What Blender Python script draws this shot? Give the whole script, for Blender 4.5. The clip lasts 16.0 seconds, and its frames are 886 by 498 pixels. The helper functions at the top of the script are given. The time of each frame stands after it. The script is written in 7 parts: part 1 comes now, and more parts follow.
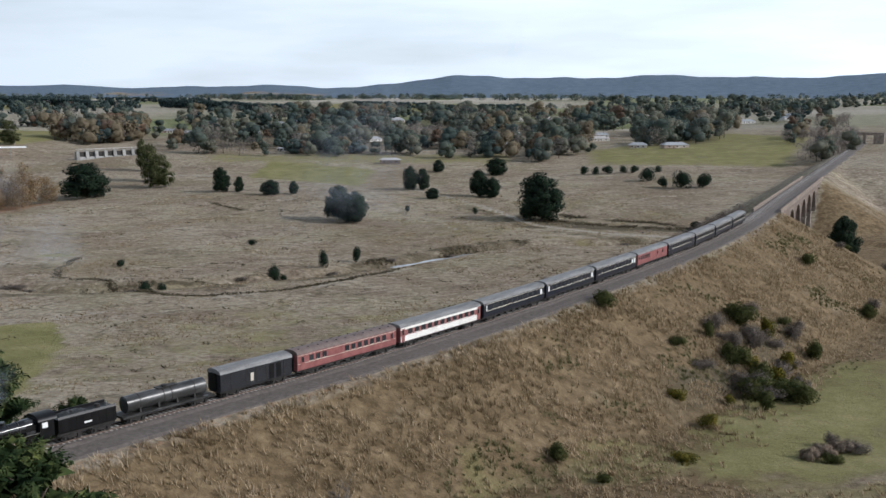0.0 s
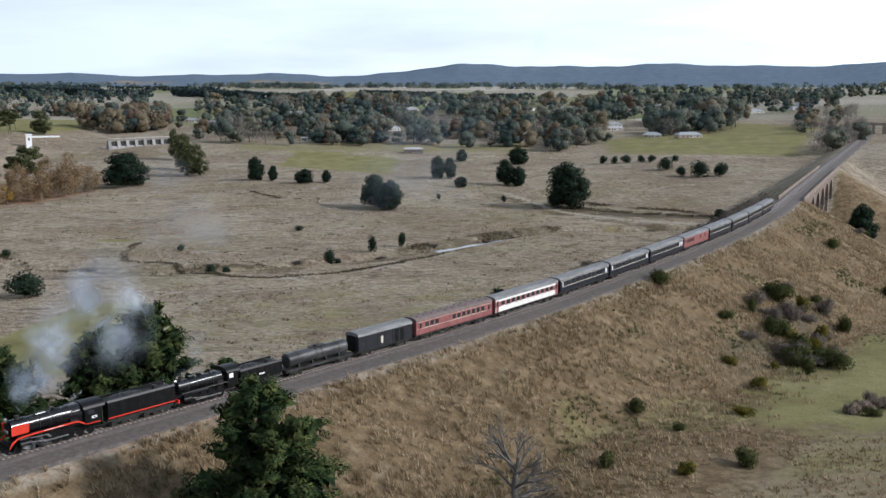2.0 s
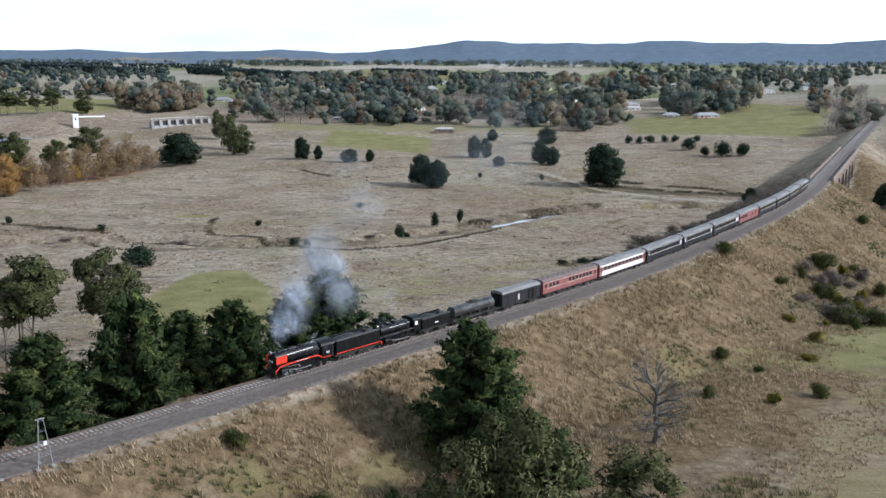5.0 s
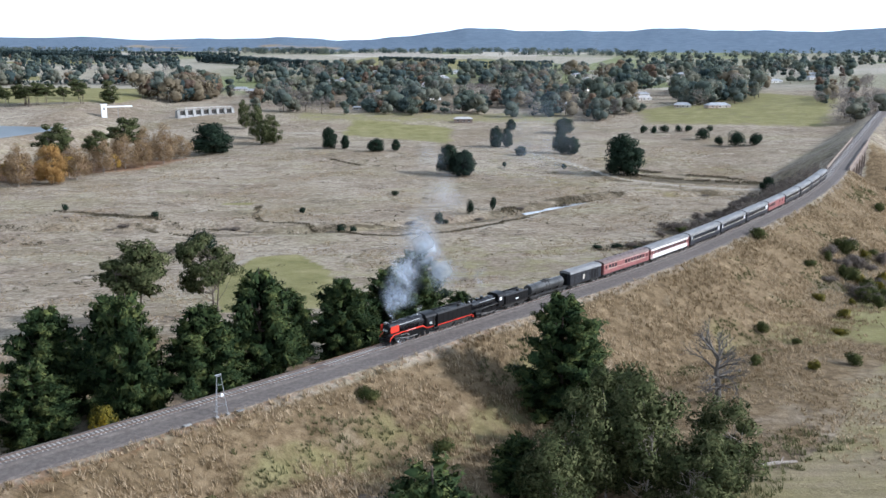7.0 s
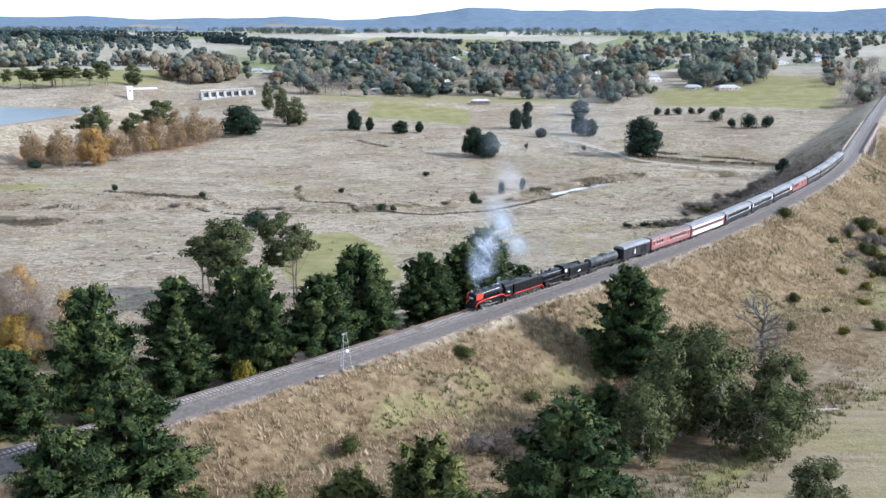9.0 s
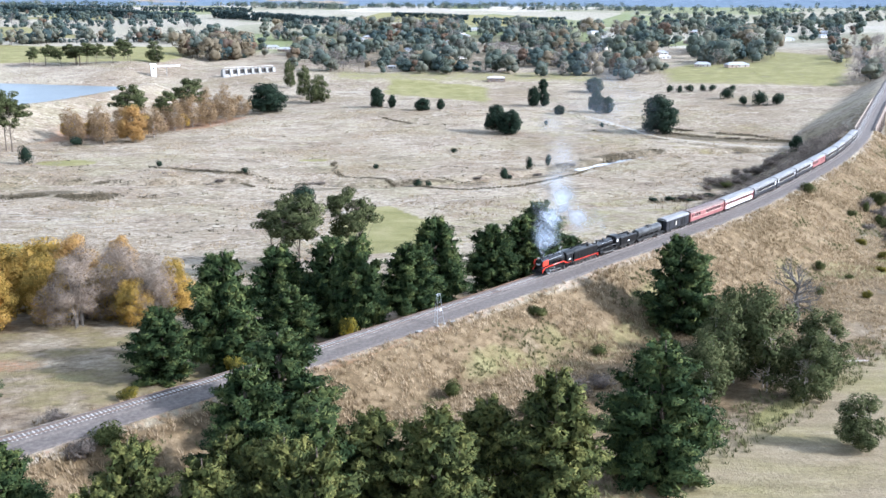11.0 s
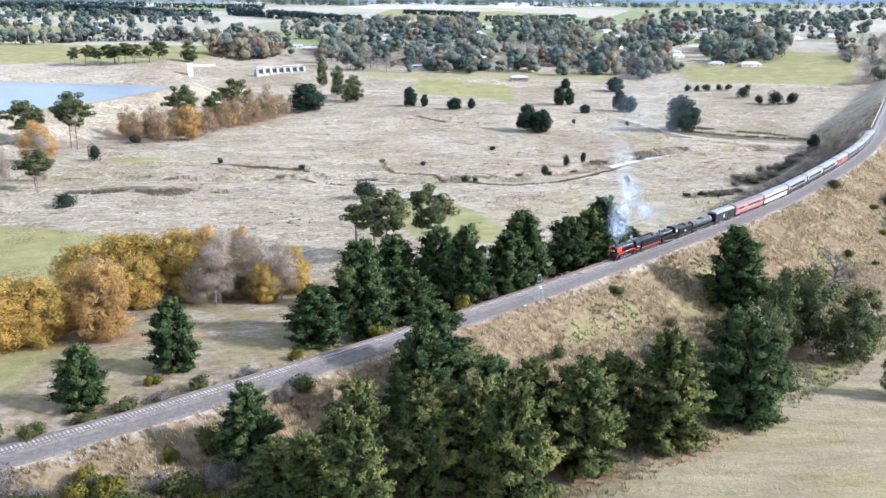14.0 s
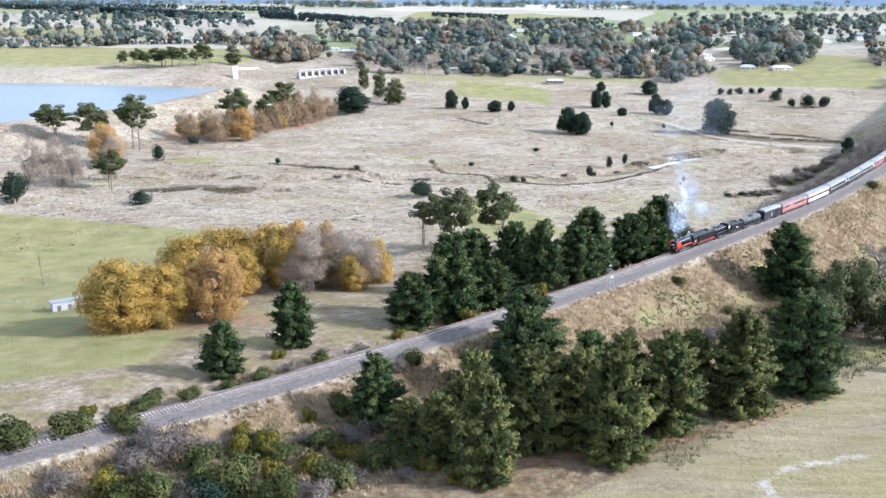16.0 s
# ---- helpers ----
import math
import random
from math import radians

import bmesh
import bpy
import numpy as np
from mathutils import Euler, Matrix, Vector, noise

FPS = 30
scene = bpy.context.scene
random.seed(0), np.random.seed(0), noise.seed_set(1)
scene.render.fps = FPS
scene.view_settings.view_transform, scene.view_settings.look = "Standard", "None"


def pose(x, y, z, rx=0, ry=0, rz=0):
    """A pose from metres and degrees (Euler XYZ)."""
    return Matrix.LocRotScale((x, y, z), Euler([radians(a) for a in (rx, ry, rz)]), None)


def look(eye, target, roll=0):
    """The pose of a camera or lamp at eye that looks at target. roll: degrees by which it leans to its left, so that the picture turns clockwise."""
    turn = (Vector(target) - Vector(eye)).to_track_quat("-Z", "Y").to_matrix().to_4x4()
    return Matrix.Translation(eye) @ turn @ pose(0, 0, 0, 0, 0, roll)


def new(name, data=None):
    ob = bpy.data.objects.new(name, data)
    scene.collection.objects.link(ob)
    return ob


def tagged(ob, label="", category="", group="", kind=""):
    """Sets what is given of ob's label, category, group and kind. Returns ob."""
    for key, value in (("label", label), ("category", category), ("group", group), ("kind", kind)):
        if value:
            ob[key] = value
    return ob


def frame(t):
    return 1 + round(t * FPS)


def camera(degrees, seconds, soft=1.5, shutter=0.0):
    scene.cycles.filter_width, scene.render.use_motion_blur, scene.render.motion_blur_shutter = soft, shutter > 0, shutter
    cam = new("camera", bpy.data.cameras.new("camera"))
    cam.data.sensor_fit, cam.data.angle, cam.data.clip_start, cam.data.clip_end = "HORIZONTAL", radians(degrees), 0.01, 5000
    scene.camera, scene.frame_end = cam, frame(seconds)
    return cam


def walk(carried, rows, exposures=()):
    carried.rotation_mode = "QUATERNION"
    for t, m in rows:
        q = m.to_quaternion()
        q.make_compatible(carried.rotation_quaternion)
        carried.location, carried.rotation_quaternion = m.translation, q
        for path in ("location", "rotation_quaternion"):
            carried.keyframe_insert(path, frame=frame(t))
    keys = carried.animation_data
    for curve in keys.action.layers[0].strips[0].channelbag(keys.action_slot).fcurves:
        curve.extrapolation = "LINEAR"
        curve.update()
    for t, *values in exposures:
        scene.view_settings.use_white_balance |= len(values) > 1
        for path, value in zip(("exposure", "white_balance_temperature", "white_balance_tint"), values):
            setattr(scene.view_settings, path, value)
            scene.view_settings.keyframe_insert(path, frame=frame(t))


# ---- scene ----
cam = camera(48.2, 16.0, 1.5)
METRES, EYE, TILT, LEAN, TURN = 242.0, 66.0, -9.1, 0.0, 0.0
ROWS = [
    (0.0, 0.0, 0.0, 0.0, 0.0, 0.0, -0.0),
    (0.5, -0.0176, -0.0254, -0.0023, 0.01, 0.0, -0.02),
    (1.0, -0.0354, -0.0513, -0.0033, 0.02, -0.08, -0.03),
    (1.5, -0.0531, -0.0768, -0.0038, 0.03, -0.35, -0.03),
    (2.0, -0.0707, -0.1027, -0.0044, 0.04, -0.69, -0.04),
    (2.5, -0.0884, -0.1293, -0.0042, 0.04, -0.93, -0.05),
    (3.0, -0.1064, -0.1555, -0.0044, 0.03, -1.0, -0.08),
    (3.5, -0.1244, -0.1816, -0.0046, 0.02, -1.02, -0.08),
    (4.0, -0.143, -0.2077, -0.0045, 0.01, -1.15, -0.09),
    (4.5, -0.1613, -0.2326, -0.0048, 0.0, -1.52, -0.11),
    (5.0, -0.1793, -0.2573, -0.0047, -0.02, -2.06, -0.11),
    (7.5, -0.2685, -0.3851, -0.0027, -0.09, -3.0, -0.13),
    (8.0, -0.2863, -0.4104, -0.002, -0.11, -3.33, -0.14),
    (8.5, -0.3038, -0.4359, -0.0012, -0.13, -3.67, -0.15),
    (9.0, -0.3214, -0.4612, -0.0005, -0.15, -4.0, -0.15),
    (11.5, -0.4092, -0.5905, 0.0061, -0.28, -5.69, -0.14),
    (12.0, -0.4262, -0.6169, 0.0091, -0.3, -5.79, -0.14),
    (12.5, -0.443, -0.6431, 0.0114, -0.31, -5.83, -0.14),
    (13.0, -0.4597, -0.669, 0.0123, -0.29, -5.83, -0.14),
    (13.5, -0.4765, -0.695, 0.0121, -0.28, -5.81, -0.15),
    (14.0, -0.4933, -0.7211, 0.0122, -0.26, -5.81, -0.16),
    (14.5, -0.5102, -0.7472, 0.0125, -0.18, -5.81, -0.17),
    (15.0, -0.5269, -0.7735, 0.0128, -0.03, -5.79, -0.18),
    (15.5, -0.5436, -0.8001, 0.0132, 0.28, -5.78, -0.22),
    (16.0, -0.5603, -0.8274, 0.0132, 0.93, -5.77, -0.32),
]
walk(cam, [(t, pose(0, 0, EYE, TILT, LEAN, TURN) @ pose(METRES * x, METRES * y, METRES * z, 90 + pitch, roll, yaw)) for t, x, y, z, yaw, pitch, roll in ROWS],
     [(0.0, -0.42, 6150, 11), (2.5, -0.21, 6030, 11), (5.0, 0.04, 5880, 11), (8.5, 0.67, 5620, 11), (12.0, 1.26, 5560, 12.5), (16.0, 1.20, 5560, 12.5)])

# ---------------------------------------------------------------- sky and sun
SUN_TO = Vector((0.86, -0.22, 0.50)).normalized()
sun = new("sun", bpy.data.lights.new("sun", "SUN"))
sun.data.energy, sun.data.angle, sun.data.color = 4.25, radians(2.5), (1.0, 0.97, 0.945)
sun.matrix_world = look(SUN_TO * 500, (0, 0, 0))
world = bpy.data.worlds.new("sky")
scene.world = world
world.use_nodes = True
wn, wl = world.node_tree.nodes, world.node_tree.links
back = wn["Background"]
sky = wn.new("ShaderNodeTexSky")
sky.sky_type, sky.sun_disc = "NISHITA", False
sky.sun_elevation, sky.sun_rotation = math.asin(SUN_TO.z), math.atan2(SUN_TO.x, SUN_TO.y)
sky.air_density, sky.dust_density, sky.ozone_density = 1.0, 1.5, 1.5
place_in = wn.new("ShaderNodeTexCoord")
stretch = wn.new("ShaderNodeMapping")
stretch.inputs["Scale"].default_value = (1.6, 1.6, 11.0)
wl.new(place_in.outputs["Generated"], stretch.inputs["Vector"])
cloud = wn.new("ShaderNodeTexNoise")
cloud.inputs["Scale"].default_value, cloud.inputs["Detail"].default_value, cloud.inputs["Roughness"].default_value = 1.6, 7, 0.55
wl.new(stretch.outputs["Vector"], cloud.inputs["Vector"])
veil = wn.new("ShaderNodeMapRange")
veil.inputs["From Min"].default_value, veil.inputs["From Max"].default_value = 0.34, 0.60
veil.inputs["To Min"].default_value, veil.inputs["To Max"].default_value = 0.72, 1.0
wl.new(cloud.outputs["Fac"], veil.inputs["Value"])
mix = wn.new("ShaderNodeMix")
mix.data_type = "RGBA"
up_part = wn.new("ShaderNodeSeparateXYZ")
wl.new(place_in.outputs["Generated"], up_part.inputs[0])
thin_out = wn.new("ShaderNodeMapRange")                              # haze and cloud are thickest towards the horizon
thin_out.inputs["From Min"].default_value, thin_out.inputs["From Max"].default_value = 0.12, 0.75
thin_out.inputs["To Min"].default_value, thin_out.inputs["To Max"].default_value = 1.0, 0.2
wl.new(up_part.outputs["Z"], thin_out.inputs["Value"])
cover = wn.new("ShaderNodeMath")
cover.operation = "MULTIPLY"
wl.new(veil.outputs["Result"], cover.inputs[0])
wl.new(thin_out.outputs["Result"], cover.inputs[1])
wl.new(cover.outputs[0], mix.inputs["Factor"])
wl.new(sky.outputs["Color"], mix.inputs["A"])
mix.inputs["B"].default_value = (12.0, 13.4, 14.6, 1)
toward = wn.new("ShaderNodeVectorMath")
toward.operation = "DOT_PRODUCT"
toward.inputs[1].default_value = (SUN_TO.x, SUN_TO.y, 0)
wl.new(place_in.outputs["Generated"], toward.inputs[0])
glow = wn.new("ShaderNodeMapRange")
glow.inputs["From Min"].default_value, glow.inputs["From Max"].default_value = -0.6, 0.5
glow.inputs["To Min"].default_value, glow.inputs["To Max"].default_value = 0.74, 1.2
wl.new(toward.outputs["Value"], glow.inputs["Value"])
bright = wn.new("ShaderNodeVectorMath")
bright.operation = "SCALE"
wl.new(mix.outputs["Result"], bright.inputs[0])
wl.new(glow.outputs["Result"], bright.inputs["Scale"])
wl.new(bright.outputs["Vector"], back.inputs["Color"])
back.inputs["Strength"].default_value = 0.113


# ---------------------------------------------------------------- materials
def material(name, colours, scale=1.0, rough=0.85, metal=0.0, bump=0.0, fine=None, per="", spread=0.0, spec=0.3, stretch_by=None, detail=6):
    """Noise-driven surface: colours along a ramp, a finer second grain, relief, and variation from piece to piece."""
    m = bpy.data.materials.new(name)
    m.use_nodes = True
    n, l = m.node_tree.nodes, m.node_tree.links
    b = n["Principled BSDF"]
    b.inputs["Roughness"].default_value, b.inputs["Metallic"].default_value = rough, metal
    b.inputs["Specular IOR Level"].default_value = spec
    tc = n.new("ShaderNodeTexCoord")
    vec = tc.outputs["Object"]
    if stretch_by:
        mp = n.new("ShaderNodeMapping")
        mp.inputs["Scale"].default_value = stretch_by
        l.new(vec, mp.inputs["Vector"])
        vec = mp.outputs["Vector"]
    tex = n.new("ShaderNodeTexNoise")
    tex.inputs["Scale"].default_value, tex.inputs["Detail"].default_value = scale, detail
    l.new(vec, tex.inputs["Vector"])
    fac = tex.outputs["Fac"]
    if per:
        src = n.new("ShaderNodeNewGeometry").outputs["Random Per Island"] if per == "island" else n.new("ShaderNodeObjectInfo").outputs["Random"]
        add = n.new("ShaderNodeMath")
        add.operation = "MULTIPLY_ADD"
        l.new(src, add.inputs[0])
        add.inputs[1].default_value = spread
        sub = n.new("ShaderNodeMath")
        sub.operation = "SUBTRACT"
        l.new(fac, sub.inputs[0])
        sub.inputs[1].default_value = spread / 2
        l.new(sub.outputs[0], add.inputs[2])
        fac = add.outputs[0]
    ramp_node = n.new("ShaderNodeValToRGB")
    cr = ramp_node.color_ramp
    k = len(colours)
    while len(cr.elements) < k:
        cr.elements.new(0.5)
    for i, c in enumerate(colours):
        cr.elements[i].position = 0.28 + 0.44 * i / max(k - 1, 1)
        cr.elements[i].color = (*c, 1)
    l.new(fac, ramp_node.inputs["Fac"])
    out = ramp_node.outputs["Color"]
    tex2 = n.new("ShaderNodeTexNoise")
    tex2.inputs["Scale"].default_value, tex2.inputs["Detail"].default_value = fine or scale * 9, 4
    l.new(vec, tex2.inputs["Vector"])
    hsv = n.new("ShaderNodeHueSaturation")
    mr = n.new("ShaderNodeMapRange")
    mr.inputs["From Min"].default_value, mr.inputs["From Max"].default_value = 0.25, 0.75
    mr.inputs["To Min"].default_value, mr.inputs["To Max"].default_value = 0.72, 1.28
    l.new(tex2.outputs["Fac"], mr.inputs["Value"])
    l.new(mr.outputs["Result"], hsv.inputs["Value"])
    l.new(out, hsv.inputs["Color"])
    l.new(hsv.outputs["Color"], b.inputs["Base Color"])
    if bump:
        bp = n.new("ShaderNodeBump")
        bp.inputs["Strength"].default_value, bp.inputs["Distance"].default_value = 0.6, bump
        l.new(tex2.outputs["Fac"], bp.inputs["Height"])
        l.new(bp.outputs["Normal"], b.inputs["Normal"])
    return m


def ground_material():
    """Dry winter pasture; attributes say where it is green, bare, scrubby, or wooded and hazed."""
    m = bpy.data.materials.new("pasture")
    m.use_nodes = True
    n, l = m.node_tree.nodes, m.node_tree.links
    b = n["Principled BSDF"]
    b.inputs["Roughness"].default_value, b.inputs["Specular IOR Level"].default_value = 0.95, 0.1
    tc = n.new("ShaderNodeTexCoord")

    def noise_at(scale, detail=5, squash=None, rough=0.6):
        t = n.new("ShaderNodeTexNoise")
        t.inputs["Scale"].default_value, t.inputs["Detail"].default_value, t.inputs["Roughness"].default_value = scale, detail, rough
        if squash:
            mp = n.new("ShaderNodeMapping")
            mp.inputs["Scale"].default_value, mp.inputs["Rotation"].default_value = squash[0], (0, 0, squash[1])
            l.new(tc.outputs["Object"], mp.inputs["Vector"])
            l.new(mp.outputs["Vector"], t.inputs["Vector"])
        else:
            l.new(tc.outputs["Object"], t.inputs["Vector"])
        return t.outputs["Fac"]

    def ramp_of(fac, stops):
        r = n.new("ShaderNodeValToRGB")
        while len(r.color_ramp.elements) < len(stops):
            r.color_ramp.elements.new(0.5)
        for e, (p, c) in zip(r.color_ramp.elements, stops):
            e.position, e.color = p, (*c, 1)
        l.new(fac, r.inputs["Fac"])
        return r.outputs["Color"]

    def blend(a, bb, fac, mode="MIX"):
        x = n.new("ShaderNodeMix")
        x.data_type, x.blend_type = "RGBA", mode
        l.new(a, x.inputs["A"])
        l.new(bb, x.inputs["B"])
        if isinstance(fac, float):
            x.inputs["Factor"].default_value = fac
        else:
            l.new(fac, x.inputs["Factor"])
        return x.outputs["Result"]

    def masked(name, soft_noise, low, high):
        at = n.new("ShaderNodeAttribute")
        at.attribute_name = name
        add = n.new("ShaderNodeMath")
        add.operation = "ADD"
        l.new(at.outputs["Fac"], add.inputs[0])
        l.new(soft_noise, add.inputs[1])
        mr = n.new("ShaderNodeMapRange")
        mr.inputs["From Min"].default_value, mr.inputs["From Max"].default_value = low, high
        l.new(add.outputs[0], mr.inputs["Value"])
        return mr.outputs["Result"]

    big, mid, small = noise_at(0.012), noise_at(0.09, 7), noise_at(0.9, 6, None, 0.7)
    speck = noise_at(0.30, 10, ((0.9, 1.15, 1), 0.15), 0.74)
    drift = noise_at(0.028, 7, ((1, 1.7, 1), 0.35), 0.65)
    dry = ramp_of(speck, [(0.30, (0.18, 0.146, 0.104)), (0.42, (0.255, 0.212, 0.155)), (0.54, (0.31, 0.263, 0.195)), (0.68, (0.365, 0.315, 0.24))])
    pale = ramp_of(big, [(0.36, (0.80, 0.75, 0.69)), (0.5, (1.0, 0.99, 0.98)), (0.64, (1.12, 1.12, 1.12))])
    dry = blend(dry, pale, 1.0, "MULTIPLY")
    rusty = ramp_of(speck, [(0.32, (0.10, 0.072, 0.05)), (0.5, (0.22, 0.17, 0.125)), (0.68, (0.31, 0.25, 0.185))])
    pick = n.new("ShaderNodeMapRange")
    pick.inputs["From Min"].default_value, pick.inputs["From Max"].default_value = 0.46, 0.66
    l.new(drift, pick.inputs["Value"])
    col = blend(dry, rusty, pick.outputs["Result"])
    tinge = ramp_of(noise_at(0.017, 6, ((1, 1.4, 1), 0.5), 0.7), [(0.50, (1, 1, 1)), (0.64, (0.93, 0.96, 0.86))])
    col = blend(col, tinge, 1.0, "MULTIPLY")
    tufts = ramp_of(noise_at(0.55, 4, None, 0.55), [(0.32, (0.66, 0.63, 0.58)), (0.42, (1, 1, 1)), (0.58, (1, 1, 1)), (0.70, (1.16, 1.15, 1.12))])
    col = blend(col, tufts, 0.9, "MULTIPLY")
    cells = n.new("ShaderNodeTexVoronoi")
    cells.inputs["Scale"].default_value = 0.0042
    warp = n.new("ShaderNodeMapping")
    warp.inputs["Scale"].default_value, warp.inputs["Rotation"].default_value = (0.8, 0.55, 0), (0, 0, 0.4)
    l.new(tc.outputs["Object"], warp.inputs["Vector"])
    l.new(warp.outputs["Vector"], cells.inputs["Vector"])
    one = n.new("ShaderNodeSeparateColor")
    l.new(cells.outputs["Color"], one.inputs["Color"])
    fields = ramp_of(one.outputs["Red"], [(0.0, (0.17, 0.19, 0.085)), (0.3, (0.20, 0.20, 0.10)), (0.32, (0.32, 0.29, 0.225)), (0.5, (0.19, 0.20, 0.10)), (0.57, (0.25, 0.235, 0.16)), (0.75, (0.30, 0.27, 0.20)), (0.86, (0.42, 0.385, 0.315))])
    fields.node.color_ramp.interpolation = "CONSTANT"
    col = blend(col, fields, masked("fields", big, 0.85, 1.1))
    wander = noise_at(0.022, 5, ((1, 1.5, 1), 0.2))
    for level, width, tone, strength in ((0.46, 0.011, (0.075, 0.06, 0.042), 0.8), (0.50, 0.009, (0.50, 0.44, 0.36), 0.6), (0.53, 0.008, (0.44, 0.38, 0.31), 0.5), (0.57, 0.010, (0.085, 0.07, 0.05), 0.75), (0.62, 0.012, (0.48, 0.42, 0.34), 0.5)):
        away = n.new("ShaderNodeMath")
        away.operation = "SUBTRACT"
        l.new(wander, away.inputs[0])
        away.inputs[1].default_value = level
        size = n.new("ShaderNodeMath")
        size.operation = "ABSOLUTE"
        l.new(away.outputs[0], size.inputs[0])
        thin = n.new("ShaderNodeMapRange")
        thin.inputs["From Min"].default_value, thin.inputs["From Max"].default_value = width, width * 0.3
        thin.inputs["To Max"].default_value = strength
        l.new(size.outputs[0], thin.inputs["Value"])
        patchy = n.new("ShaderNodeMath")
        patchy.operation = "MULTIPLY"
        l.new(thin.outputs["Result"], patchy.inputs[0])
        l.new(ramp_of(mid, [(0.4, (0, 0, 0)), (0.6, (1, 1, 1))]), patchy.inputs[1])
        tint = n.new("ShaderNodeRGB")
        tint.outputs[0].default_value = (*tone, 1)
        col = blend(col, tint.outputs[0], patchy.outputs[0])
    rough = ramp_of(speck, [(0.3, (0.078, 0.055, 0.028)), (0.45, (0.152, 0.108, 0.060)), (0.58, (0.212, 0.155, 0.090)), (0.72, (0.272, 0.208, 0.130))])
    col = blend(col, rough, masked("rough", mid, 0.85, 1.15))
    clump = n.new("ShaderNodeTexVoronoi")
    clump.inputs["Scale"].default_value = 0.62
    l.new(tc.outputs["Object"], clump.inputs["Vector"])
    col = blend(col, ramp_of(clump.outputs["Distance"], [(0.05, (1.14, 1.14, 1.12)), (0.42, (1.0, 1.0, 1.0)), (0.75, (0.7, 0.68, 0.65))]), 0.7, "MULTIPLY")
    green = ramp_of(mid, [(0.3, (0.145, 0.134, 0.053)), (0.52, (0.202, 0.184, 0.077)), (0.72, (0.26, 0.228, 0.113))])
    col = blend(col, green, masked("green", mid, 0.85, 1.15))
    mown = ramp_of(noise_at(0.25, 8, ((0.35, 1.6, 1), 0.62), 0.7), [(0.3, (0.175, 0.138, 0.085)), (0.5, (0.235, 0.188, 0.118)), (0.7, (0.285, 0.235, 0.156))])
    mown = blend(mown, ramp_of(noise_at(0.05, 5, ((0.5, 1.5, 1), 0.62)), [(0.42, (1, 1, 1)), (0.6, (0.95, 1.0, 0.8))]), 1.0, "MULTIPLY")
    col = blend(col, mown, masked("mown", small, 0.85, 1.15))
    scrub = ramp_of(small, [(0.35, (0.06, 0.05, 0.032)), (0.6, (0.125, 0.10, 0.063))])
    col = blend(col, scrub, masked("scrub", mid, 0.85, 1.1))
    soil = ramp_of(small, [(0.3, (0.20, 0.098, 0.05)), (0.7, (0.32, 0.175, 0.095))])
    col = blend(col, soil, masked("soil", small, 0.85, 1.15))
    bare = ramp_of(mid, [(0.3, (0.26, 0.23, 0.185)), (0.7, (0.40, 0.36, 0.295))])
    col = blend(col, bare, masked("bare", small, 0.85, 1.15))
    # Forested hills: their blue is air haze painted into the colour.
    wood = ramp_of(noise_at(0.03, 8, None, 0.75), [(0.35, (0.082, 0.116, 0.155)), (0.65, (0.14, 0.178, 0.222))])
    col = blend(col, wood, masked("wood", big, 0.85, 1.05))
    grain = ramp_of(noise_at(2.2, 5, None, 0.8), [(0.3, (0.68, 0.68, 0.68)), (0.5, (1, 1, 1)), (0.7, (1.22, 1.22, 1.2))])
    col = blend(col, grain, 1.0, "MULTIPLY")
    l.new(col, b.inputs["Base Color"])
    bp = n.new("ShaderNodeBump")
    bp.inputs["Strength"].default_value, bp.inputs["Distance"].default_value = 0.85, 0.8
    l.new(noise_at(0.5, 7, None, 0.72), bp.inputs["Height"])
    l.new(bp.outputs["Normal"], b.inputs["Normal"])
    return m


M_GROUND = ground_material()
M_BALLAST = material("ballast", [(0.082, 0.069, 0.060), (0.114, 0.096, 0.084), (0.152, 0.13, 0.113)], 1.3, 0.95, bump=0.08, fine=9)
M_GRAVEL = material("pale_gravel", [(0.2, 0.15, 0.11), (0.27, 0.2, 0.15), (0.33, 0.26, 0.2)], 0.35, 0.95, bump=0.06, fine=7)
M_SLEEPER = material("dusty_concrete", [(0.24, 0.225, 0.205), (0.32, 0.305, 0.28), (0.41, 0.39, 0.36)], 1.5, 0.95, per="object", spread=0.5)
M_CONCRETE = material("concrete", [(0.19, 0.183, 0.17), (0.255, 0.247, 0.23), (0.33, 0.32, 0.30)], 1.5, 0.9, bump=0.02, per="object", spread=0.3)
M_RAIL = material("rail_steel", [(0.10, 0.07, 0.055), (0.17, 0.125, 0.10)], 2, 0.55, metal=0.4)
M_STONE = material("bluestone", [(0.13, 0.105, 0.09), (0.21, 0.17, 0.14), (0.29, 0.24, 0.2)], 0.45, 0.9, bump=0.08, fine=3.2)
M_BRICK = material("dark_brick", [(0.11, 0.08, 0.066), (0.16, 0.12, 0.098), (0.21, 0.165, 0.135)], 0.6, 0.9, bump=0.05, fine=5)
M_BLACK = material("black_paint", [(0.004, 0.004, 0.0045), (0.006, 0.006, 0.0065), (0.011, 0.0105, 0.010)], 1.2, 0.42, bump=0.0, spec=0.22)
M_BOILER = material("oiled_boiler_black", [(0.006, 0.006, 0.0065), (0.012, 0.012, 0.013)], 1.4, 0.22, spec=0.55)
M_RED = material("signal_red_paint", [(0.55, 0.035, 0.018), (0.66, 0.05, 0.025)], 1.2, 0.38, spec=0.5)
M_STEEL = material("bare_steel", [(0.35, 0.34, 0.33), (0.55, 0.54, 0.52)], 3, 0.35, metal=0.85)
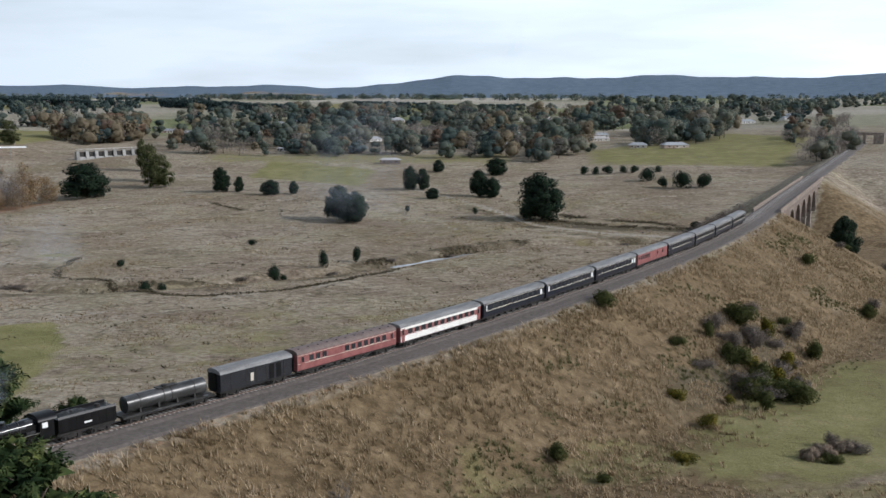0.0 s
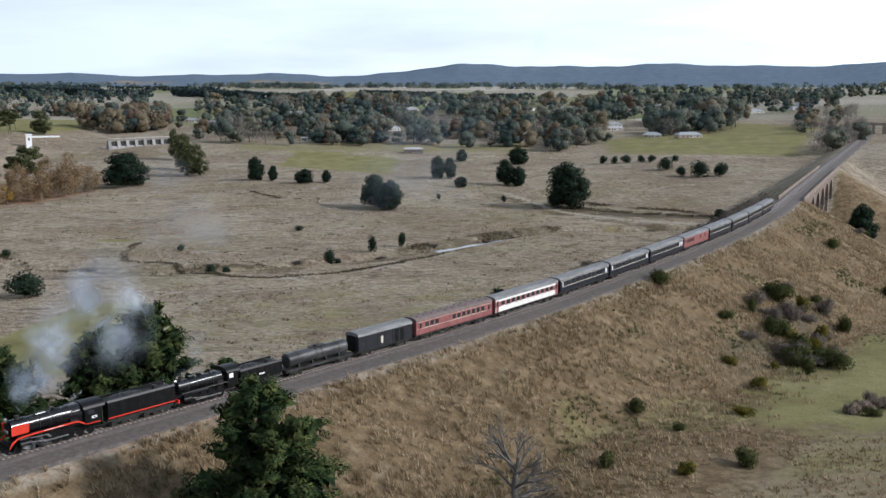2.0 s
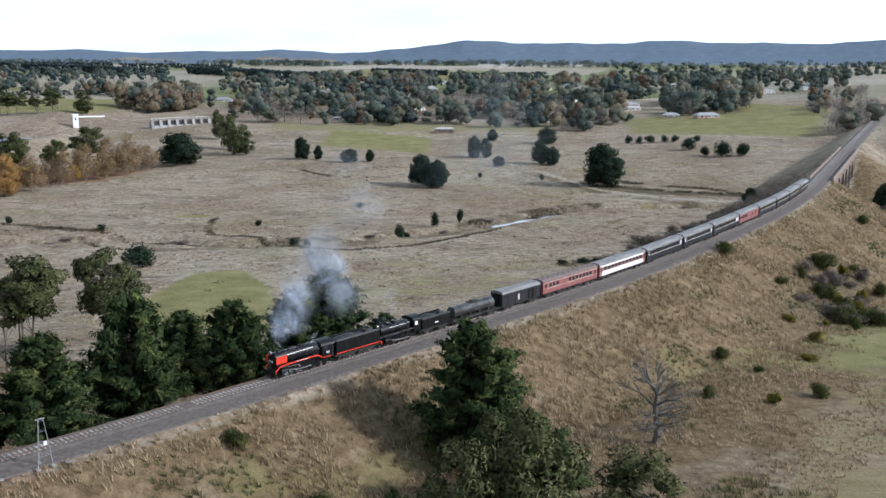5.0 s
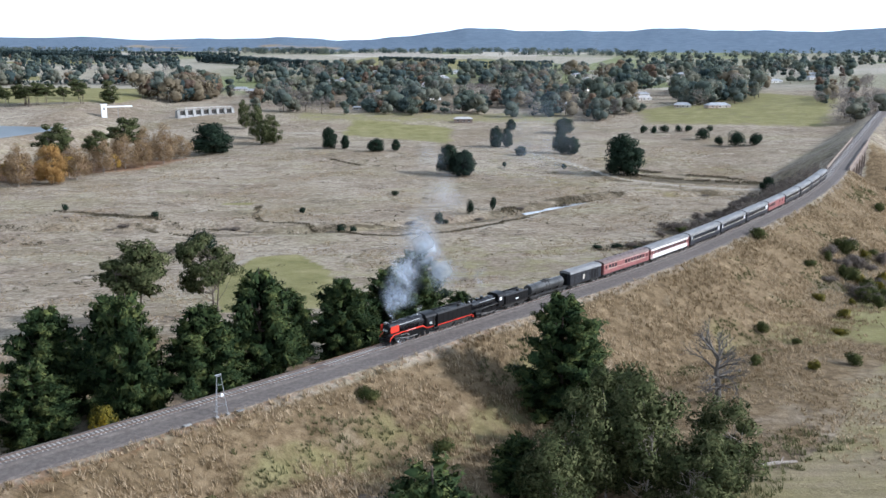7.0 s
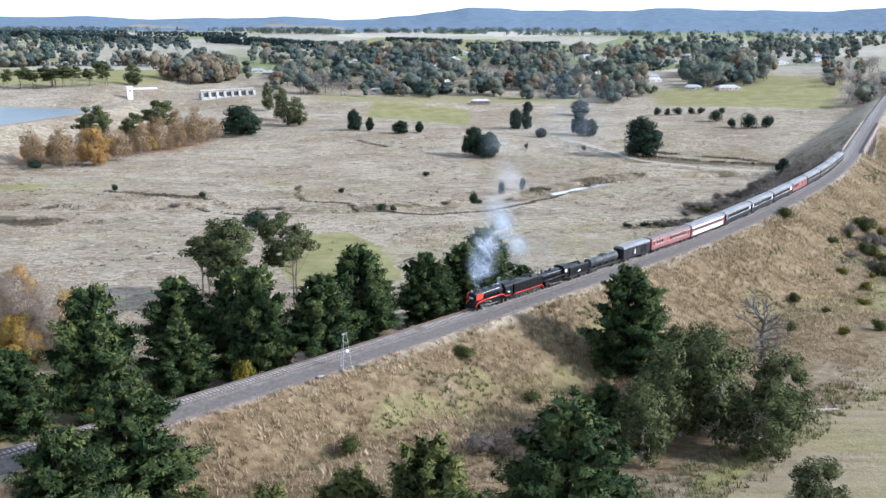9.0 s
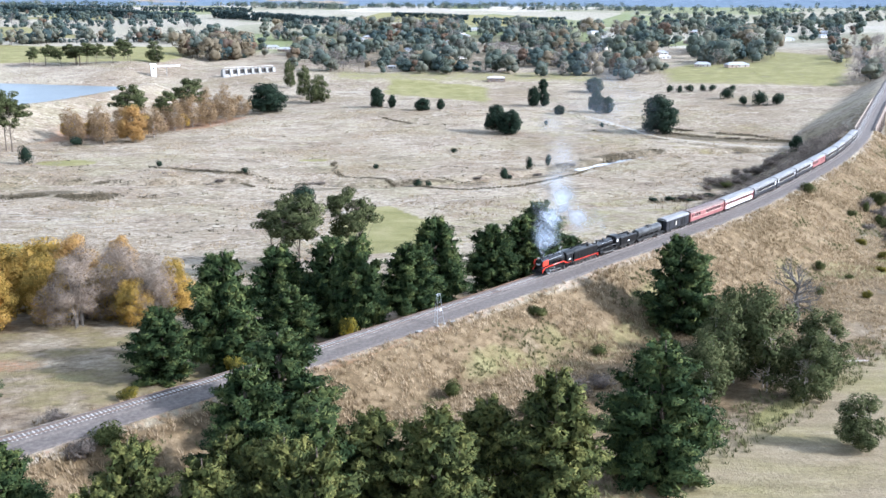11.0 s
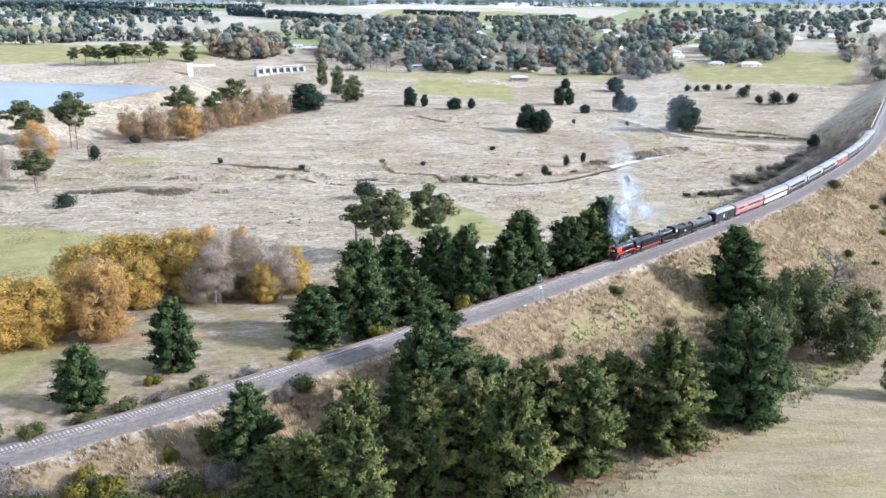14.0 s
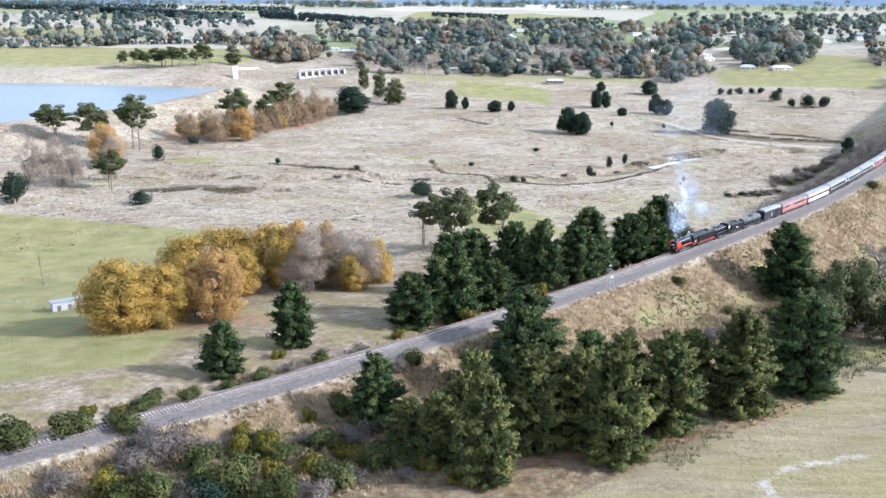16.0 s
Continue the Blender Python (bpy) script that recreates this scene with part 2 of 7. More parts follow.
M_DARKSTEEL = material("sooty_steel", [(0.02, 0.019, 0.018), (0.05, 0.045, 0.04)], 2, 0.6, metal=0.3)
M_CARRED = material("carriage_red", [(0.17, 0.055, 0.052), (0.225, 0.08, 0.075), (0.28, 0.115, 0.105)], 0.8, 0.4, spec=0.5)
M_CREAM = material("carriage_cream_white", [(0.66, 0.63, 0.58), (0.78, 0.76, 0.71)], 0.8, 0.4, spec=0.5)
M_NAVY = material("carriage_dark_blue", [(0.012, 0.013, 0.019), (0.02, 0.022, 0.03)], 0.8, 0.35, spec=0.3)
M_ROOF = material("weathered_roof", [(0.12, 0.117, 0.113), (0.18, 0.176, 0.17), (0.25, 0.245, 0.236)], 0.7, 0.6, stretch_by=(0.4, 2, 2), metal=0.1)
M_ROOFRED = material("rusty_red_roof", [(0.11, 0.08, 0.07), (0.18, 0.135, 0.12)], 0.8, 0.65)
M_VAN = material("grey_van_paint", [(0.015, 0.0155, 0.018), (0.028, 0.028, 0.032)], 0.9, 0.45)
M_GLASS = material("window_glass", [(0.02, 0.022, 0.026), (0.04, 0.043, 0.047)], 0.6, 0.12, spec=0.35)
M_GOLD = material("pale_lining", [(0.5, 0.45, 0.36), (0.6, 0.55, 0.45)], 2, 0.5)
M_GALV = material("galvanised_steel", [(0.3, 0.31, 0.32), (0.45, 0.46, 0.47)], 3, 0.5, metal=0.4)
M_WHITE = material("white_paint", [(0.66, 0.66, 0.64), (0.8, 0.8, 0.78)], 1.5, 0.55)
M_COAL = material("coal", [(0.012, 0.012, 0.012), (0.035, 0.034, 0.032)], 3, 0.5, bump=0.1, fine=5)
M_BARK = material("bark", [(0.055, 0.042, 0.032), (0.11, 0.085, 0.065), (0.17, 0.135, 0.105)], 1.5, 0.95, bump=0.06, stretch_by=(2, 2, 0.4))
M_PALEBARK = material("pale_bark", [(0.17, 0.145, 0.12), (0.29, 0.25, 0.21), (0.4, 0.36, 0.31)], 1.2, 0.95, bump=0.04, stretch_by=(2, 2, 0.4))
M_DEADWOOD = material("grey_dead_wood", [(0.08, 0.07, 0.06), (0.15, 0.135, 0.118)], 1.2, 0.95, bump=0.04)


def foliage(name, colours, scale=0.35, spread=0.32, per="island", through_=0.3, fine=1.6):
    """Leaves: matt, varied from spray to spray, and letting some light through."""
    m = material(name, colours, scale, 0.8, per=per, spread=spread, spec=0.06, fine=fine)
    n, l = m.node_tree.nodes, m.node_tree.links
    b = n["Principled BSDF"]
    tra, both = n.new("ShaderNodeBsdfTranslucent"), n.new("ShaderNodeMixShader")
    l.new(b.inputs["Base Color"].links[0].from_socket, tra.inputs["Color"])
    both.inputs[0].default_value = through_
    l.new(b.outputs[0], both.inputs[1])
    l.new(tra.outputs[0], both.inputs[2])
    l.new(both.outputs[0], n["Material Output"].inputs["Surface"])
    return m


M_PINE = foliage("pine_needles", [(0.009, 0.018, 0.008), (0.022, 0.037, 0.014), (0.046, 0.064, 0.023), (0.11, 0.124, 0.040)], 0.3, 0.25, through_=0.12)
M_PINEPALE = foliage("olive_pine_needles", [(0.019, 0.026, 0.011), (0.044, 0.055, 0.019), (0.090, 0.096, 0.030), (0.155, 0.146, 0.046)], 0.3, 0.24, through_=0.12)
M_CYPRESS = foliage("dark_foliage", [(0.010, 0.018, 0.012), (0.019, 0.032, 0.020), (0.034, 0.05, 0.030)], through_=0.15)
M_EUC = foliage("gum_leaves", [(0.023, 0.030, 0.012), (0.048, 0.058, 0.023), (0.083, 0.091, 0.038), (0.130, 0.132, 0.061)], through_=0.22)
M_SHRUB = foliage("shrub_leaves", [(0.034, 0.045, 0.015), (0.070, 0.078, 0.026), (0.125, 0.122, 0.046)])
M_YELLOW = foliage("autumn_yellow_leaves", [(0.21, 0.17, 0.05), (0.36, 0.245, 0.062), (0.49, 0.315, 0.082), (0.56, 0.37, 0.12)], 0.1, 0.22, through_=0.5)
M_ORANGE = foliage("autumn_orange_leaves", [(0.28, 0.17, 0.065), (0.41, 0.25, 0.09), (0.50, 0.32, 0.125)], 0.12, 0.25, through_=0.45)
M_RUST = foliage("autumn_russet_leaves", [(0.165, 0.108, 0.058), (0.25, 0.168, 0.09), (0.31, 0.225, 0.13)], 0.12, 0.25)
M_TWIG = foliage("bare_twigs", [(0.085, 0.07, 0.058), (0.15, 0.125, 0.105), (0.21, 0.18, 0.155)], 0.2)
M_VERGE = foliage("green_verge_grass", [(0.07, 0.072, 0.03), (0.12, 0.118, 0.052), (0.19, 0.175, 0.09)], 0.08, 0.5)
M_DRAIN = foliage("dark_rushes", [(0.05, 0.042, 0.028), (0.09, 0.075, 0.048), (0.14, 0.115, 0.075)], 0.1, 0.4)
M_TWIGHAZE = foliage("fine_pale_twigs", [(0.21, 0.165, 0.125), (0.29, 0.23, 0.175), (0.36, 0.295, 0.235)], 0.2, 0.25, through_=0.4)
M_GORSE = foliage("gorse_leaves", [(0.05, 0.055, 0.016), (0.12, 0.105, 0.02), (0.26, 0.19, 0.02)], 0.15)
M_TUSSOCK = foliage("dry_tussock", [(0.152, 0.110, 0.060), (0.258, 0.190, 0.109), (0.368, 0.278, 0.171), (0.48, 0.378, 0.25)], 0.07, 0.55)


def far_foliage(name, colours):
    """Leaves of distant trees, in hazed colours: each tree has its own tone, with a little unevenness within."""
    m = foliage(name, colours, 0.06, 0.08, through_=0.5, fine=0.3)
    n, l = m.node_tree.nodes, m.node_tree.links
    ramp_node = next(q for q in n if q.type == "VALTORGB")
    old = ramp_node.inputs["Fac"].links[0].from_socket
    at = n.new("ShaderNodeAttribute")
    at.attribute_name = "tone"
    add = n.new("ShaderNodeMath")
    add.operation = "MULTIPLY_ADD"
    l.new(old, add.inputs[0])
    add.inputs[1].default_value = 0.5
    l.new(at.outputs["Fac"], add.inputs[2])
    l.new(add.outputs[0], ramp_node.inputs["Fac"])
    return m


# Distance haze is painted into these colours: paler, and bluer in the greens.
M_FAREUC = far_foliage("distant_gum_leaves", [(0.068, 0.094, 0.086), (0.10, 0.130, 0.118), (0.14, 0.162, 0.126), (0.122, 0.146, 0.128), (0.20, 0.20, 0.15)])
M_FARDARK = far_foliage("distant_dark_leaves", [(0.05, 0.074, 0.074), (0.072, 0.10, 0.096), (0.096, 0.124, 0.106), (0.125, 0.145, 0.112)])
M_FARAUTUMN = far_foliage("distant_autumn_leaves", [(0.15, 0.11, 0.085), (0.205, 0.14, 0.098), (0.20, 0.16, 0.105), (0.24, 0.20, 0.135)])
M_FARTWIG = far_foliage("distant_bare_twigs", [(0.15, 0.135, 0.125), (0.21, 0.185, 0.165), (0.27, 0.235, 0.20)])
# Creek's pale base colour paints in the sky mirrored on the water.
M_CREEK = material("bright_creek_water", [(0.34, 0.36, 0.37), (0.5, 0.52, 0.53)], 0.6, 0.12, spec=0.6, bump=0.03, fine=3)
M_WATER = material("water", [(0.105, 0.13, 0.145), (0.13, 0.155, 0.17)], 0.05, 0.35, spec=0.12, bump=0.05, fine=0.8)
M_ROOFTIN = material("pale_tin_roof", [(0.24, 0.245, 0.25), (0.40, 0.405, 0.41)], 0.5, 0.5, metal=0.2, per="object", spread=0.5)
M_ROOFDARK = material("dull_house_roof", [(0.16, 0.11, 0.09), (0.3, 0.24, 0.2), (0.42, 0.4, 0.38)], 0.2, 0.8, per="object", spread=0.8)
M_WALL = material("house_wall", [(0.35, 0.27, 0.21), (0.55, 0.5, 0.43), (0.7, 0.67, 0.62)], 0.1, 0.85, per="object", spread=0.8)


# ---------------------------------------------------------------- helpers for meshes
def mesh_of(name, verts, faces, mat, smooth=False):
    me = bpy.data.meshes.new(name)
    me.from_pydata([tuple(v) for v in verts], [], [tuple(f) for f in faces])
    me.materials.append(mat)
    if smooth:
        me.shade_smooth()
    return me


def part(name, bm, mat, parent=None, label="", smooth=False):
    """Links a bmesh, or a mesh, as one object under a thing or a part."""
    if isinstance(bm, bmesh.types.BMesh):
        me = bpy.data.meshes.new(name)
        bm.to_mesh(me)
        bm.free()
        me.materials.append(mat)
        if smooth:
            me.shade_smooth()
    else:
        me = bm
    ob = new(name, me)
    ob.parent = parent
    return tagged(ob, label)


def thing(name, m, label, category, group="", kind=""):
    ob = new(name)
    ob.matrix_world = m
    ob.empty_display_size = 0.5
    return tagged(ob, label, category, group, kind)


class Shape:
    """Collects boxes, tubes and extruded profiles into one mesh."""

    def __init__(self):
        self.v, self.f = [], []

    def add(self, verts, faces):
        k = len(self.v)
        self.v += [tuple(v) for v in verts]
        self.f += [tuple(i + k for i in f) for f in faces]
        return self

    def box(self, x0, x1, y0, y1, z0, z1, bevel=0.0):
        if not bevel:
            return self.prism([(y0, z0), (y1, z0), (y1, z1), (y0, z1)], x0, x1)
        c = bevel
        return self.prism([(y0 + c, z0), (y1 - c, z0), (y1, z0 + c), (y1, z1 - c), (y1 - c, z1), (y0 + c, z1), (y0, z1 - c), (y0, z0 + c)], x0, x1)

    def prism(self, profile, x0, x1, chamfer=0.0):
        """A profile in the y-z plane drawn out along x."""
        k = len(profile)
        v = [(x0, y, z) for y, z in profile] + [(x1, y, z) for y, z in profile]
        f = [(i, (i + 1) % k, k + (i + 1) % k, k + i) for i in range(k)] + [tuple(range(k - 1, -1, -1)), tuple(range(k, 2 * k))]
        return self.add(v, f)

    def plate(self, outline, y0, y1):
        """An outline in the x-z plane drawn out along y."""
        k = len(outline)
        v = [(x, y0, z) for x, z in outline] + [(x, y1, z) for x, z in outline]
        f = [(i, (i + 1) % k, k + (i + 1) % k, k + i) for i in range(k)] + [tuple(range(k - 1, -1, -1)), tuple(range(k, 2 * k))]
        return self.add(v, f)

    def tube(self, a, b, r0, r1=None, sides=8, cap=True):
        a, b = Vector(a), Vector(b)
        r1 = r0 if r1 is None else r1
        w = (b - a).normalized()
        u = w.orthogonal().normalized()
        q = w.cross(u)
        v = []
        for p, r in ((a, r0), (b, r1)):
            for i in range(sides):
                t = 2 * math.pi * i / sides
                v.append(p + (u * math.cos(t) + q * math.sin(t)) * r)
        f = [(i, (i + 1) % sides, sides + (i + 1) % sides, sides + i) for i in range(sides)]
        if cap:
            f += [tuple(range(sides - 1, -1, -1)), tuple(range(sides, 2 * sides))]
        return self.add(v, f)

    def lathe(self, axis_from, axis_dir, rings, sides=20):
        """Rings (along, radius) round an axis."""
        o, w = Vector(axis_from), Vector(axis_dir).normalized()
        u = w.orthogonal().normalized()
        q = w.cross(u)
        v = []
        for along, r in rings:
            for i in range(sides):
                t = 2 * math.pi * i / sides
                v.append(o + w * along + (u * math.cos(t) + q * math.sin(t)) * max(r, 0.002))
        f = []
        for j in range(len(rings) - 1):
            for i in range(sides):
                f.append((j * sides + i, j * sides + (i + 1) % sides, (j + 1) * sides + (i + 1) % sides, (j + 1) * sides + i))
        f += [tuple(range(sides - 1, -1, -1)), tuple(range((len(rings) - 1) * sides, len(rings) * sides))]
        return self.add(v, f)

    def mesh(self, name, mat, smooth=False):
        me = mesh_of(name, self.v, self.f, mat, False)
        bm = bmesh.new()
        bm.from_mesh(me)
        bmesh.ops.recalc_face_normals(bm, faces=bm.faces)
        bm.to_mesh(me)
        bm.free()
        if smooth:
            me.shade_smooth()
            me.set_sharp_from_angle(angle=radians(40))
        return me

    def put(self, name, mat, parent, label="", smooth=False):
        ob = new(name, self.mesh(name, mat, smooth))
        ob.parent = parent
        return tagged(ob, label)



# ---------------------------------------------------------------- track line and ground heights
RAIL_Z = 23.0
LINE = [(-620, -320), (-470, -225), (-330, -130), (-214, -43.5), (-158, 3), (-97, 62.5), (-38, 127), (0, 171), (35, 219),
        (71, 273), (100, 324), (117, 358), (151, 428), (203, 534), (290, 711), (347, 827), (420, 975), (560, 1259)]


def smooth_line(points, step):
    """Even samples of a Catmull-Rom curve through the points."""
    p = np.array(points, float)
    p = np.vstack([2 * p[0] - p[1], p, 2 * p[-1] - p[-2]])
    out = []
    for i in range(1, len(p) - 2):
        a, b, c, d = p[i - 1:i + 3]
        for u in np.linspace(0, 1, 40, endpoint=False):
            out.append(0.5 * (2 * b + (c - a) * u + (2 * a - 5 * b + 4 * c - d) * u * u + (3 * b - a - 3 * c + d) * u ** 3))
    out = np.array(out + [p[-2]])
    run = np.concatenate([[0], np.cumsum(np.linalg.norm(np.diff(out, axis=0), axis=1))])
    s = np.arange(0, run[-1], step)
    return np.column_stack([np.interp(s, run, out[:, k]) for k in (0, 1)])


TRACK = smooth_line(LINE, 1.0)
TAN = np.gradient(TRACK, axis=0)
TAN /= np.linalg.norm(TAN, axis=1)[:, None]
S0 = int(np.argmin(np.hypot(TRACK[:, 0] + 193, TRACK[:, 1] + 27)))   # where s = 0


def on_track(s, d=0.0, z=0.0):
    """The place s metres along the line, d metres to its right, z over the rails' level."""
    i = min(max(s + S0, 0), len(TRACK) - 2)
    k, u = int(i), i - int(i)
    p, t = TRACK[k] * (1 - u) + TRACK[k + 1] * u, TAN[k] * (1 - u) + TAN[k + 1] * u
    return Vector((p[0] + t[1] * d, p[1] - t[0] * d, RAIL_Z + z))


def heading(s):
    i = min(max(int(round(s + S0)), 0), len(TRACK) - 1)
    return math.atan2(TAN[i][1], TAN[i][0])


def line_sd(x, y):
    """Along-track place and signed distance (right is plus) of many points."""
    x, y = np.asarray(x, float).ravel(), np.asarray(y, float).ravel()
    s, d = np.empty(len(x)), np.empty(len(x))
    coarse = TRACK[::4]
    for a in range(0, len(x), 20000):
        b = slice(a, a + 20000)
        k = np.argmin((x[b, None] - coarse[None, :, 0]) ** 2 + (y[b, None] - coarse[None, :, 1]) ** 2, axis=1) * 4
        rx, ry = x[b] - TRACK[k, 0], y[b] - TRACK[k, 1]
        s[b] = k - S0 + rx * TAN[k, 0] + ry * TAN[k, 1]
        d[b] = rx * TAN[k, 1] - ry * TAN[k, 0]
    return s, d


VIADUCT = (502.0, 645.0)                                             # from s to s


def ramp(v, a, b):
    u = np.clip((v - a) / (b - a), 0, 1)
    return u * u * (3 - 2 * u)


def waves(x, y, size, seed=0.0):
    """Cheap smooth unevenness between -1 and 1."""
    u, v = x / size, y / size
    return (np.sin(1.7 * u + 1.3 * np.sin(0.9 * v + seed)) + np.sin(1.9 * v + 1.1 * np.sin(1.2 * u + 2 * seed) + seed)
            + 0.6 * np.sin(3.1 * u - 2.3 * v + 3 * seed)) / 2.6


CREEK = smooth_line([(-420, 330), (-330, 352), (-250, 345), (-170, 352), (-120, 340), (-75, 357), (-30, 385), (0, 415), (32, 440), (70, 445), (110, 452), (160, 440), (215, 400), (300, 330), (420, 230)], 4.0)


DAM = smooth_line([(-640, 330), (-520, 385), (-440, 450), (-372, 560), (-342, 690), (-345, 740)], 4.0)


def creek_like(line, x, y):
    best = np.full(len(x), 1e9)
    for a in range(0, len(x), 20000):
        b = slice(a, a + 20000)
        best[b] = np.sqrt(((x[b, None] - line[None, :, 0]) ** 2 + (y[b, None] - line[None, :, 1]) ** 2).min(axis=1))
    return best


def ground_height(x, y):
    x, y = np.asarray(x, float).ravel(), np.asarray(y, float).ravel()
    s, d = line_sd(x, y)
    near = np.clip(17 - 0.062 * y, 0.5, 22.5) + 0.35 * waves(x, y, 14, 1)
    near += 22 * ramp(s, 628, 720) * ramp(y, 380, 600)
    shoulder = np.interp(s, [-200, 0, 60, 120, 200, 300, 400], [23, 22, 19, 14, 7, 1, -2])
    far = -3 + (shoulder + 3) * np.exp(-(np.minimum(d, 0) / 140) ** 2)
    far += 16 * ramp(y, 600, 880) + 7 * ramp(s, 650, 760) * ramp(-d, 260, 30)
    far += 5 * ramp(np.hypot((x + 60) / 1.6, y - 610), 150, 20) * ramp(y, 520, 600)
    far += 0.5 * waves(x, y, 37, 2) + 0.25 * waves(x, y, 11, 3)
    h = far + (near - far) * ramp(d, -15, 15)
    dam = creek_like(DAM, x, y)
    side = np.interp(y, [300, 440, 560, 690, 800], [-520, -440, -372, -342, -350]) - x      # plus: the lake's side
    basin = ramp(side, 0, 45) * ramp(y, 300, 380) * ramp(y, 765, 730)
    h = h + 8 * ramp(y, 735, 790) * ramp(-x, 330, 400) * ramp(y, 1150, 900)
    h = h * (1 - basin) + 5 * basin
    h = np.maximum(h, 12.5 - np.maximum(dam - 4, 0) * 0.34 - 40 * ramp(y, 720, 760))
    h = h - 2.6 * ramp(creek_like(CREEK, x, y), 9, 2) * ramp(h, 12, 3)
    gap = np.minimum(np.maximum(s - VIADUCT[0] - 1, 0), np.maximum(VIADUCT[1] + 1 - s, 0))
    off = np.hypot(np.maximum(np.maximum(d - 5.4, -4.6 - d), 0), gap)
    bed = RAIL_Z - 0.75
    bank = bed - 0.56 * off + 0.5 * waves(x, y, 6, 5) * ramp(off, 1, 8)
    cut = bed + 0.6 * off
    h = np.where(s < 1245, np.minimum(np.maximum(h, bank), np.maximum(cut, bed)), h)
    r = np.hypot(x, y)
    h = h + 15 * ramp(r, 850, 1500) + 13 * ramp(r, 1500, 3200)
    az = np.arctan2(x, y)
    hill = 42 + 42 * ramp(az, -0.10, 0.02) + 5 * np.sin(az * 31 + 1) + 3.5 * np.sin(az * 67) + 1.5 * np.sin(az * 171)
    return h + hill * ramp(r, 3300, 4500)


# ---------------------------------------------------------------- the ground, one sheet
def spread_axis(lo, hi, step, far_lo, far_hi, growth):
    mid = list(np.arange(lo, hi + 0.1, step))
    a, w = mid[-1], step
    while a < far_hi:
        w *= growth
        a += w
        mid.append(min(a, far_hi))
    a, w = mid[0], step
    while a > far_lo:
        w *= growth
        a -= w
        mid.insert(0, max(a, far_lo))
    return np.array(mid)


def oval(x, y, cx, cy, rx, ry, turn=0.0, edge=0.15):
    c, s_ = math.cos(radians(turn)), math.sin(radians(turn))
    u, v = ((x - cx) * c + (y - cy) * s_) / rx, (-(x - cx) * s_ + (y - cy) * c) / ry
    return ramp(np.hypot(u, v), 1 + edge, 1 - edge)


def patch(x, y, corners, edge=4.0):
    """1 inside a convex outline given counter-clockwise, soft at its edge."""
    worst = np.full(len(x), 1e9)
    for (x0, y0), (x1, y1) in zip(corners, corners[1:] + corners[:1]):
        k = math.hypot(x1 - x0, y1 - y0)
        worst = np.minimum(worst, ((x1 - x0) * (y - y0) - (y1 - y0) * (x - x0)) / k)
    return ramp(worst, -edge, edge)


def strip(x, y, points, width):
    return ramp(creek_like(smooth_line(points, 3.0), x, y), width * 1.3, width * 0.6)


gx = spread_axis(-330, 215, 3.0, -4700, 4700, 1.045)
gy = spread_axis(-75, 500, 3.0, -1500, 4950, 1.04)
GX, GY = np.meshgrid(gx, gy)
fx, fy = GX.ravel(), GY.ravel()
fh = ground_height(fx, fy)
nx, ny = len(gx), len(gy)
ii = np.arange(nx * ny).reshape(ny, nx)
quads = np.column_stack([ii[:-1, :-1].ravel(), ii[:-1, 1:].ravel(), ii[1:, 1:].ravel(), ii[1:, :-1].ravel()])
gme = bpy.data.meshes.new("ground")
gme.from_pydata(np.column_stack([fx, fy, fh]).tolist(), [], quads.tolist())
gme.materials.append(M_GROUND)
gme.shade_smooth()
fs, fd = line_sd(fx, fy)
fr = np.hypot(fx, fy)

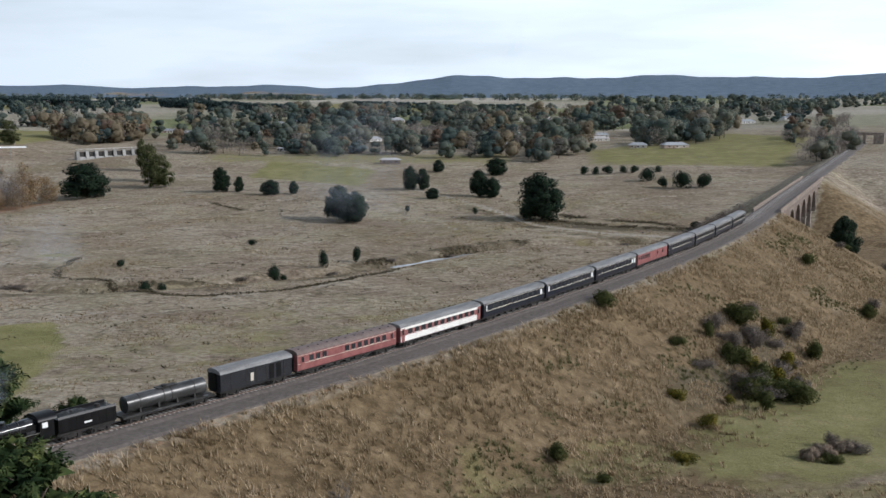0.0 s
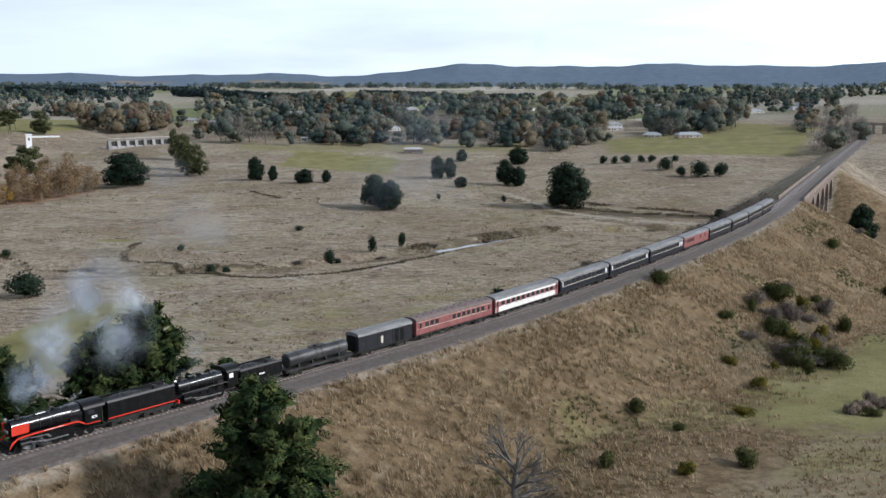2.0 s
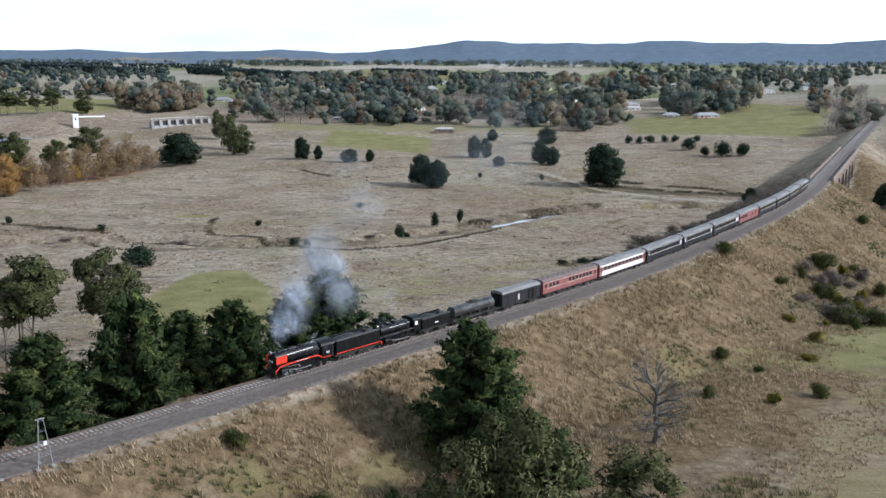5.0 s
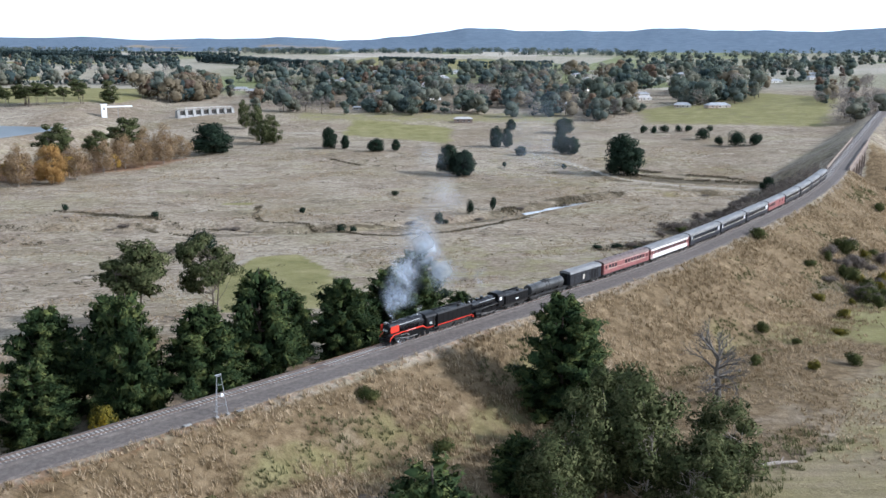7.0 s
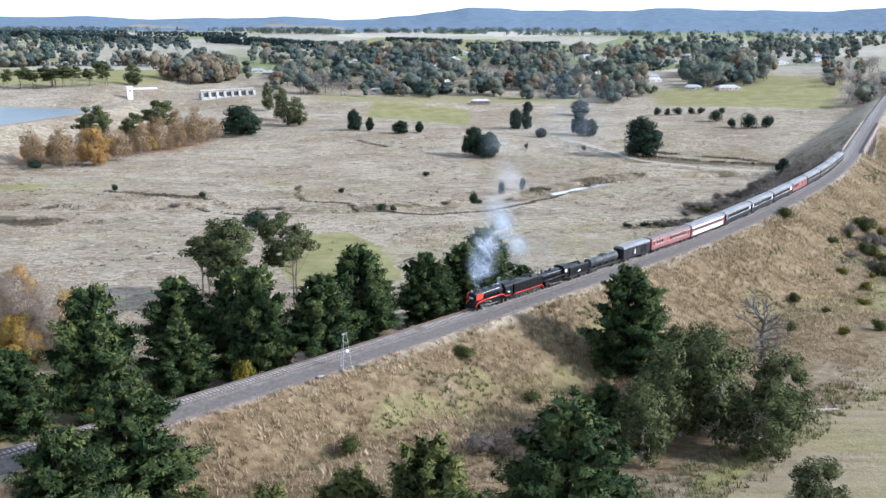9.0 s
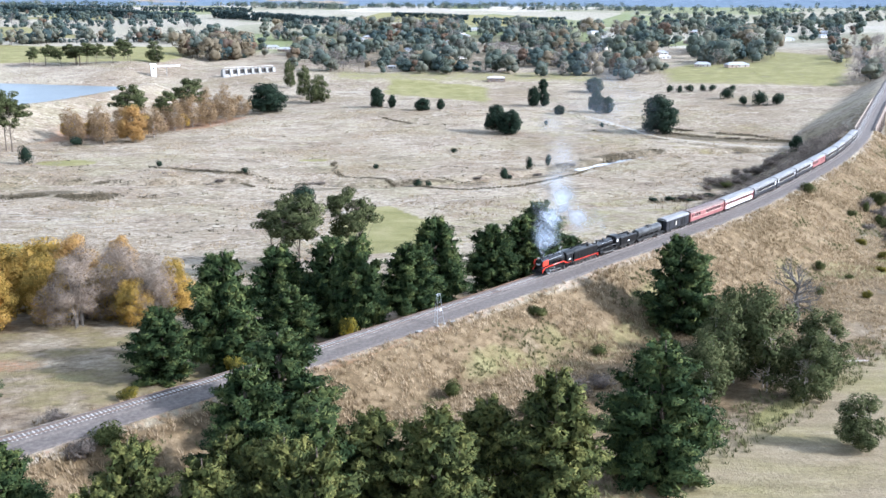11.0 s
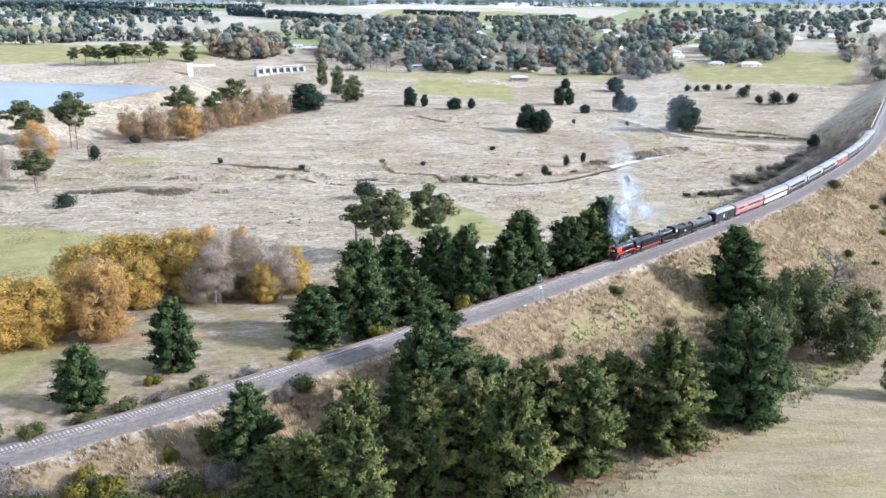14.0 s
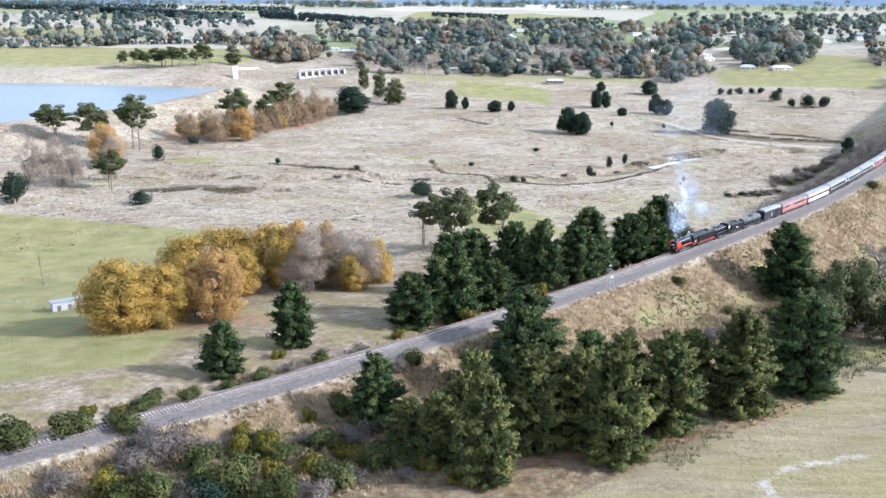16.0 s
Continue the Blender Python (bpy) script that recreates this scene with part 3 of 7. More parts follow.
green = np.maximum.reduce([
    patch(fx, fy, [(-124, 188), (-89, 194), (-103, 263), (-116, 287), (-132, 280), (-136, 229)], 2.5), patch(fx, fy, [(-460, -60), (-240, -12), (-205, 8), (-205, 40), (-222, 150), (-241, 211), (-278, 229), (-336, 248), (-460, 285)], 4) * 0.9,
    0.34 * patch(fx, fy, [(-70, 560), (0, 430), (110, 430), (150, 560), (60, 660)], 30), 0.40 * patch(fx, fy, [(-110, 190), (-20, 215), (40, 280), (10, 330), (-60, 320), (-120, 260)], 25), 0.3 * patch(fx, fy, [(-250, 420), (-150, 400), (-120, 480), (-230, 520)], 30),
    0.62 * patch(fx, fy, [(38, 141), (58, 136), (140, 190), (135, 232), (94, 227), (66, 199), (41, 168)], 4),
    patch(fx, fy, [(112, 765), (250, 712), (345, 925), (300, 1050), (125, 880)], 15) * 0.72,
    patch(fx, fy, [(-143, 715), (-54, 655), (-50, 760), (-140, 800)], 10) * 0.85, 0.55 * patch(fx, fy, [(-200, 790), (60, 780), (60, 850), (-200, 850)], 15),
    patch(fx, fy, [(-900, 830), (-592, 805), (-372, 860), (-366, 996), (-411, 1120), (-900, 1010)], 10),
    patch(fx, fy, [(-1100, 1260), (-560, 1230), (-786, 1560), (-1100, 1500)], 20),
    patch(fx, fy, [(-275, 1993), (54, 1600), (188, 2180), (-240, 2500)], 20),
    patch(fx, fy, [(-1000, 1900), (-690, 1900), (-620, 2080), (-900, 2200)], 30),
    oval(fx, fy, 62, 130, 20, 26, 20) * 0.5, oval(fx, fy, -30, 20, 26, 10, 30) * 0.4,
    0.42 * ramp(fd, 10, 20) * ramp(fd, 34, 26) * ramp(fs, 130, 150) * ramp(fs, 215, 190),
    oval(fx, fy, -300, 405, 18, 12) * 0.7, oval(fx, fy, -22, 34, 24, 8, 35) * 0.8, 0.38 * ramp(fd, -9, -16) * ramp(fd, -110, -75) * ramp(fs, 150, 100), 0.28 * ramp(creek_like(DAM, fx, fy), 50, 30) * ramp(fx, -420, -380), oval(fx, fy, 30, 150, 16, 9, 40) * 0.5,
    0.5 * ramp(fd, 9, 14) * ramp(fd, 48, 36) * ramp(waves(fx, fy, 13, 6), 0.1, 0.6) * ramp(fs, 20, 60) * ramp(fs, 300, 240), oval(fx, fy, -165, 415, 9, 4) * 0.8])
cd = creek_like(CREEK, fx, fy)
bank_foot = ramp(fd, 22, 27) * ramp(fd, 38, 33) * ramp(fs, 285, 310) * ramp(fs, 410, 380)
drains = [[(-199, 357), (-188, 340), (-178, 331), (-167, 331)], [(-153, 407), (-145, 366), (-124, 356), (-119, 347), (-110, 348), (-95, 354), (-78, 358)], [(-121, 349), (-97, 330), (-71, 328), (-39, 352), (-12, 389), (0, 418)],
          [(-315, 342), (-283, 352), (-246, 350)], [(-139, 585), (-125, 568), (-96, 550)], [(-127, 344), (-99, 332)], [(-250, 392), (-221, 379), (-194, 371)], [(-200, 372), (-183, 360), (-157, 340)]]
drain = np.maximum.reduce([strip(fx, fy, q, 1.9) for q in drains])
scrub = np.maximum.reduce([0.8 * drain * (0.7 + 0.3 * np.sin(fx / 9)), 0.62 * strip(fx, fy, [(-301, 312), (-271, 310), (-243, 315)], 5), 0.6 * strip(fx, fy, [(3, 296), (16, 303), (31, 312)], 6), 0.62 * strip(fx, fy, [(40, 332), (62, 352), (80, 372), (95, 400)], 8),
                           0.55 * strip(fx, fy, [(64, 548), (96, 521), (123, 499)], 5), 0.6 * strip(fx, fy, [(-225, 378), (-194, 371)], 4), 0.42 * ramp(cd, 10, 4) * (0.5 + 0.5 * np.sin(fs / 23)), 0.55 * bank_foot,
                           0.6 * ramp(fd, -7, -10) * ramp(fd, -34, -24) * ramp(fs, 330, 390) * ramp(fs, 520, 470),
                           0.5 * oval(fx, fy, -270, 318, 26, 7), 0.62 * strip(fx, fy, [(48, 540), (58, 512), (90, 492), (125, 486)], 11), 0.5 * strip(fx, fy, [(12, 570), (36, 530), (40, 505), (75, 462), (110, 452)], 6),
                           0.5 * strip(fx, fy, [(-30, 392), (-8, 418), (14, 436), (36, 452)], 9), 0.45 * strip(fx, fy, [(-160, 330), (-110, 334), (-60, 352), (-20, 380)], 4.5),
                           # Not brush: darkness painted on the ground under tree stands, so gaps look dark.
                           0.5 * patch(fx, fy, [(-200, 880), (60, 880), (140, 1000), (120, 1400), (-300, 1400), (-290, 1000)], 30), 0.5 * patch(fx, fy, [(170, 890), (250, 900), (330, 1118), (308, 1300), (215, 1112)], 15)])
soil = np.maximum.reduce([0.95 * ramp(fd, -9.0, -7.2) * ramp(fd, -2.5, -3.5) * ramp(fs, 40, 80) * ramp(fs, 260, 200),
                          0.42 * ramp(fd, 3.5, 4.5) * ramp(fd, 8.0, 6.2) * ramp(fs, -40, 0) * ramp(fs, 285, 240),
                          0.55 * patch(fx, fy, [(-345, 470), (-250, 545), (-228, 605), (-300, 600), (-350, 530)], 8), 0.48 * oval(fx, fy, -205, 48, 34, 9, 8), 0.45 * strip(fx, fy, [(-122, -38), (-100, -28), (-78, -16), (-60, 0)], 4.0)])
tracks = [[(-140, 238), (-136, 261), (-133, 278), (-127, 290), (-114, 295), (-95, 311), (-71, 325), (-45, 344), (-23, 369), (-1, 392), (32, 406)], [(-303, 282), (-274, 272), (-247, 264), (-212, 250), (-182, 238)],
          [(-309, 308), (-271, 297), (-228, 284), (-192, 254), (-166, 241)], [(-217, 498), (-193, 488), (-188, 503), (-174, 513), (-150, 495)], [(-302, 529), (-260, 551), (-233, 591), (-189, 593), (-142, 579)], [(-237, 379), (-204, 372), (-179, 388), (-171, 415), (-160, 437)],
          [(-300, 262), (-255, 255), (-215, 240)], [(-56, 632), (-34, 576), (-15, 534), (8, 485), (33, 449), (66, 431)]]
bare = np.maximum.reduce([0.62 * strip(fx, fy, q, 2.0) * (0.75 + 0.25 * np.sin(fx / 11 + fy / 7)) for q in tracks] + [0.7 * strip(fx, fy, [(-82, -60), (-84, -46), (-76, -38), (-55, -30), (-20, -22)], 1.6),
                          0.45 * strip(fx, fy, [(-330, 250), (-250, 262), (-180, 258), (-130, 285), (-70, 305)], 2.2),
                          0.75 * strip(fx, fy, [(-20, 640), (3, 601), (33, 551), (47, 507), (84, 471), (112, 462), (150, 465)], 3.0),
                          0.55 * strip(fx, fy, [(-260, 735), (-190, 730), (-140, 720)], 6),
                          0.4 * patch(fx, fy, [(-900, 745), (-420, 730), (-380, 810), (-900, 880)], 10),
                          0.75 * patch(fx, fy, [(-300, 2600), (-40, 2500), (-60, 3000), (-330, 3000)], 40),
                          0.7 * patch(fx, fy, [(-1500, 2700), (-800, 2500), (-700, 2900), (-1500, 3100)], 40),
                          0.6 * patch(fx, fy, [(120, 1250), (1200, 1300), (1200, 1650), (150, 1500)], 25),
                          0.5 * patch(fx, fy, [(-700, 1700), (-300, 2050), (-350, 2300), (-900, 2300)], 25)])
faz = np.arctan2(fx, fy)
# Rises with distance: hill forest together with its painted haze.
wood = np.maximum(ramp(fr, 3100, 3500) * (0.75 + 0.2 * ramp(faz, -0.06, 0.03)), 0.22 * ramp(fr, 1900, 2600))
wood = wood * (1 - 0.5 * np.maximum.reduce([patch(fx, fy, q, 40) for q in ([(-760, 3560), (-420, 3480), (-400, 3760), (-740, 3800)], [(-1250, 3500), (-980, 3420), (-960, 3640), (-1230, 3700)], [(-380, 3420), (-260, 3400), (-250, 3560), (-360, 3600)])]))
rough = np.maximum.reduce([ramp(fd, 5.2, 7.0) * (0.62 + 0.38 * ramp(fd, 75, 45)) * ramp(fd, 330, 250), 0.5 * ramp(fd, -5, -7) * ramp(fd, -16, -11), 0.72 * ramp(fd, -5, -9) * ramp(fd, -120, -85) * ramp(fs, 230, 170), 0.5 * patch(fx, fy, [(-80, 400), (30, 330), (110, 420), (120, 520), (20, 560), (-70, 520)], 35), 0.42 * patch(fx, fy, [(-330, 330), (-180, 300), (-150, 400), (-330, 430)], 30)]) * ramp(fs, 700, 620) * 0.75
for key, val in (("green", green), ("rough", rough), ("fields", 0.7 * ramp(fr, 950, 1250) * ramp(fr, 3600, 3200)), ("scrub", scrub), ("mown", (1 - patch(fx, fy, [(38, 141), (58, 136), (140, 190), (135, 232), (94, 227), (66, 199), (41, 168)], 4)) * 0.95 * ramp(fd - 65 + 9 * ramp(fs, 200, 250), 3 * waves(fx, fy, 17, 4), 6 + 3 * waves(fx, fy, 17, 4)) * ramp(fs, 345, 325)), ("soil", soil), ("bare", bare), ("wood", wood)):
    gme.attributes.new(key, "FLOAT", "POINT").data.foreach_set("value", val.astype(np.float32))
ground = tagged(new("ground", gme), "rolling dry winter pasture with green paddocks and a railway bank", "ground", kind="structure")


def z_at(x, y):
    return float(ground_height([x], [y])[0])


# ---------------------------------------------------------------- lake and creek
lk = [(-1000, 330)] + [tuple(p) for p in DAM[::6] if p[1] < 700] + [(-352, 712), (-456, 740), (-570, 762), (-1000, 800)]
lake_me = mesh_of("water_lake", [(x, y, 9.3) for x, y in lk], [tuple(range(len(lk)))], M_WATER)
tagged(new("water_lake", lake_me), "still grey-blue water of a half-empty reservoir", "lake", kind="structure")
pts = CREEK[(CREEK[:, 0] > -22) & (CREEK[:, 0] < 50)]
tn = np.gradient(pts, axis=0)
tn /= np.linalg.norm(tn, axis=1)[:, None]
wv, wf = [], []
for k, (p, t) in enumerate(zip(pts, tn)):
    w = 1.7 + 0.9 * math.sin(k * 1.3) + 0.5 * math.sin(k * 3.1)
    zc = -4.75
    wv += [(p[0] - t[1] * w, p[1] + t[0] * w, zc), (p[0] + t[1] * w, p[1] - t[0] * w, zc)]
    if k:
        wf.append((2 * k - 2, 2 * k - 1, 2 * k + 1, 2 * k))
tagged(new("water_creek", mesh_of("water_creek", wv, wf, M_CREEK)), "narrow winding creek with bright water", "creek", kind="structure")

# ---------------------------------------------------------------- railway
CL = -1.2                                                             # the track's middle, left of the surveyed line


def ribbon(profile, s0, s1, step):
    """A cross profile (d, z over rail level) swept along the line."""
    v, f, k = [], [], len(profile)
    count = int((s1 - s0) / step) + 1
    for j in range(count):
        s_ = s0 + j * step
        v += [on_track(s_, d_, z_) for d_, z_ in profile]
        if j:
            f += [((j - 1) * k + i, (j - 1) * k + i + 1, j * k + i + 1, j * k + i) for i in range(k - 1)]
    return v, f


bv, bf = ribbon([(-4.4, -1.2), (-3.7, -0.62), (CL - 2.1, -0.52), (CL - 1.7, -0.2), (CL + 1.7, -0.2), (CL + 2.3, -0.45), (2.6, -0.5), (4.3, -0.6), (5.3, -1.2)], -330, 1240, 3)
bed = tagged(new("track_bed", mesh_of("track_bed", bv, bf, M_BALLAST)), "grey crushed-stone ballast bed of a single railway line", "track bed", kind="structure")
track = thing("railway_track", Matrix(), "single broad-gauge railway track on pale concrete sleepers", "railway track", kind="structure")
for side in (-0.8, 0.8):
    rv, rf = ribbon([(CL + side - 0.07, -0.16), (CL + side - 0.02, -0.1), (CL + side - 0.035, 0), (CL + side + 0.035, 0), (CL + side + 0.02, -0.1), (CL + side + 0.07, -0.16)], -330, 1240, 2)
    part("rail", mesh_of("rail", rv, rf, M_RAIL), M_RAIL, track, "worn steel rail")


# ---------------------------------------------------------------- trees and shrubs
rng = np.random.default_rng(7)


def leaf_cloud(centres, radii, count, size, seed, narrow=0.45, outward=0.5, up=0.25, flat=0.75):
    """Many small leaf sprays on the shells of clumps: verts and triangles."""
    r = np.random.default_rng(seed)
    centres, radii = np.array(centres, float), np.array(radii, float)
    weight = radii ** 2
    pick = r.choice(len(centres), count, p=weight / weight.sum())
    way = r.normal(size=(count, 3))
    way /= np.linalg.norm(way, axis=1)[:, None]
    dist = radii[pick] * r.uniform(0.55, 1.05, count) ** 0.6
    base = centres[pick] + way * dist[:, None] * np.array([1, 1, flat])
    face = way * 0.9 + r.normal(size=(count, 3)) * 0.42 + np.array([0, 0, up])
    face /= np.linalg.norm(face, axis=1)[:, None]
    axis = way * outward + r.normal(size=(count, 3)) * 0.7
    axis -= face * (axis * face).sum(axis=1)[:, None] * 0.8
    axis /= np.linalg.norm(axis, axis=1)[:, None]
    cross = np.cross(axis, face)
    cross /= np.linalg.norm(cross, axis=1)[:, None]
    length = size * r.uniform(0.6, 1.5, count)[:, None]
    a = base - cross * length * narrow * 1.25 - axis * length * 0.5
    b = base + cross * length * narrow * 1.25 - axis * length * 0.5
    tip = base + axis * length * 1.1
    out = base - np.average(centres, axis=0, weights=weight) * np.array([1, 1, 0.8])
    out /= np.linalg.norm(out, axis=1)[:, None] + 1e-6
    lit = way * 0.75 + out * 0.65 + face * 0.15 + np.array([0, 0, up * 0.6])
    lit /= np.linalg.norm(lit, axis=1)[:, None]
    turned = (np.cross(b - a, tip - a) * lit).sum(axis=1) < 0
    a[turned], b[turned] = b[turned].copy(), a[turned].copy()
    v = np.stack([a, b, tip], axis=1).reshape(-1, 3)
    k = np.arange(count) * 3
    return v, np.column_stack([k, k + 1, k + 2]), np.repeat(lit, 3, axis=0)


def with_core(v, f, n, centres, radii, count, size, seed):
    """Adds coarse inner sprays, so that the crown is dense and dark within."""
    v2, f2, n2 = leaf_cloud(np.array(centres) * np.array([0.8, 0.8, 0.97]), np.array(radii) * 0.5, count, size, seed + 500, 0.6, 0.3, 0.2, 0.8)
    return np.vstack([v, v2]), np.vstack([f, f2 + len(v)]), np.vstack([n, n2])


def crown_mesh(name, v, f, n, mat):
    """A crown whose leaves share the soft rounding of their clump."""
    me = bpy.data.meshes.new(name)
    me.from_pydata(v.tolist(), [], f.tolist())
    me.shade_smooth()
    me.normals_split_custom_set_from_vertices(n.tolist())
    me.materials.append(mat)
    return me


def limbs(trunk_points, radius, ends, seed, thin=0.05):
    """A tapered, slightly bent trunk with limbs that run out to the given ends."""
    r = random.Random(seed)
    s_ = Shape()
    k = len(trunk_points) - 1
    for i in range(k):
        s_.tube(trunk_points[i], trunk_points[i + 1], radius * (1 - 0.8 * i / k), radius * (1 - 0.8 * (i + 1) / k), 7, False)
    for e in ends:
        e = Vector(e)
        near = [p for p in trunk_points if p[2] < e.z - 0.1] or trunk_points[:1]
        a = Vector(near[-1] if r.random() < 0.6 else r.choice(near[len(near) // 2:]))
        m_ = a.lerp(e, 0.5) + Vector((r.uniform(-.3, .3), r.uniform(-.3, .3), -0.06 * (e - a).length))
        t_ = max(thin, radius * 0.3)
        s_.tube(a, m_, t_, t_ * 0.65, 5, False)
        s_.tube(m_, e, t_ * 0.65, t_ * 0.25, 5, False)
    return s_


def pine_kind(seed, height=20.0, width=15.0, count=5200, mat=None, ragged=1.0):
    """A radiata pine: tiers of sweeping limbs that carry flat pads of needles, with gaps between them."""
    r = random.Random(seed)
    centres, radii, ends = [], [], []
    z = height * 0.06
    turn = r.random() * 6
    lean = r.uniform(0, 6.283)
    while z < height * 0.95:
        u = z / height
        reach = width / 2 * (0.80 + 0.2 * min(u / 0.2, 1) if u < 0.22 else max(1 - ((u - 0.22) / 0.79) ** 1.5, 0.02) ** 0.8)
        arms = r.choice((5, 6, 7)) if u < 0.6 else 5
        for i in range(arms):
            turn += 6.283 / arms + r.uniform(-0.3, 0.3)
            long_ = reach * r.uniform(0.74, 1.12) * (0.6 if r.random() < 0.14 * ragged else 1.0) * (1 + 0.08 * math.cos(turn - lean)) + 0.3
            lift = long_ * (0.06 + 0.5 * u) * r.uniform(0.6, 1.3)
            steps = max(2, int(long_ / 1.1))
            for k in range(steps):
                w = 0.2 + 0.8 * (k + 1) / steps
                side = r.uniform(-0.12, 0.12) * long_
                c = (math.cos(turn) * long_ * w - math.sin(turn) * side, math.sin(turn) * long_ * w + math.cos(turn) * side,
                     z + lift * w ** 1.6 - 0.12 * long_ * w * (1 - w) + r.uniform(-0.2, 0.2))
                centres.append(c)
                radii.append((0.62 + 0.055 * long_) * r.uniform(0.75, 1.2) * (1.1 - 0.35 * abs(w - 0.75)) * height / 20)
            ends.append((math.cos(turn) * long_ * 0.9, math.sin(turn) * long_ * 0.9, z + lift * 0.8))
        z += height * r.uniform(0.052, 0.08)
    centres += [(0, 0, height * 0.975), (0, 0, height * 0.93), (0.2, 0, height * 0.88)]
    radii += [0.35, 0.55, 0.7]
    v, f, n = leaf_cloud(centres, radii, count, 0.29 * height / 20, seed, 0.24, 1.0, 0.7, 0.5)
    v, f, n = with_core(v, f, n, centres, radii, 5600, 0.85 * height / 20, seed)
    trunk = [(r.uniform(-.15, .15), r.uniform(-.15, .15), height * q / 6) for q in range(7)]
    return limbs(trunk, 0.018 * height, ends, seed).mesh("trunk", M_BARK), crown_mesh("crown", v, f, n, mat or M_PINE)


def dead_kind(seed, height, width):
    """A dead tree: a stout, dark, broken trunk and a mass of fine grey twigs."""
    r = random.Random(seed)
    s_ = Shape()
    core = [Vector((0.25 * math.sin(q * 1.3), 0.2 * math.sin(q * 0.9), height * 0.62 * q / 6)) for q in range(7)]
    for q in range(6):
        s_.tube(core[q], core[q + 1], 0.62 - 0.06 * q, 0.56 - 0.06 * q, 9, q == 5)
    s_.tube(core[6] - Vector((0, 0, 0.3)), core[6] + Vector((0.35, 0.1, 1.2)), 0.24, 0.08, 6)

    def twig(a, way, long_, rad, depth):
        b = a + way * long_
        s_.tube(a, b, rad, rad * 0.6, 5 if depth < 2 else 3, False)
        if depth > 3:
            return
        for q in range(3 if depth < 3 else 2):
            n_ = (way + Vector((r.uniform(-1, 1), r.uniform(-1, 1), r.uniform(-0.75, 0.75))) * 0.8).normalized()
            twig(a.lerp(b, r.uniform(0.45, 1.0)), n_, long_ * r.uniform(0.5, 0.8), rad * 0.55, depth + 1)
    for k in range(20):
        q = r.uniform(1.6, 6)
        t_ = k * 2.4 + r.uniform(-.4, .4)
        base = core[int(q)].lerp(core[min(int(q) + 1, 6)], q - int(q))
        rise = r.uniform(-0.1, 0.7) + (0.7 if q > 4.6 else 0)
        twig(base, Vector((math.cos(t_), math.sin(t_), rise)).normalized(), width * r.uniform(0.16, 0.27), 0.19, 0)
    return s_.mesh("trunk", M_DEADWOOD), None


def round_kind(seed, height, width, crown_from, count, leaf, mat, bark, blobs=16, flat=0.75, loose=1.0, trunks=1, narrow=0.5, core=700):
    """A broad tree of uneven clumps over one or more trunks."""
    r = random.Random(seed)
    centres, radii = [], []
    mid, half = height * (1 + crown_from) / 2, height * (1 - crown_from) / 2
    tries = 0
    while len(centres) < blobs and tries < 4000:
        tries += 1
        u, t_, q = r.random(), r.uniform(0, 6.283), math.sqrt(r.uniform(0.06, 1))
        reach = 0.80 + 0.2 * u / 0.3 if u < 0.3 else math.sqrt(max(1 - ((u - 0.3) / 0.74) ** 2, 0))
        if r.random() > 0.25 + 0.75 * reach ** 2:
            continue
        k = width * 0.39 * reach * q
        centres.append((math.cos(t_) * k, math.sin(t_) * k, height * (crown_from + (1 - crown_from) * (0.06 + 0.86 * u))))
        radii.append(width * r.uniform(0.10, 0.18) * loose)
    v, f, n = leaf_cloud(centres, radii, count, leaf, seed, narrow, 0.5, 0.1, flat)
    if core:
        v, f, n = with_core(v, f, n, centres, radii, core, 0.045 * width, seed)
    s_ = Shape()
    for t_ in range(trunks):
        ox, oy = (0, 0) if trunks == 1 else (r.uniform(-.22, .22) * width, r.uniform(-.22, .22) * width)
        line = [(ox + (q / 5) * r.uniform(-.5, .5), oy + (q / 5) * r.uniform(-.5, .5), mid * q / 5) for q in range(6)]
        own = centres[t_::trunks]
        part_ = limbs(line, 0.018 * height / math.sqrt(trunks), own, seed + t_)
        s_.add(part_.v, part_.f)
    return s_.mesh("trunk", bark), crown_mesh("crown", v, f, n, mat)


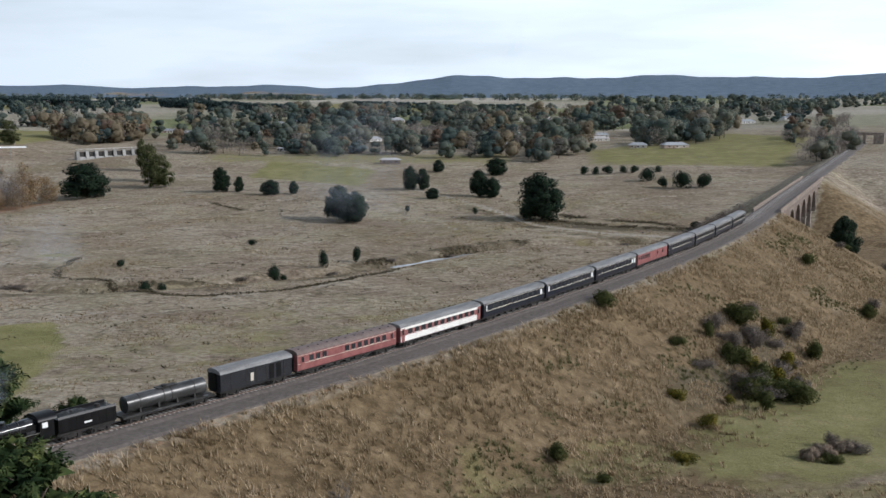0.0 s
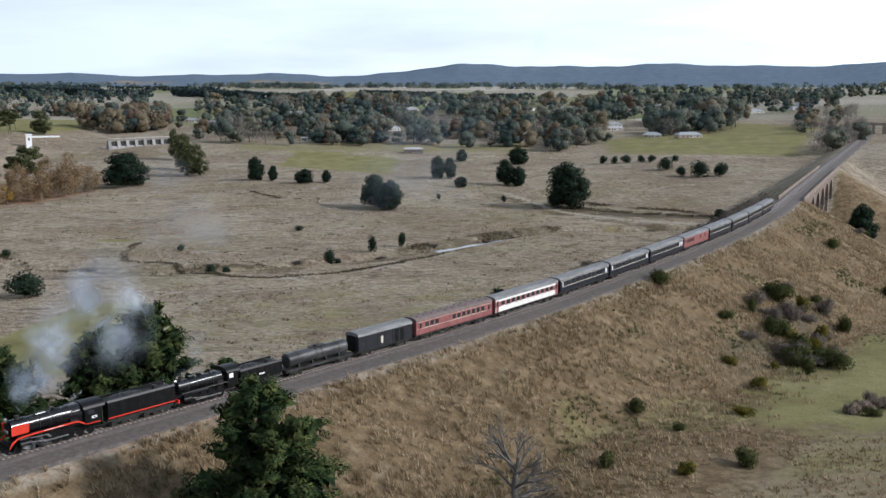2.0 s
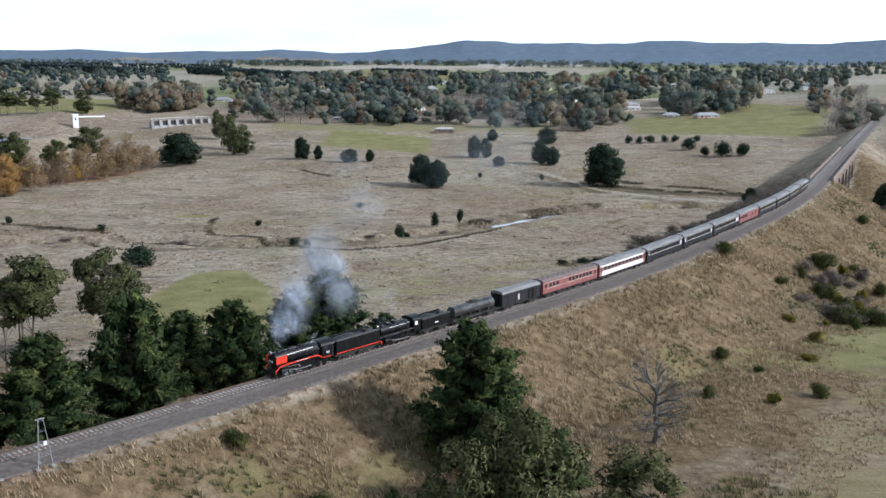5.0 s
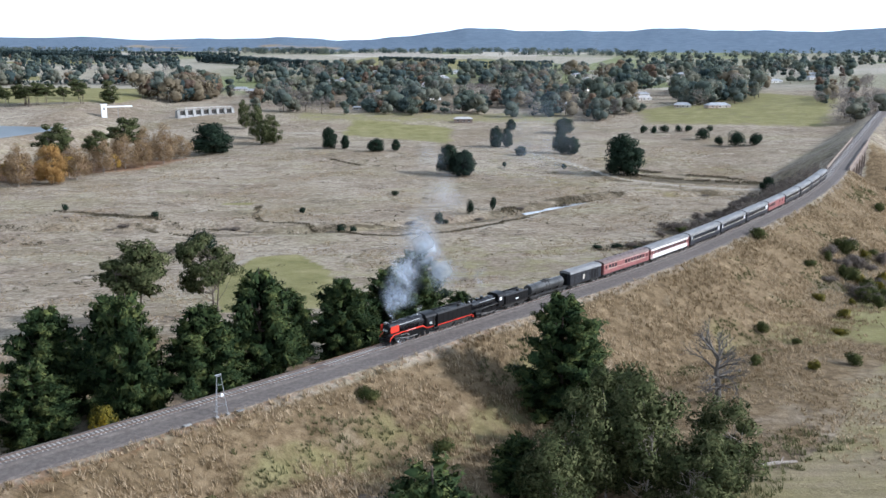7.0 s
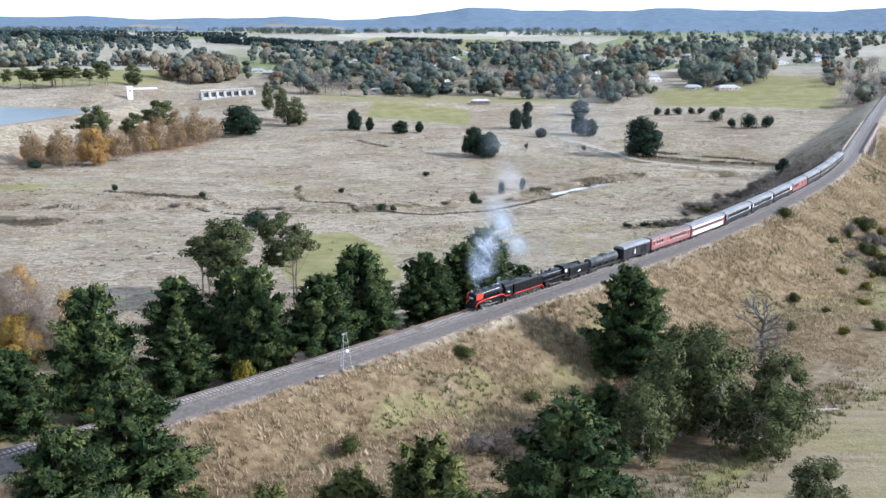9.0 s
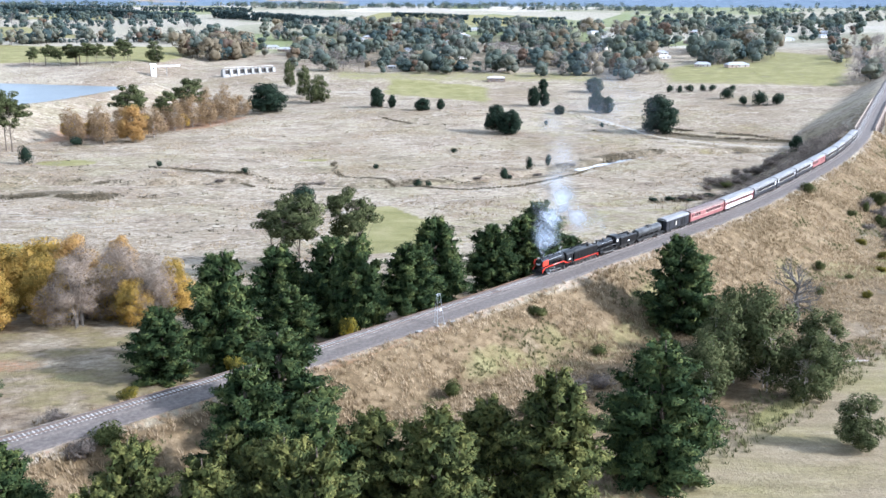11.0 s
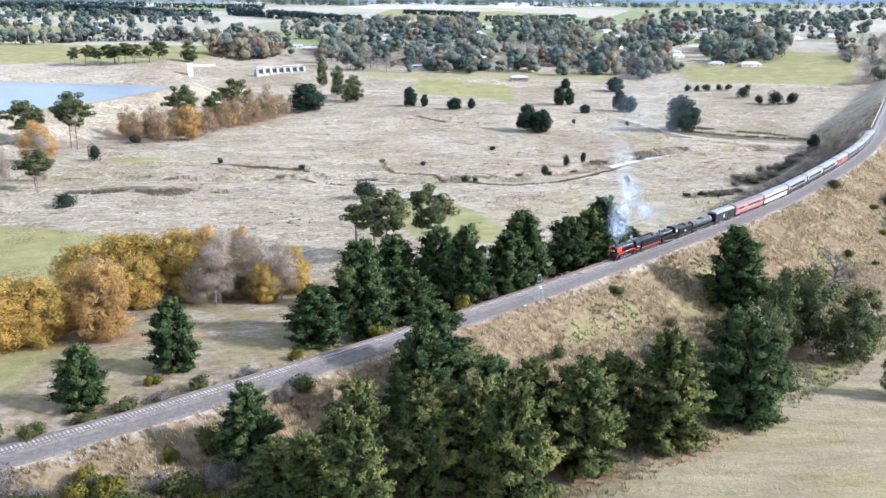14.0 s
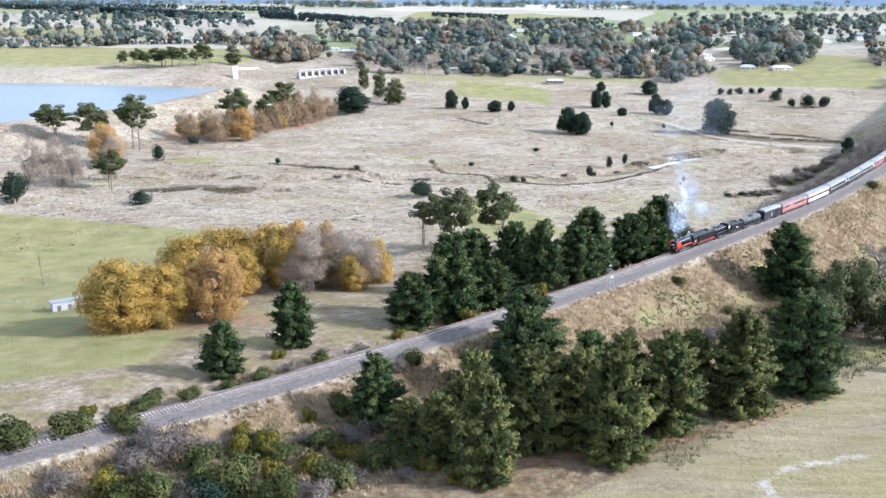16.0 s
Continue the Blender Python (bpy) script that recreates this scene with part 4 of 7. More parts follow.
def bare_kind(seed, height, width, bark, twigs=True, count=1400, spread_=1.0, thick=0.022, bole=0.24, haze=4):
    """A leafless tree: forking limbs and, if asked, a haze of fine twigs."""
    r = random.Random(seed)
    s_ = Shape()
    tips = []

    def fork(a, way, long_, rad, depth):
        b = a + way * long_
        s_.tube(a, b, rad, rad * 0.68, 6 if depth < 2 else 4, False)
        if depth > haze:
            tips.append(tuple(b))
        if depth > (4 if twigs else 5):
            return
        for _ in range(4 if depth == 0 and haze < 4 else 3 if depth in (1, 2) else 2):
            n_ = (way + Vector((r.uniform(-1, 1), r.uniform(-1, 1), r.uniform(-0.25, 0.6))) * 0.75 * spread_).normalized()
            fork(b, n_, long_ * r.uniform(0.62, 0.85), rad * 0.62, depth + 1)
    fork(Vector((0, 0, 0)), Vector((0, 0, 1)), height * bole, thick * height, 0)
    top = max(t[2] for t in tips)
    wide = max(math.hypot(t[0], t[1]) for t in tips)
    fit = Vector((width / 2 / wide, width / 2 / wide, height / top))
    s_.v = [(x * (1 + (fit.x - 1) * min(z / top * 2, 1)), y * (1 + (fit.x - 1) * min(z / top * 2, 1)), z * fit.z) for x, y, z in s_.v]
    trunk = s_.mesh("trunk", bark)
    if not twigs:
        return trunk, None
    pts_ = [(x * fit.x, y * fit.x, z * fit.z) for x, y, z in tips]
    v, f, n = leaf_cloud(pts_, [width * 0.12] * len(pts_), count, height * 0.034, seed, 0.055, 0.7, 0.4, 1.0)
    return trunk, crown_mesh("twig_haze", v, f, n, M_TWIGHAZE)


def shrub_kind(seed, height, width, mat, count=700, leaf=0.28, blobs=9, narrow=0.42):
    r = random.Random(seed)
    centres, radii = [], []
    for _ in range(blobs):
        t_, q = r.uniform(0, 6.28), r.uniform(0, 0.36) * width
        centres.append((math.cos(t_) * q, math.sin(t_) * q, height * r.uniform(0.25, 0.72)))
        radii.append(min(height * 0.34, width * 0.3) * r.uniform(0.7, 1.2))
    v, f, n = leaf_cloud(centres, radii, count, leaf, seed, narrow, 0.5, 0.25, 0.9)
    line = [(0, 0, 0), (0.05, 0, height * 0.25), (0, 0.05, height * 0.5)]
    return limbs(line, 0.05 * min(height, 3), centres, seed, 0.02).mesh("stems", M_BARK), crown_mesh("leaves", v, f, n, mat)


KINDS = {}


def kind(key, maker, height, width):
    """Remembers a grown pair of meshes and the size that they were grown to."""
    KINDS[key] = (*maker, height, width)


for q in range(4):
    kind(("pine", q), pine_kind(40 + q, 20, 15, 19000), 20, 15)
    kind(("nearpine", q), pine_kind(45 + q, 20, 15, 27000), 20, 15)
    kind(("palepine", q), pine_kind(145 + q, 20, 15, 25000, M_PINEPALE, 1.6), 20, 15)
for q in range(2):
    kind(("thinpine", q), round_kind(60 + q, 22, 18, 0.38, 8500, 0.34, M_EUC, M_BARK, 46, 0.5, 0.8, 2, 0.36, 300), 22, 18)
    kind(("gum", q), round_kind(64 + q, 20, 14, 0.04, 8500, 0.38, M_EUC, M_PALEBARK, 46, 0.95, 1.0, 3, 0.3), 20, 14)
    kind(("dark", q), round_kind(70 + q, 20, 20, 0.04, 12000, 0.40, M_CYPRESS, M_BARK, 100, 0.85, 0.85), 20, 20)
    kind(("yellow", q), round_kind(74 + q, 19, 20, 0.0, 30000, 0.20, M_YELLOW, M_BARK, 130, 0.85, 0.72), 19, 20)
    kind(("orange", q), round_kind(78 + q, 18, 18, 0.06, 22000, 0.20, M_ORANGE, M_BARK, 90, 0.85, 0.7, 1, 0.45, 300), 18, 18)
    kind(("russet", q), round_kind(82 + q, 18, 18, 0.10, 4600, 0.36, M_RUST, M_PALEBARK, 40, 0.9, 1.0, 1, 0.35, 0), 18, 18)
    kind(("bare", q), round_kind(86 + q, 16, 12, 0.06, 9000, 0.62, M_TWIGHAZE, M_DEADWOOD, 44, 0.95, 1.0, 4, 0.035, 0), 16, 12)
    kind(("golden", q), round_kind(108 + q, 12, 8, 0.2, 2600, 0.3, M_YELLOW, M_PALEBARK, 24, 0.9, 0.9, 1, 0.35, 0), 12, 8)
    kind(("bush", q), shrub_kind(90 + q, 5, 8, M_SHRUB, 2200, 0.3, 16), 5, 8)
    kind(("darkbush", q), shrub_kind(94 + q, 8, 9, M_CYPRESS, 2600, 0.34, 14), 8, 9)
    kind(("gorse", q), shrub_kind(98 + q, 3, 7, M_GORSE, 2300, 0.22, 18), 3, 7)
    kind(("twiggy", q), shrub_kind(102 + q, 5, 9, M_TWIG, 1700, 0.5, 16, 0.1), 5, 9)
kind(("bare_brush", 0), shrub_kind(131, 2, 6, M_TWIGHAZE, 2600, 0.6, 14, 0.06), 2, 6)
kind(("dead", 0), dead_kind(91, 13, 12), 13, 12)
kind(("dead", 1), bare_kind(97, 11, 2.5, M_DEADWOOD, False, spread_=0.4), 11, 2.5)
grown = [0]


def plant(key, x, y, height, width, name, label, category, group="", variant=None, sink=0.25):
    """One tree or shrub as a thing of its own, standing on the ground."""
    grown[0] += 1
    q = grown[0] % sum(1 for k in KINDS if k[0] == key) if variant is None else variant
    trunk, crown, h0, w0 = KINDS[(key, q)]
    m = pose(x, y, z_at(x, y) - sink, 0, 0, grown[0] * 97.0 % 360) @ Matrix.Diagonal((width / w0, width / w0, height / h0, 1))
    ob = thing(name, m, label, category, group)
    for me in (trunk, crown):
        if me:
            part(me.name, me, None, ob)
    return ob


def pine(x, y, h, w, label="dark green radiata pine with ragged sweeping limbs", v=None, key="pine"):
    return plant(key, x, y, h, w, "pine_tree", label, "tree", "pines along the railway", v)


def gum(x, y, h, w, label="olive-green gum tree with several pale trunks", v=None):
    return plant("gum", x, y, h, w, "gum_tree", label, "tree", "", v)


def dark_tree(x, y, h, w, label="broad dark evergreen tree standing in dry pasture", v=None):
    return plant("dark", x, y, h, w, "evergreen_tree", label, "tree", "evergreens in the pasture", v)


def autumn(key, x, y, h, w, label):
    return plant(key, x, y, h, w, "autumn_tree", label, "tree", "autumn trees")


def shrub(key, x, y, h, w, label, sink=0.15):
    return plant(key, x, y, h, w, "shrub", label, "shrub", "", None, sink)


WIDER = 1.14
# pines on the far side of the line
for x, y, h, w in ((-185, -2, 13, 10), (-174, 21, 16.5, 10.3), (-147, 42, 15, 13.5), (-149.5, 46, 13, 9)):
    pine(x, y, h, w, "lone dark pine standing just beyond the railway")
for x, y, h, w in ((-137, 52, 25, 15.5), (-131.5, 84, 21, 14.5), (-118.8, 83, 23, 14.5), (-112.2, 70, 23, 12), (-100.7, 75, 17.6, 13), (-95.7, 98, 25.5, 15), (-81, 112, 18.8, 13),
                   (-72.5, 128.5, 20, 14), (-66.4, 135, 23.2, 15.5), (-95.6, 130, 17.3, 13), (-56, 146, 10, 9), (-126, 64, 15, 11)):
    pine(x, y, h, w * 1.14)
for x, y, h, w in ((-121.4, 163, 28, 20), (-138, 156, 26, 24), (-147, 178, 22, 18)):
    plant("thinpine", x, y, h, w, "tall_tree", "tall thin-crowned grey-green tree with bare limbs", "tree")
# pines on the near side, down the bank and along the field's edge
for x, y, h, w in ((-122.5, -2.7, 20, 15), (-38.8, 86, 23, 19), (-61.5, 2, 22.5, 18.5), (-151.3, -19, 14.6, 11.5), (-120.5, 15, 20, 18.5), (-30.6, 66.5, 13.5, 14), (-49, 50, 9, 9), (-110, -20, 20, 14)):
    pine(x, y, h, w, "dark green pine at the foot of the bank beside the field", None, "nearpine")
for x, y, h, w in ((-79, -11.5, 22.5, 16), (-95, -20.5, 20.5, 15), (-132.6, -24, 17.5, 12), (-122, -31, 18, 13), (-135, -31, 14.5, 11), (-144, -33, 11, 10), (-113, -27, 19, 13), (-108, -37, 22, 14), (-131, -46, 20, 12),
                   (-103, -17, 19, 13), (-88, -8, 17, 12), (-122, -18, 16, 11), (-139, -38, 14, 10), (-117, -20, 16, 11)):
    pine(x, y, h, w, "olive-green pine with an uneven crown along the field", None, "palepine")
for x, y, h, w in ((-42, 41, 19.5, 11), (-32.5, 43, 21, 14), (-19.5, 48.5, 16, 13), (-26, 38, 14, 12), (-36, 50, 20, 13), (-46, 34, 15, 10), (-26, 14, 10.5, 9.5)):
    gum(x, y, h, w)
# valley trees
for x, y, h, w in ((52, 523, 26.4, 28.6), (-225, 620, 22.7, 35.5), (-107, 610, 9.5, 14.7), (-130.6, 633, 10.2, 8), (-142.5, 635, 16.3, 13.8), (-93.4, 616, 8.5, 7.8),
                   (-6.5, 594, 6.8, 10.2), (-13, 640, 14, 11), (-21, 636, 16, 12), (-3.4, 741, 9.7, 10.6), (39, 726, 13.2, 19), (22, 604, 16.6, 14), (30, 600, 13, 12), (111, 431, 11.5, 10),
                   (155, 378, 16.8, 14)):
    dark_tree(x, y, h, w)
for x, y, h, w in ((-56, 530, 19, 19), (-47, 521, 17, 17)):
    dark_tree(x, y, h, w, "clump of dark evergreens with bare trunks in the pasture")
for x, y, h, w in ((-190, 672, 24, 17), (-208, 702, 27.5, 14), (-196, 668, 21, 14), (-226, 748, 25, 12), (-374, 859, 23, 20)):
    gum(x, y, h, w, "dense grey-green gum tree in the open valley")
for x, y, h, w in ((-431, 819, 23, 30), (-412, 884, 20, 26), (-445, 830, 20, 24), (-300, 524, 33, 29), (-281, 543, 28, 20), (-400, 444, 25, 32), (-374, 442, 33, 28), (-320, 314, 21, 21), (-275, 584, 33, 30), (-346, 444, 37, 29)):
    plant("thinpine", x, y, h, w, "tall_tree", "tall spreading grey-green gum with an open crown", "tree")
for x, y, h, w in ((102, 715, 7.4, 5.7), (110, 714, 6.5, 5), (119, 717, 6.6, 8), (130.5, 717, 5.7, 5.7), (138, 714, 6, 6.5), (139, 673, 9.7, 11), (142, 640, 7.6, 7.3), (153, 633, 11.6, 13), (168, 634, 10, 11.5), (155, 713, 5, 5.7),
                   (-155, 294, 9.3, 13), (-320, 401, 10.5, 7.6), (-353, 276, 17, 15), (-291, 275, 6.7, 11.6), (-316, 466, 5.8, 9.6)):
    plant("darkbush", x, y, h, w, "rounded_bush", "rounded dark green bush in the paddock", "bush")
for k in range(8):
    plant("thinpine", -474 + 11 * k, 806 + 4.5 * k + 4 * math.sin(k * 2.1), 19 + 3 * math.sin(k * 1.7), 17, "tall_tree", "tall flat-topped gum in a row beyond the lake", "tree", "gums beyond the lake")
# autumn trees
for x, y, h, w in ((-222, 42, 19.5, 25), (-213, 46, 18, 20), (-226, 52, 16, 17), (-211, 110, 19.5, 30), (-196, 111, 19.5, 24), (-222, 104, 18, 21), (-202, 88, 15, 18), (-189, 96, 17, 17), (-215, 82, 15, 18), (-176, 100, 14.5, 15), (-161, 103, 15, 12), (-168, 92, 12, 12)):
    autumn("yellow", x, y, h, w, "round golden-yellow autumn tree with a full crown")
for x, y, h, w in ((-199, 50, 21, 19), (-188, 108, 20, 17), (-206, 54, 16, 14), (-346, 386, 25, 28), (-285, 480, 25, 22), (-180, 120, 18, 14)):
    autumn("orange", x, y, h, w, "large orange-brown autumn tree")
for x, y, h, w in ((-265, 551, 19, 20), (-249, 590, 21, 18), (-204, 62, 16, 12), (-277, 498, 16, 16), (-300, 470, 15, 15), (-258, 570, 18, 15), (-240, 600, 14, 14), (-290, 520, 15, 14), (-272, 530, 18, 15), (-283, 545, 19, 15), (-296, 500, 17, 15),
                   (-310, 492, 18, 16), (-322, 482, 16, 14), (-330, 500, 17, 14), (-262, 590, 20, 15), (-276, 575, 18, 15), (-305, 530, 16, 14), (-246, 572, 15, 13), (-318, 515, 15, 13), (-254, 556, 14, 12)):
    autumn("russet", x, y, h * 1.2, w * 1.2, "russet and half-bare autumn tree")
for x, y, h, w in ((-179.6, 96, 19.5, 17), (-170, 97, 19.5, 18), (-182, 88, 18, 16), (-164, 95, 17, 14), (-176, 110, 18, 16), (-350, 321, 28, 17), (-327, 338, 26, 18), (-362, 318, 26, 17), (-345, 330, 22, 14), (-306, 560, 20, 16)):
    plant("bare", x, y, h, w, "bare_tree", "leafless pale grey winter tree", "tree", "bare trees")
for x, y, h, w in ((-318, 495, 13, 8), (-326, 490, 12, 8), (-312, 502, 13, 8), (-333, 496, 11, 7), (-306, 488, 12, 8), (-287, 512, 14, 12), (-268, 540, 12, 9)):
    autumn("golden", x, y, h, w, "slender young tree with thin yellow leaves")
plant("dead", -7.9, 94, 15.5, 13.5, "dead_tree", "dead grey tree with a stout trunk and tangled bare limbs", "tree", "", 0)
plant("dead", -276, 121, 12, 3, "dead_tree", "thin dead tree in the green paddock", "tree", "", 1)
# shrubs
shrub("bush", 33.7, 204.4, 3.6, 6.4, "low dark green bush at the edge of the ballast")
for x, y, h, w in ((-60, 66, 2.6, 4.5), (18, 147, 3, 4), (8, 121, 2.5, 4), (-159, -15, 5, 6), (-92, 38, 3.5, 5), (-73, 73, 2.4, 5)):
    shrub("bush", x, y, h, w, "yellow-green shrub on the grassy railway bank")


# ---------------------------------------------------------------- the train
def wheelset(parent, x, r, gauge=0.8, spokes=False, name="wheel", mat=None):
    """A pair of wheels on an axle, each a part."""
    for side in (-1, 1):
        y = gauge * side
        w = Shape()
        w.lathe((x, y - 0.07, r), (0, 1, 0), [(0, r * 0.8), (0, r), (0.1, r), (0.14, r + 0.03), (0.14, r * 0.8)], 18)
        w.tube((x, y - 0.1, r), (x, y + 0.1, r), r * 0.22, None, 10)
        if spokes:
            for i in range(10):
                t = math.pi * 2 * i / 10
                w.tube((x, y, r), (x + math.cos(t) * r * 0.85, y, r + math.sin(t) * r * 0.85), 0.045, 0.035, 4)
        else:
            w.lathe((x, y - 0.03, r), (0, 1, 0), [(0, r * 0.85), (0.06, r * 0.85)], 14)
        w.put(name, mat or M_DARKSTEEL, parent)


def bogie(parent, x, base=2.4, r=0.46):
    """A four-wheel truck with side frames, springs and wheels."""
    b = Shape()
    for y in (-1.02, 1.02):
        b.plate([(x - base / 2 - 0.4, r - 0.08), (x - base / 2 - 0.25, r + 0.16), (x - 0.7, r + 0.2), (x - 0.45, r - 0.12), (x + 0.45, r - 0.12), (x + 0.7, r + 0.2),
                 (x + base / 2 + 0.25, r + 0.16), (x + base / 2 + 0.4, r - 0.08), (x + base / 2 + 0.4, r + 0.3), (x - base / 2 - 0.4, r + 0.3)], y - 0.06, y + 0.06)
        for k in (-1, 1):
            b.box(x + k * base / 2 - 0.16, x + k * base / 2 + 0.16, y - 0.13, y + 0.13, r - 0.15, r + 0.17)
        b.tube((x - 0.2, y, r - 0.05), (x - 0.2, y, r + 0.28), 0.1)
        b.tube((x + 0.2, y, r - 0.05), (x + 0.2, y, r + 0.28), 0.1)
    b.box(x - 0.3, x + 0.3, -1.1, 1.1, r + 0.1, r + 0.4)
    g = b.put("bogie", M_DARKSTEEL, parent, "sooty cast-steel bogie")
    for k in (-1, 1):
        wheelset(g, x + k * base / 2, r)


def vehicle(name, s_front, length, label, category, group=""):
    s_mid = s_front + length / 2
    m = Matrix.Translation(on_track(s_mid, CL, 0.0)) @ Matrix.Rotation(heading(s_mid) + math.pi, 4, "Z") @ Matrix.Diagonal((1, 1.06, 1.09, 1))
    return thing(name, m, label, category, group)


def roof_profile(half, eave, top, n=9):
    return [(half * math.cos(math.pi * i / (n - 1)), eave + (top - eave) * math.sin(math.pi * i / (n - 1)) ** 0.8) for i in range(n)]


def carriage(s_front, length, body_mat, roof_mat, label, bays, band=None, lower=None, lining=True, ends=True, doors=(), roof_vents=0, clerestory=False, patches=(), truss=False):
    c = vehicle("railway_carriage", s_front, length, label, "carriage", "carriages of the train")
    h = length / 2 - 0.45
    half, floor, eave, top = 1.45, 1.05, 3.35, 3.95
    body = Shape().prism([(-half + 0.08, floor), (half - 0.08, floor), (half, floor + 0.12), (half, eave), (-half, eave), (-half, floor + 0.12)], -h, h).put("body", body_mat, c)
    Shape().prism(roof_profile(half + 0.06, eave, top), -h - 0.05, h + 0.05).put("roof", roof_mat, c, "ribbed pale weathered roof", True)
    roof = c.children[-1]
    if clerestory:
        Shape().prism([(-0.75, 3.8), (0.75, 3.8), (0.75, 4.08), (0.45, 4.2), (-0.45, 4.2), (-0.75, 4.08)], -h + 0.8, h - 0.8).put("clerestory", roof_mat, roof)
    for i in range(roof_vents):
        x = -h + (i + 0.5) * 2 * h / roof_vents
        for y in (-0.62, 0.62):
            Shape().box(x - 0.12, x + 0.12, y - 0.1, y + 0.1, 3.84, 3.98, 0.03).put("roof_vent", M_DARKSTEEL, roof)
    if lower:
        for y in (-1, 1):
            Shape().box(-h + 0.9, h - 0.05, y * half - 0.012, y * half + 0.012, floor + 0.08, floor + 0.98).put("lower_panel", lower, body)
            Shape().box(-h + 0.9, h - 0.05, y * half - 0.012, y * half + 0.012, eave - 0.42, eave - 0.02).put("upper_panel", lower, body)
    for y in (-1, 1):
        for x0, x1, n in bays:
            w = (x1 - x0) / n
            for i in range(n):
                a = x0 + w * (i + 0.5)
                p = Shape().box(a - w * 0.32, a + w * 0.32, y * half - 0.02, y * half + 0.02, floor + 1.12, floor + 1.92)
                win = p.put("window", M_GLASS, body)
                fr = Shape().box(a - w * 0.36, a + w * 0.36, y * half - 0.03, y * half + 0.03, floor + 1.06, floor + 1.12)
                fr.put("window_sill", lower or (M_GOLD if lining else M_DARKSTEEL), win)
        if lining:
            for z in (floor + 0.95, eave - 0.2):
                Shape().box(-h + 0.1, h - 0.1, y * half - 0.012, y * half + 0.012, z, z + 0.06).put("lining", M_GOLD, body)
        for x in doors:
            d = Shape().box(x - 0.42, x + 0.42, y * half - 0.02, y * half + 0.03, floor + 0.1, floor + 2.1).put("door", body_mat, body)
            Shape().box(x - 0.25, x + 0.25, y * half - 0.02, y * half + 0.045, floor + 1.15, floor + 1.9).put("window", M_GLASS, d)
        for x in patches:
            Shape().box(x - 0.36, x + 0.36, y * half - 0.02, y * half + 0.02, floor + 1.05, floor + 1.95).put("sign_panel", M_WHITE, body, "white door panel")
        if truss:
            t = Shape()
            t.tube((-h * 0.55, y * 1.2, 1.0), (-h * 0.2, y * 1.2, 0.42), 0.05)
            t.tube((-h * 0.2, y * 1.2, 0.42), (h * 0.2, y * 1.2, 0.42), 0.05)
            t.tube((h * 0.2, y * 1.2, 0.42), (h * 0.55, y * 1.2, 1.0), 0.05)
            t.put("truss_rod", M_DARKSTEEL, c)
    Shape().box(-h, h, -1.2, 1.2, 0.82, 1.045).put("underframe", M_DARKSTEEL, c)
    for k in range(5):
        x = -h * 0.4 + k * h * 0.2
        Shape().box(x - 0.5, x + 0.4, -1.15, -0.5, 0.4, 0.82, 0.05).put("battery_box", M_DARKSTEEL, c)
        Shape().box(x - 0.4, x + 0.5, 0.5, 1.15, 0.45, 0.82, 0.05).put("air_tank", M_DARKSTEEL, c)
    for e in (-1, 1):
        g = Shape().box(*sorted((e * (h + 0.01), e * (h + 0.42))), -0.55, 0.55, 0.95, 3.3, 0.06)
        g.put("gangway", M_BLACK, c, "black concertina gangway")
        Shape().tube((e * h, 0, 0.85), (e * (length / 2), 0, 0.85), 0.09).put("coupler", M_DARKSTEEL, c)
        bogie(c, e * (h - 3.0))
    return c


def boiler_fittings(parent, items):
    for name, x, z, r, h, mat in items:
        Shape().lathe((x, 0, z), (0, 0, 1), [(0, r * 1.25), (0.08, r), (h * 0.8, r), (h * 0.86, r * 1.12), (h, r * 1.05)], 14).put(name, mat, parent, "", True)


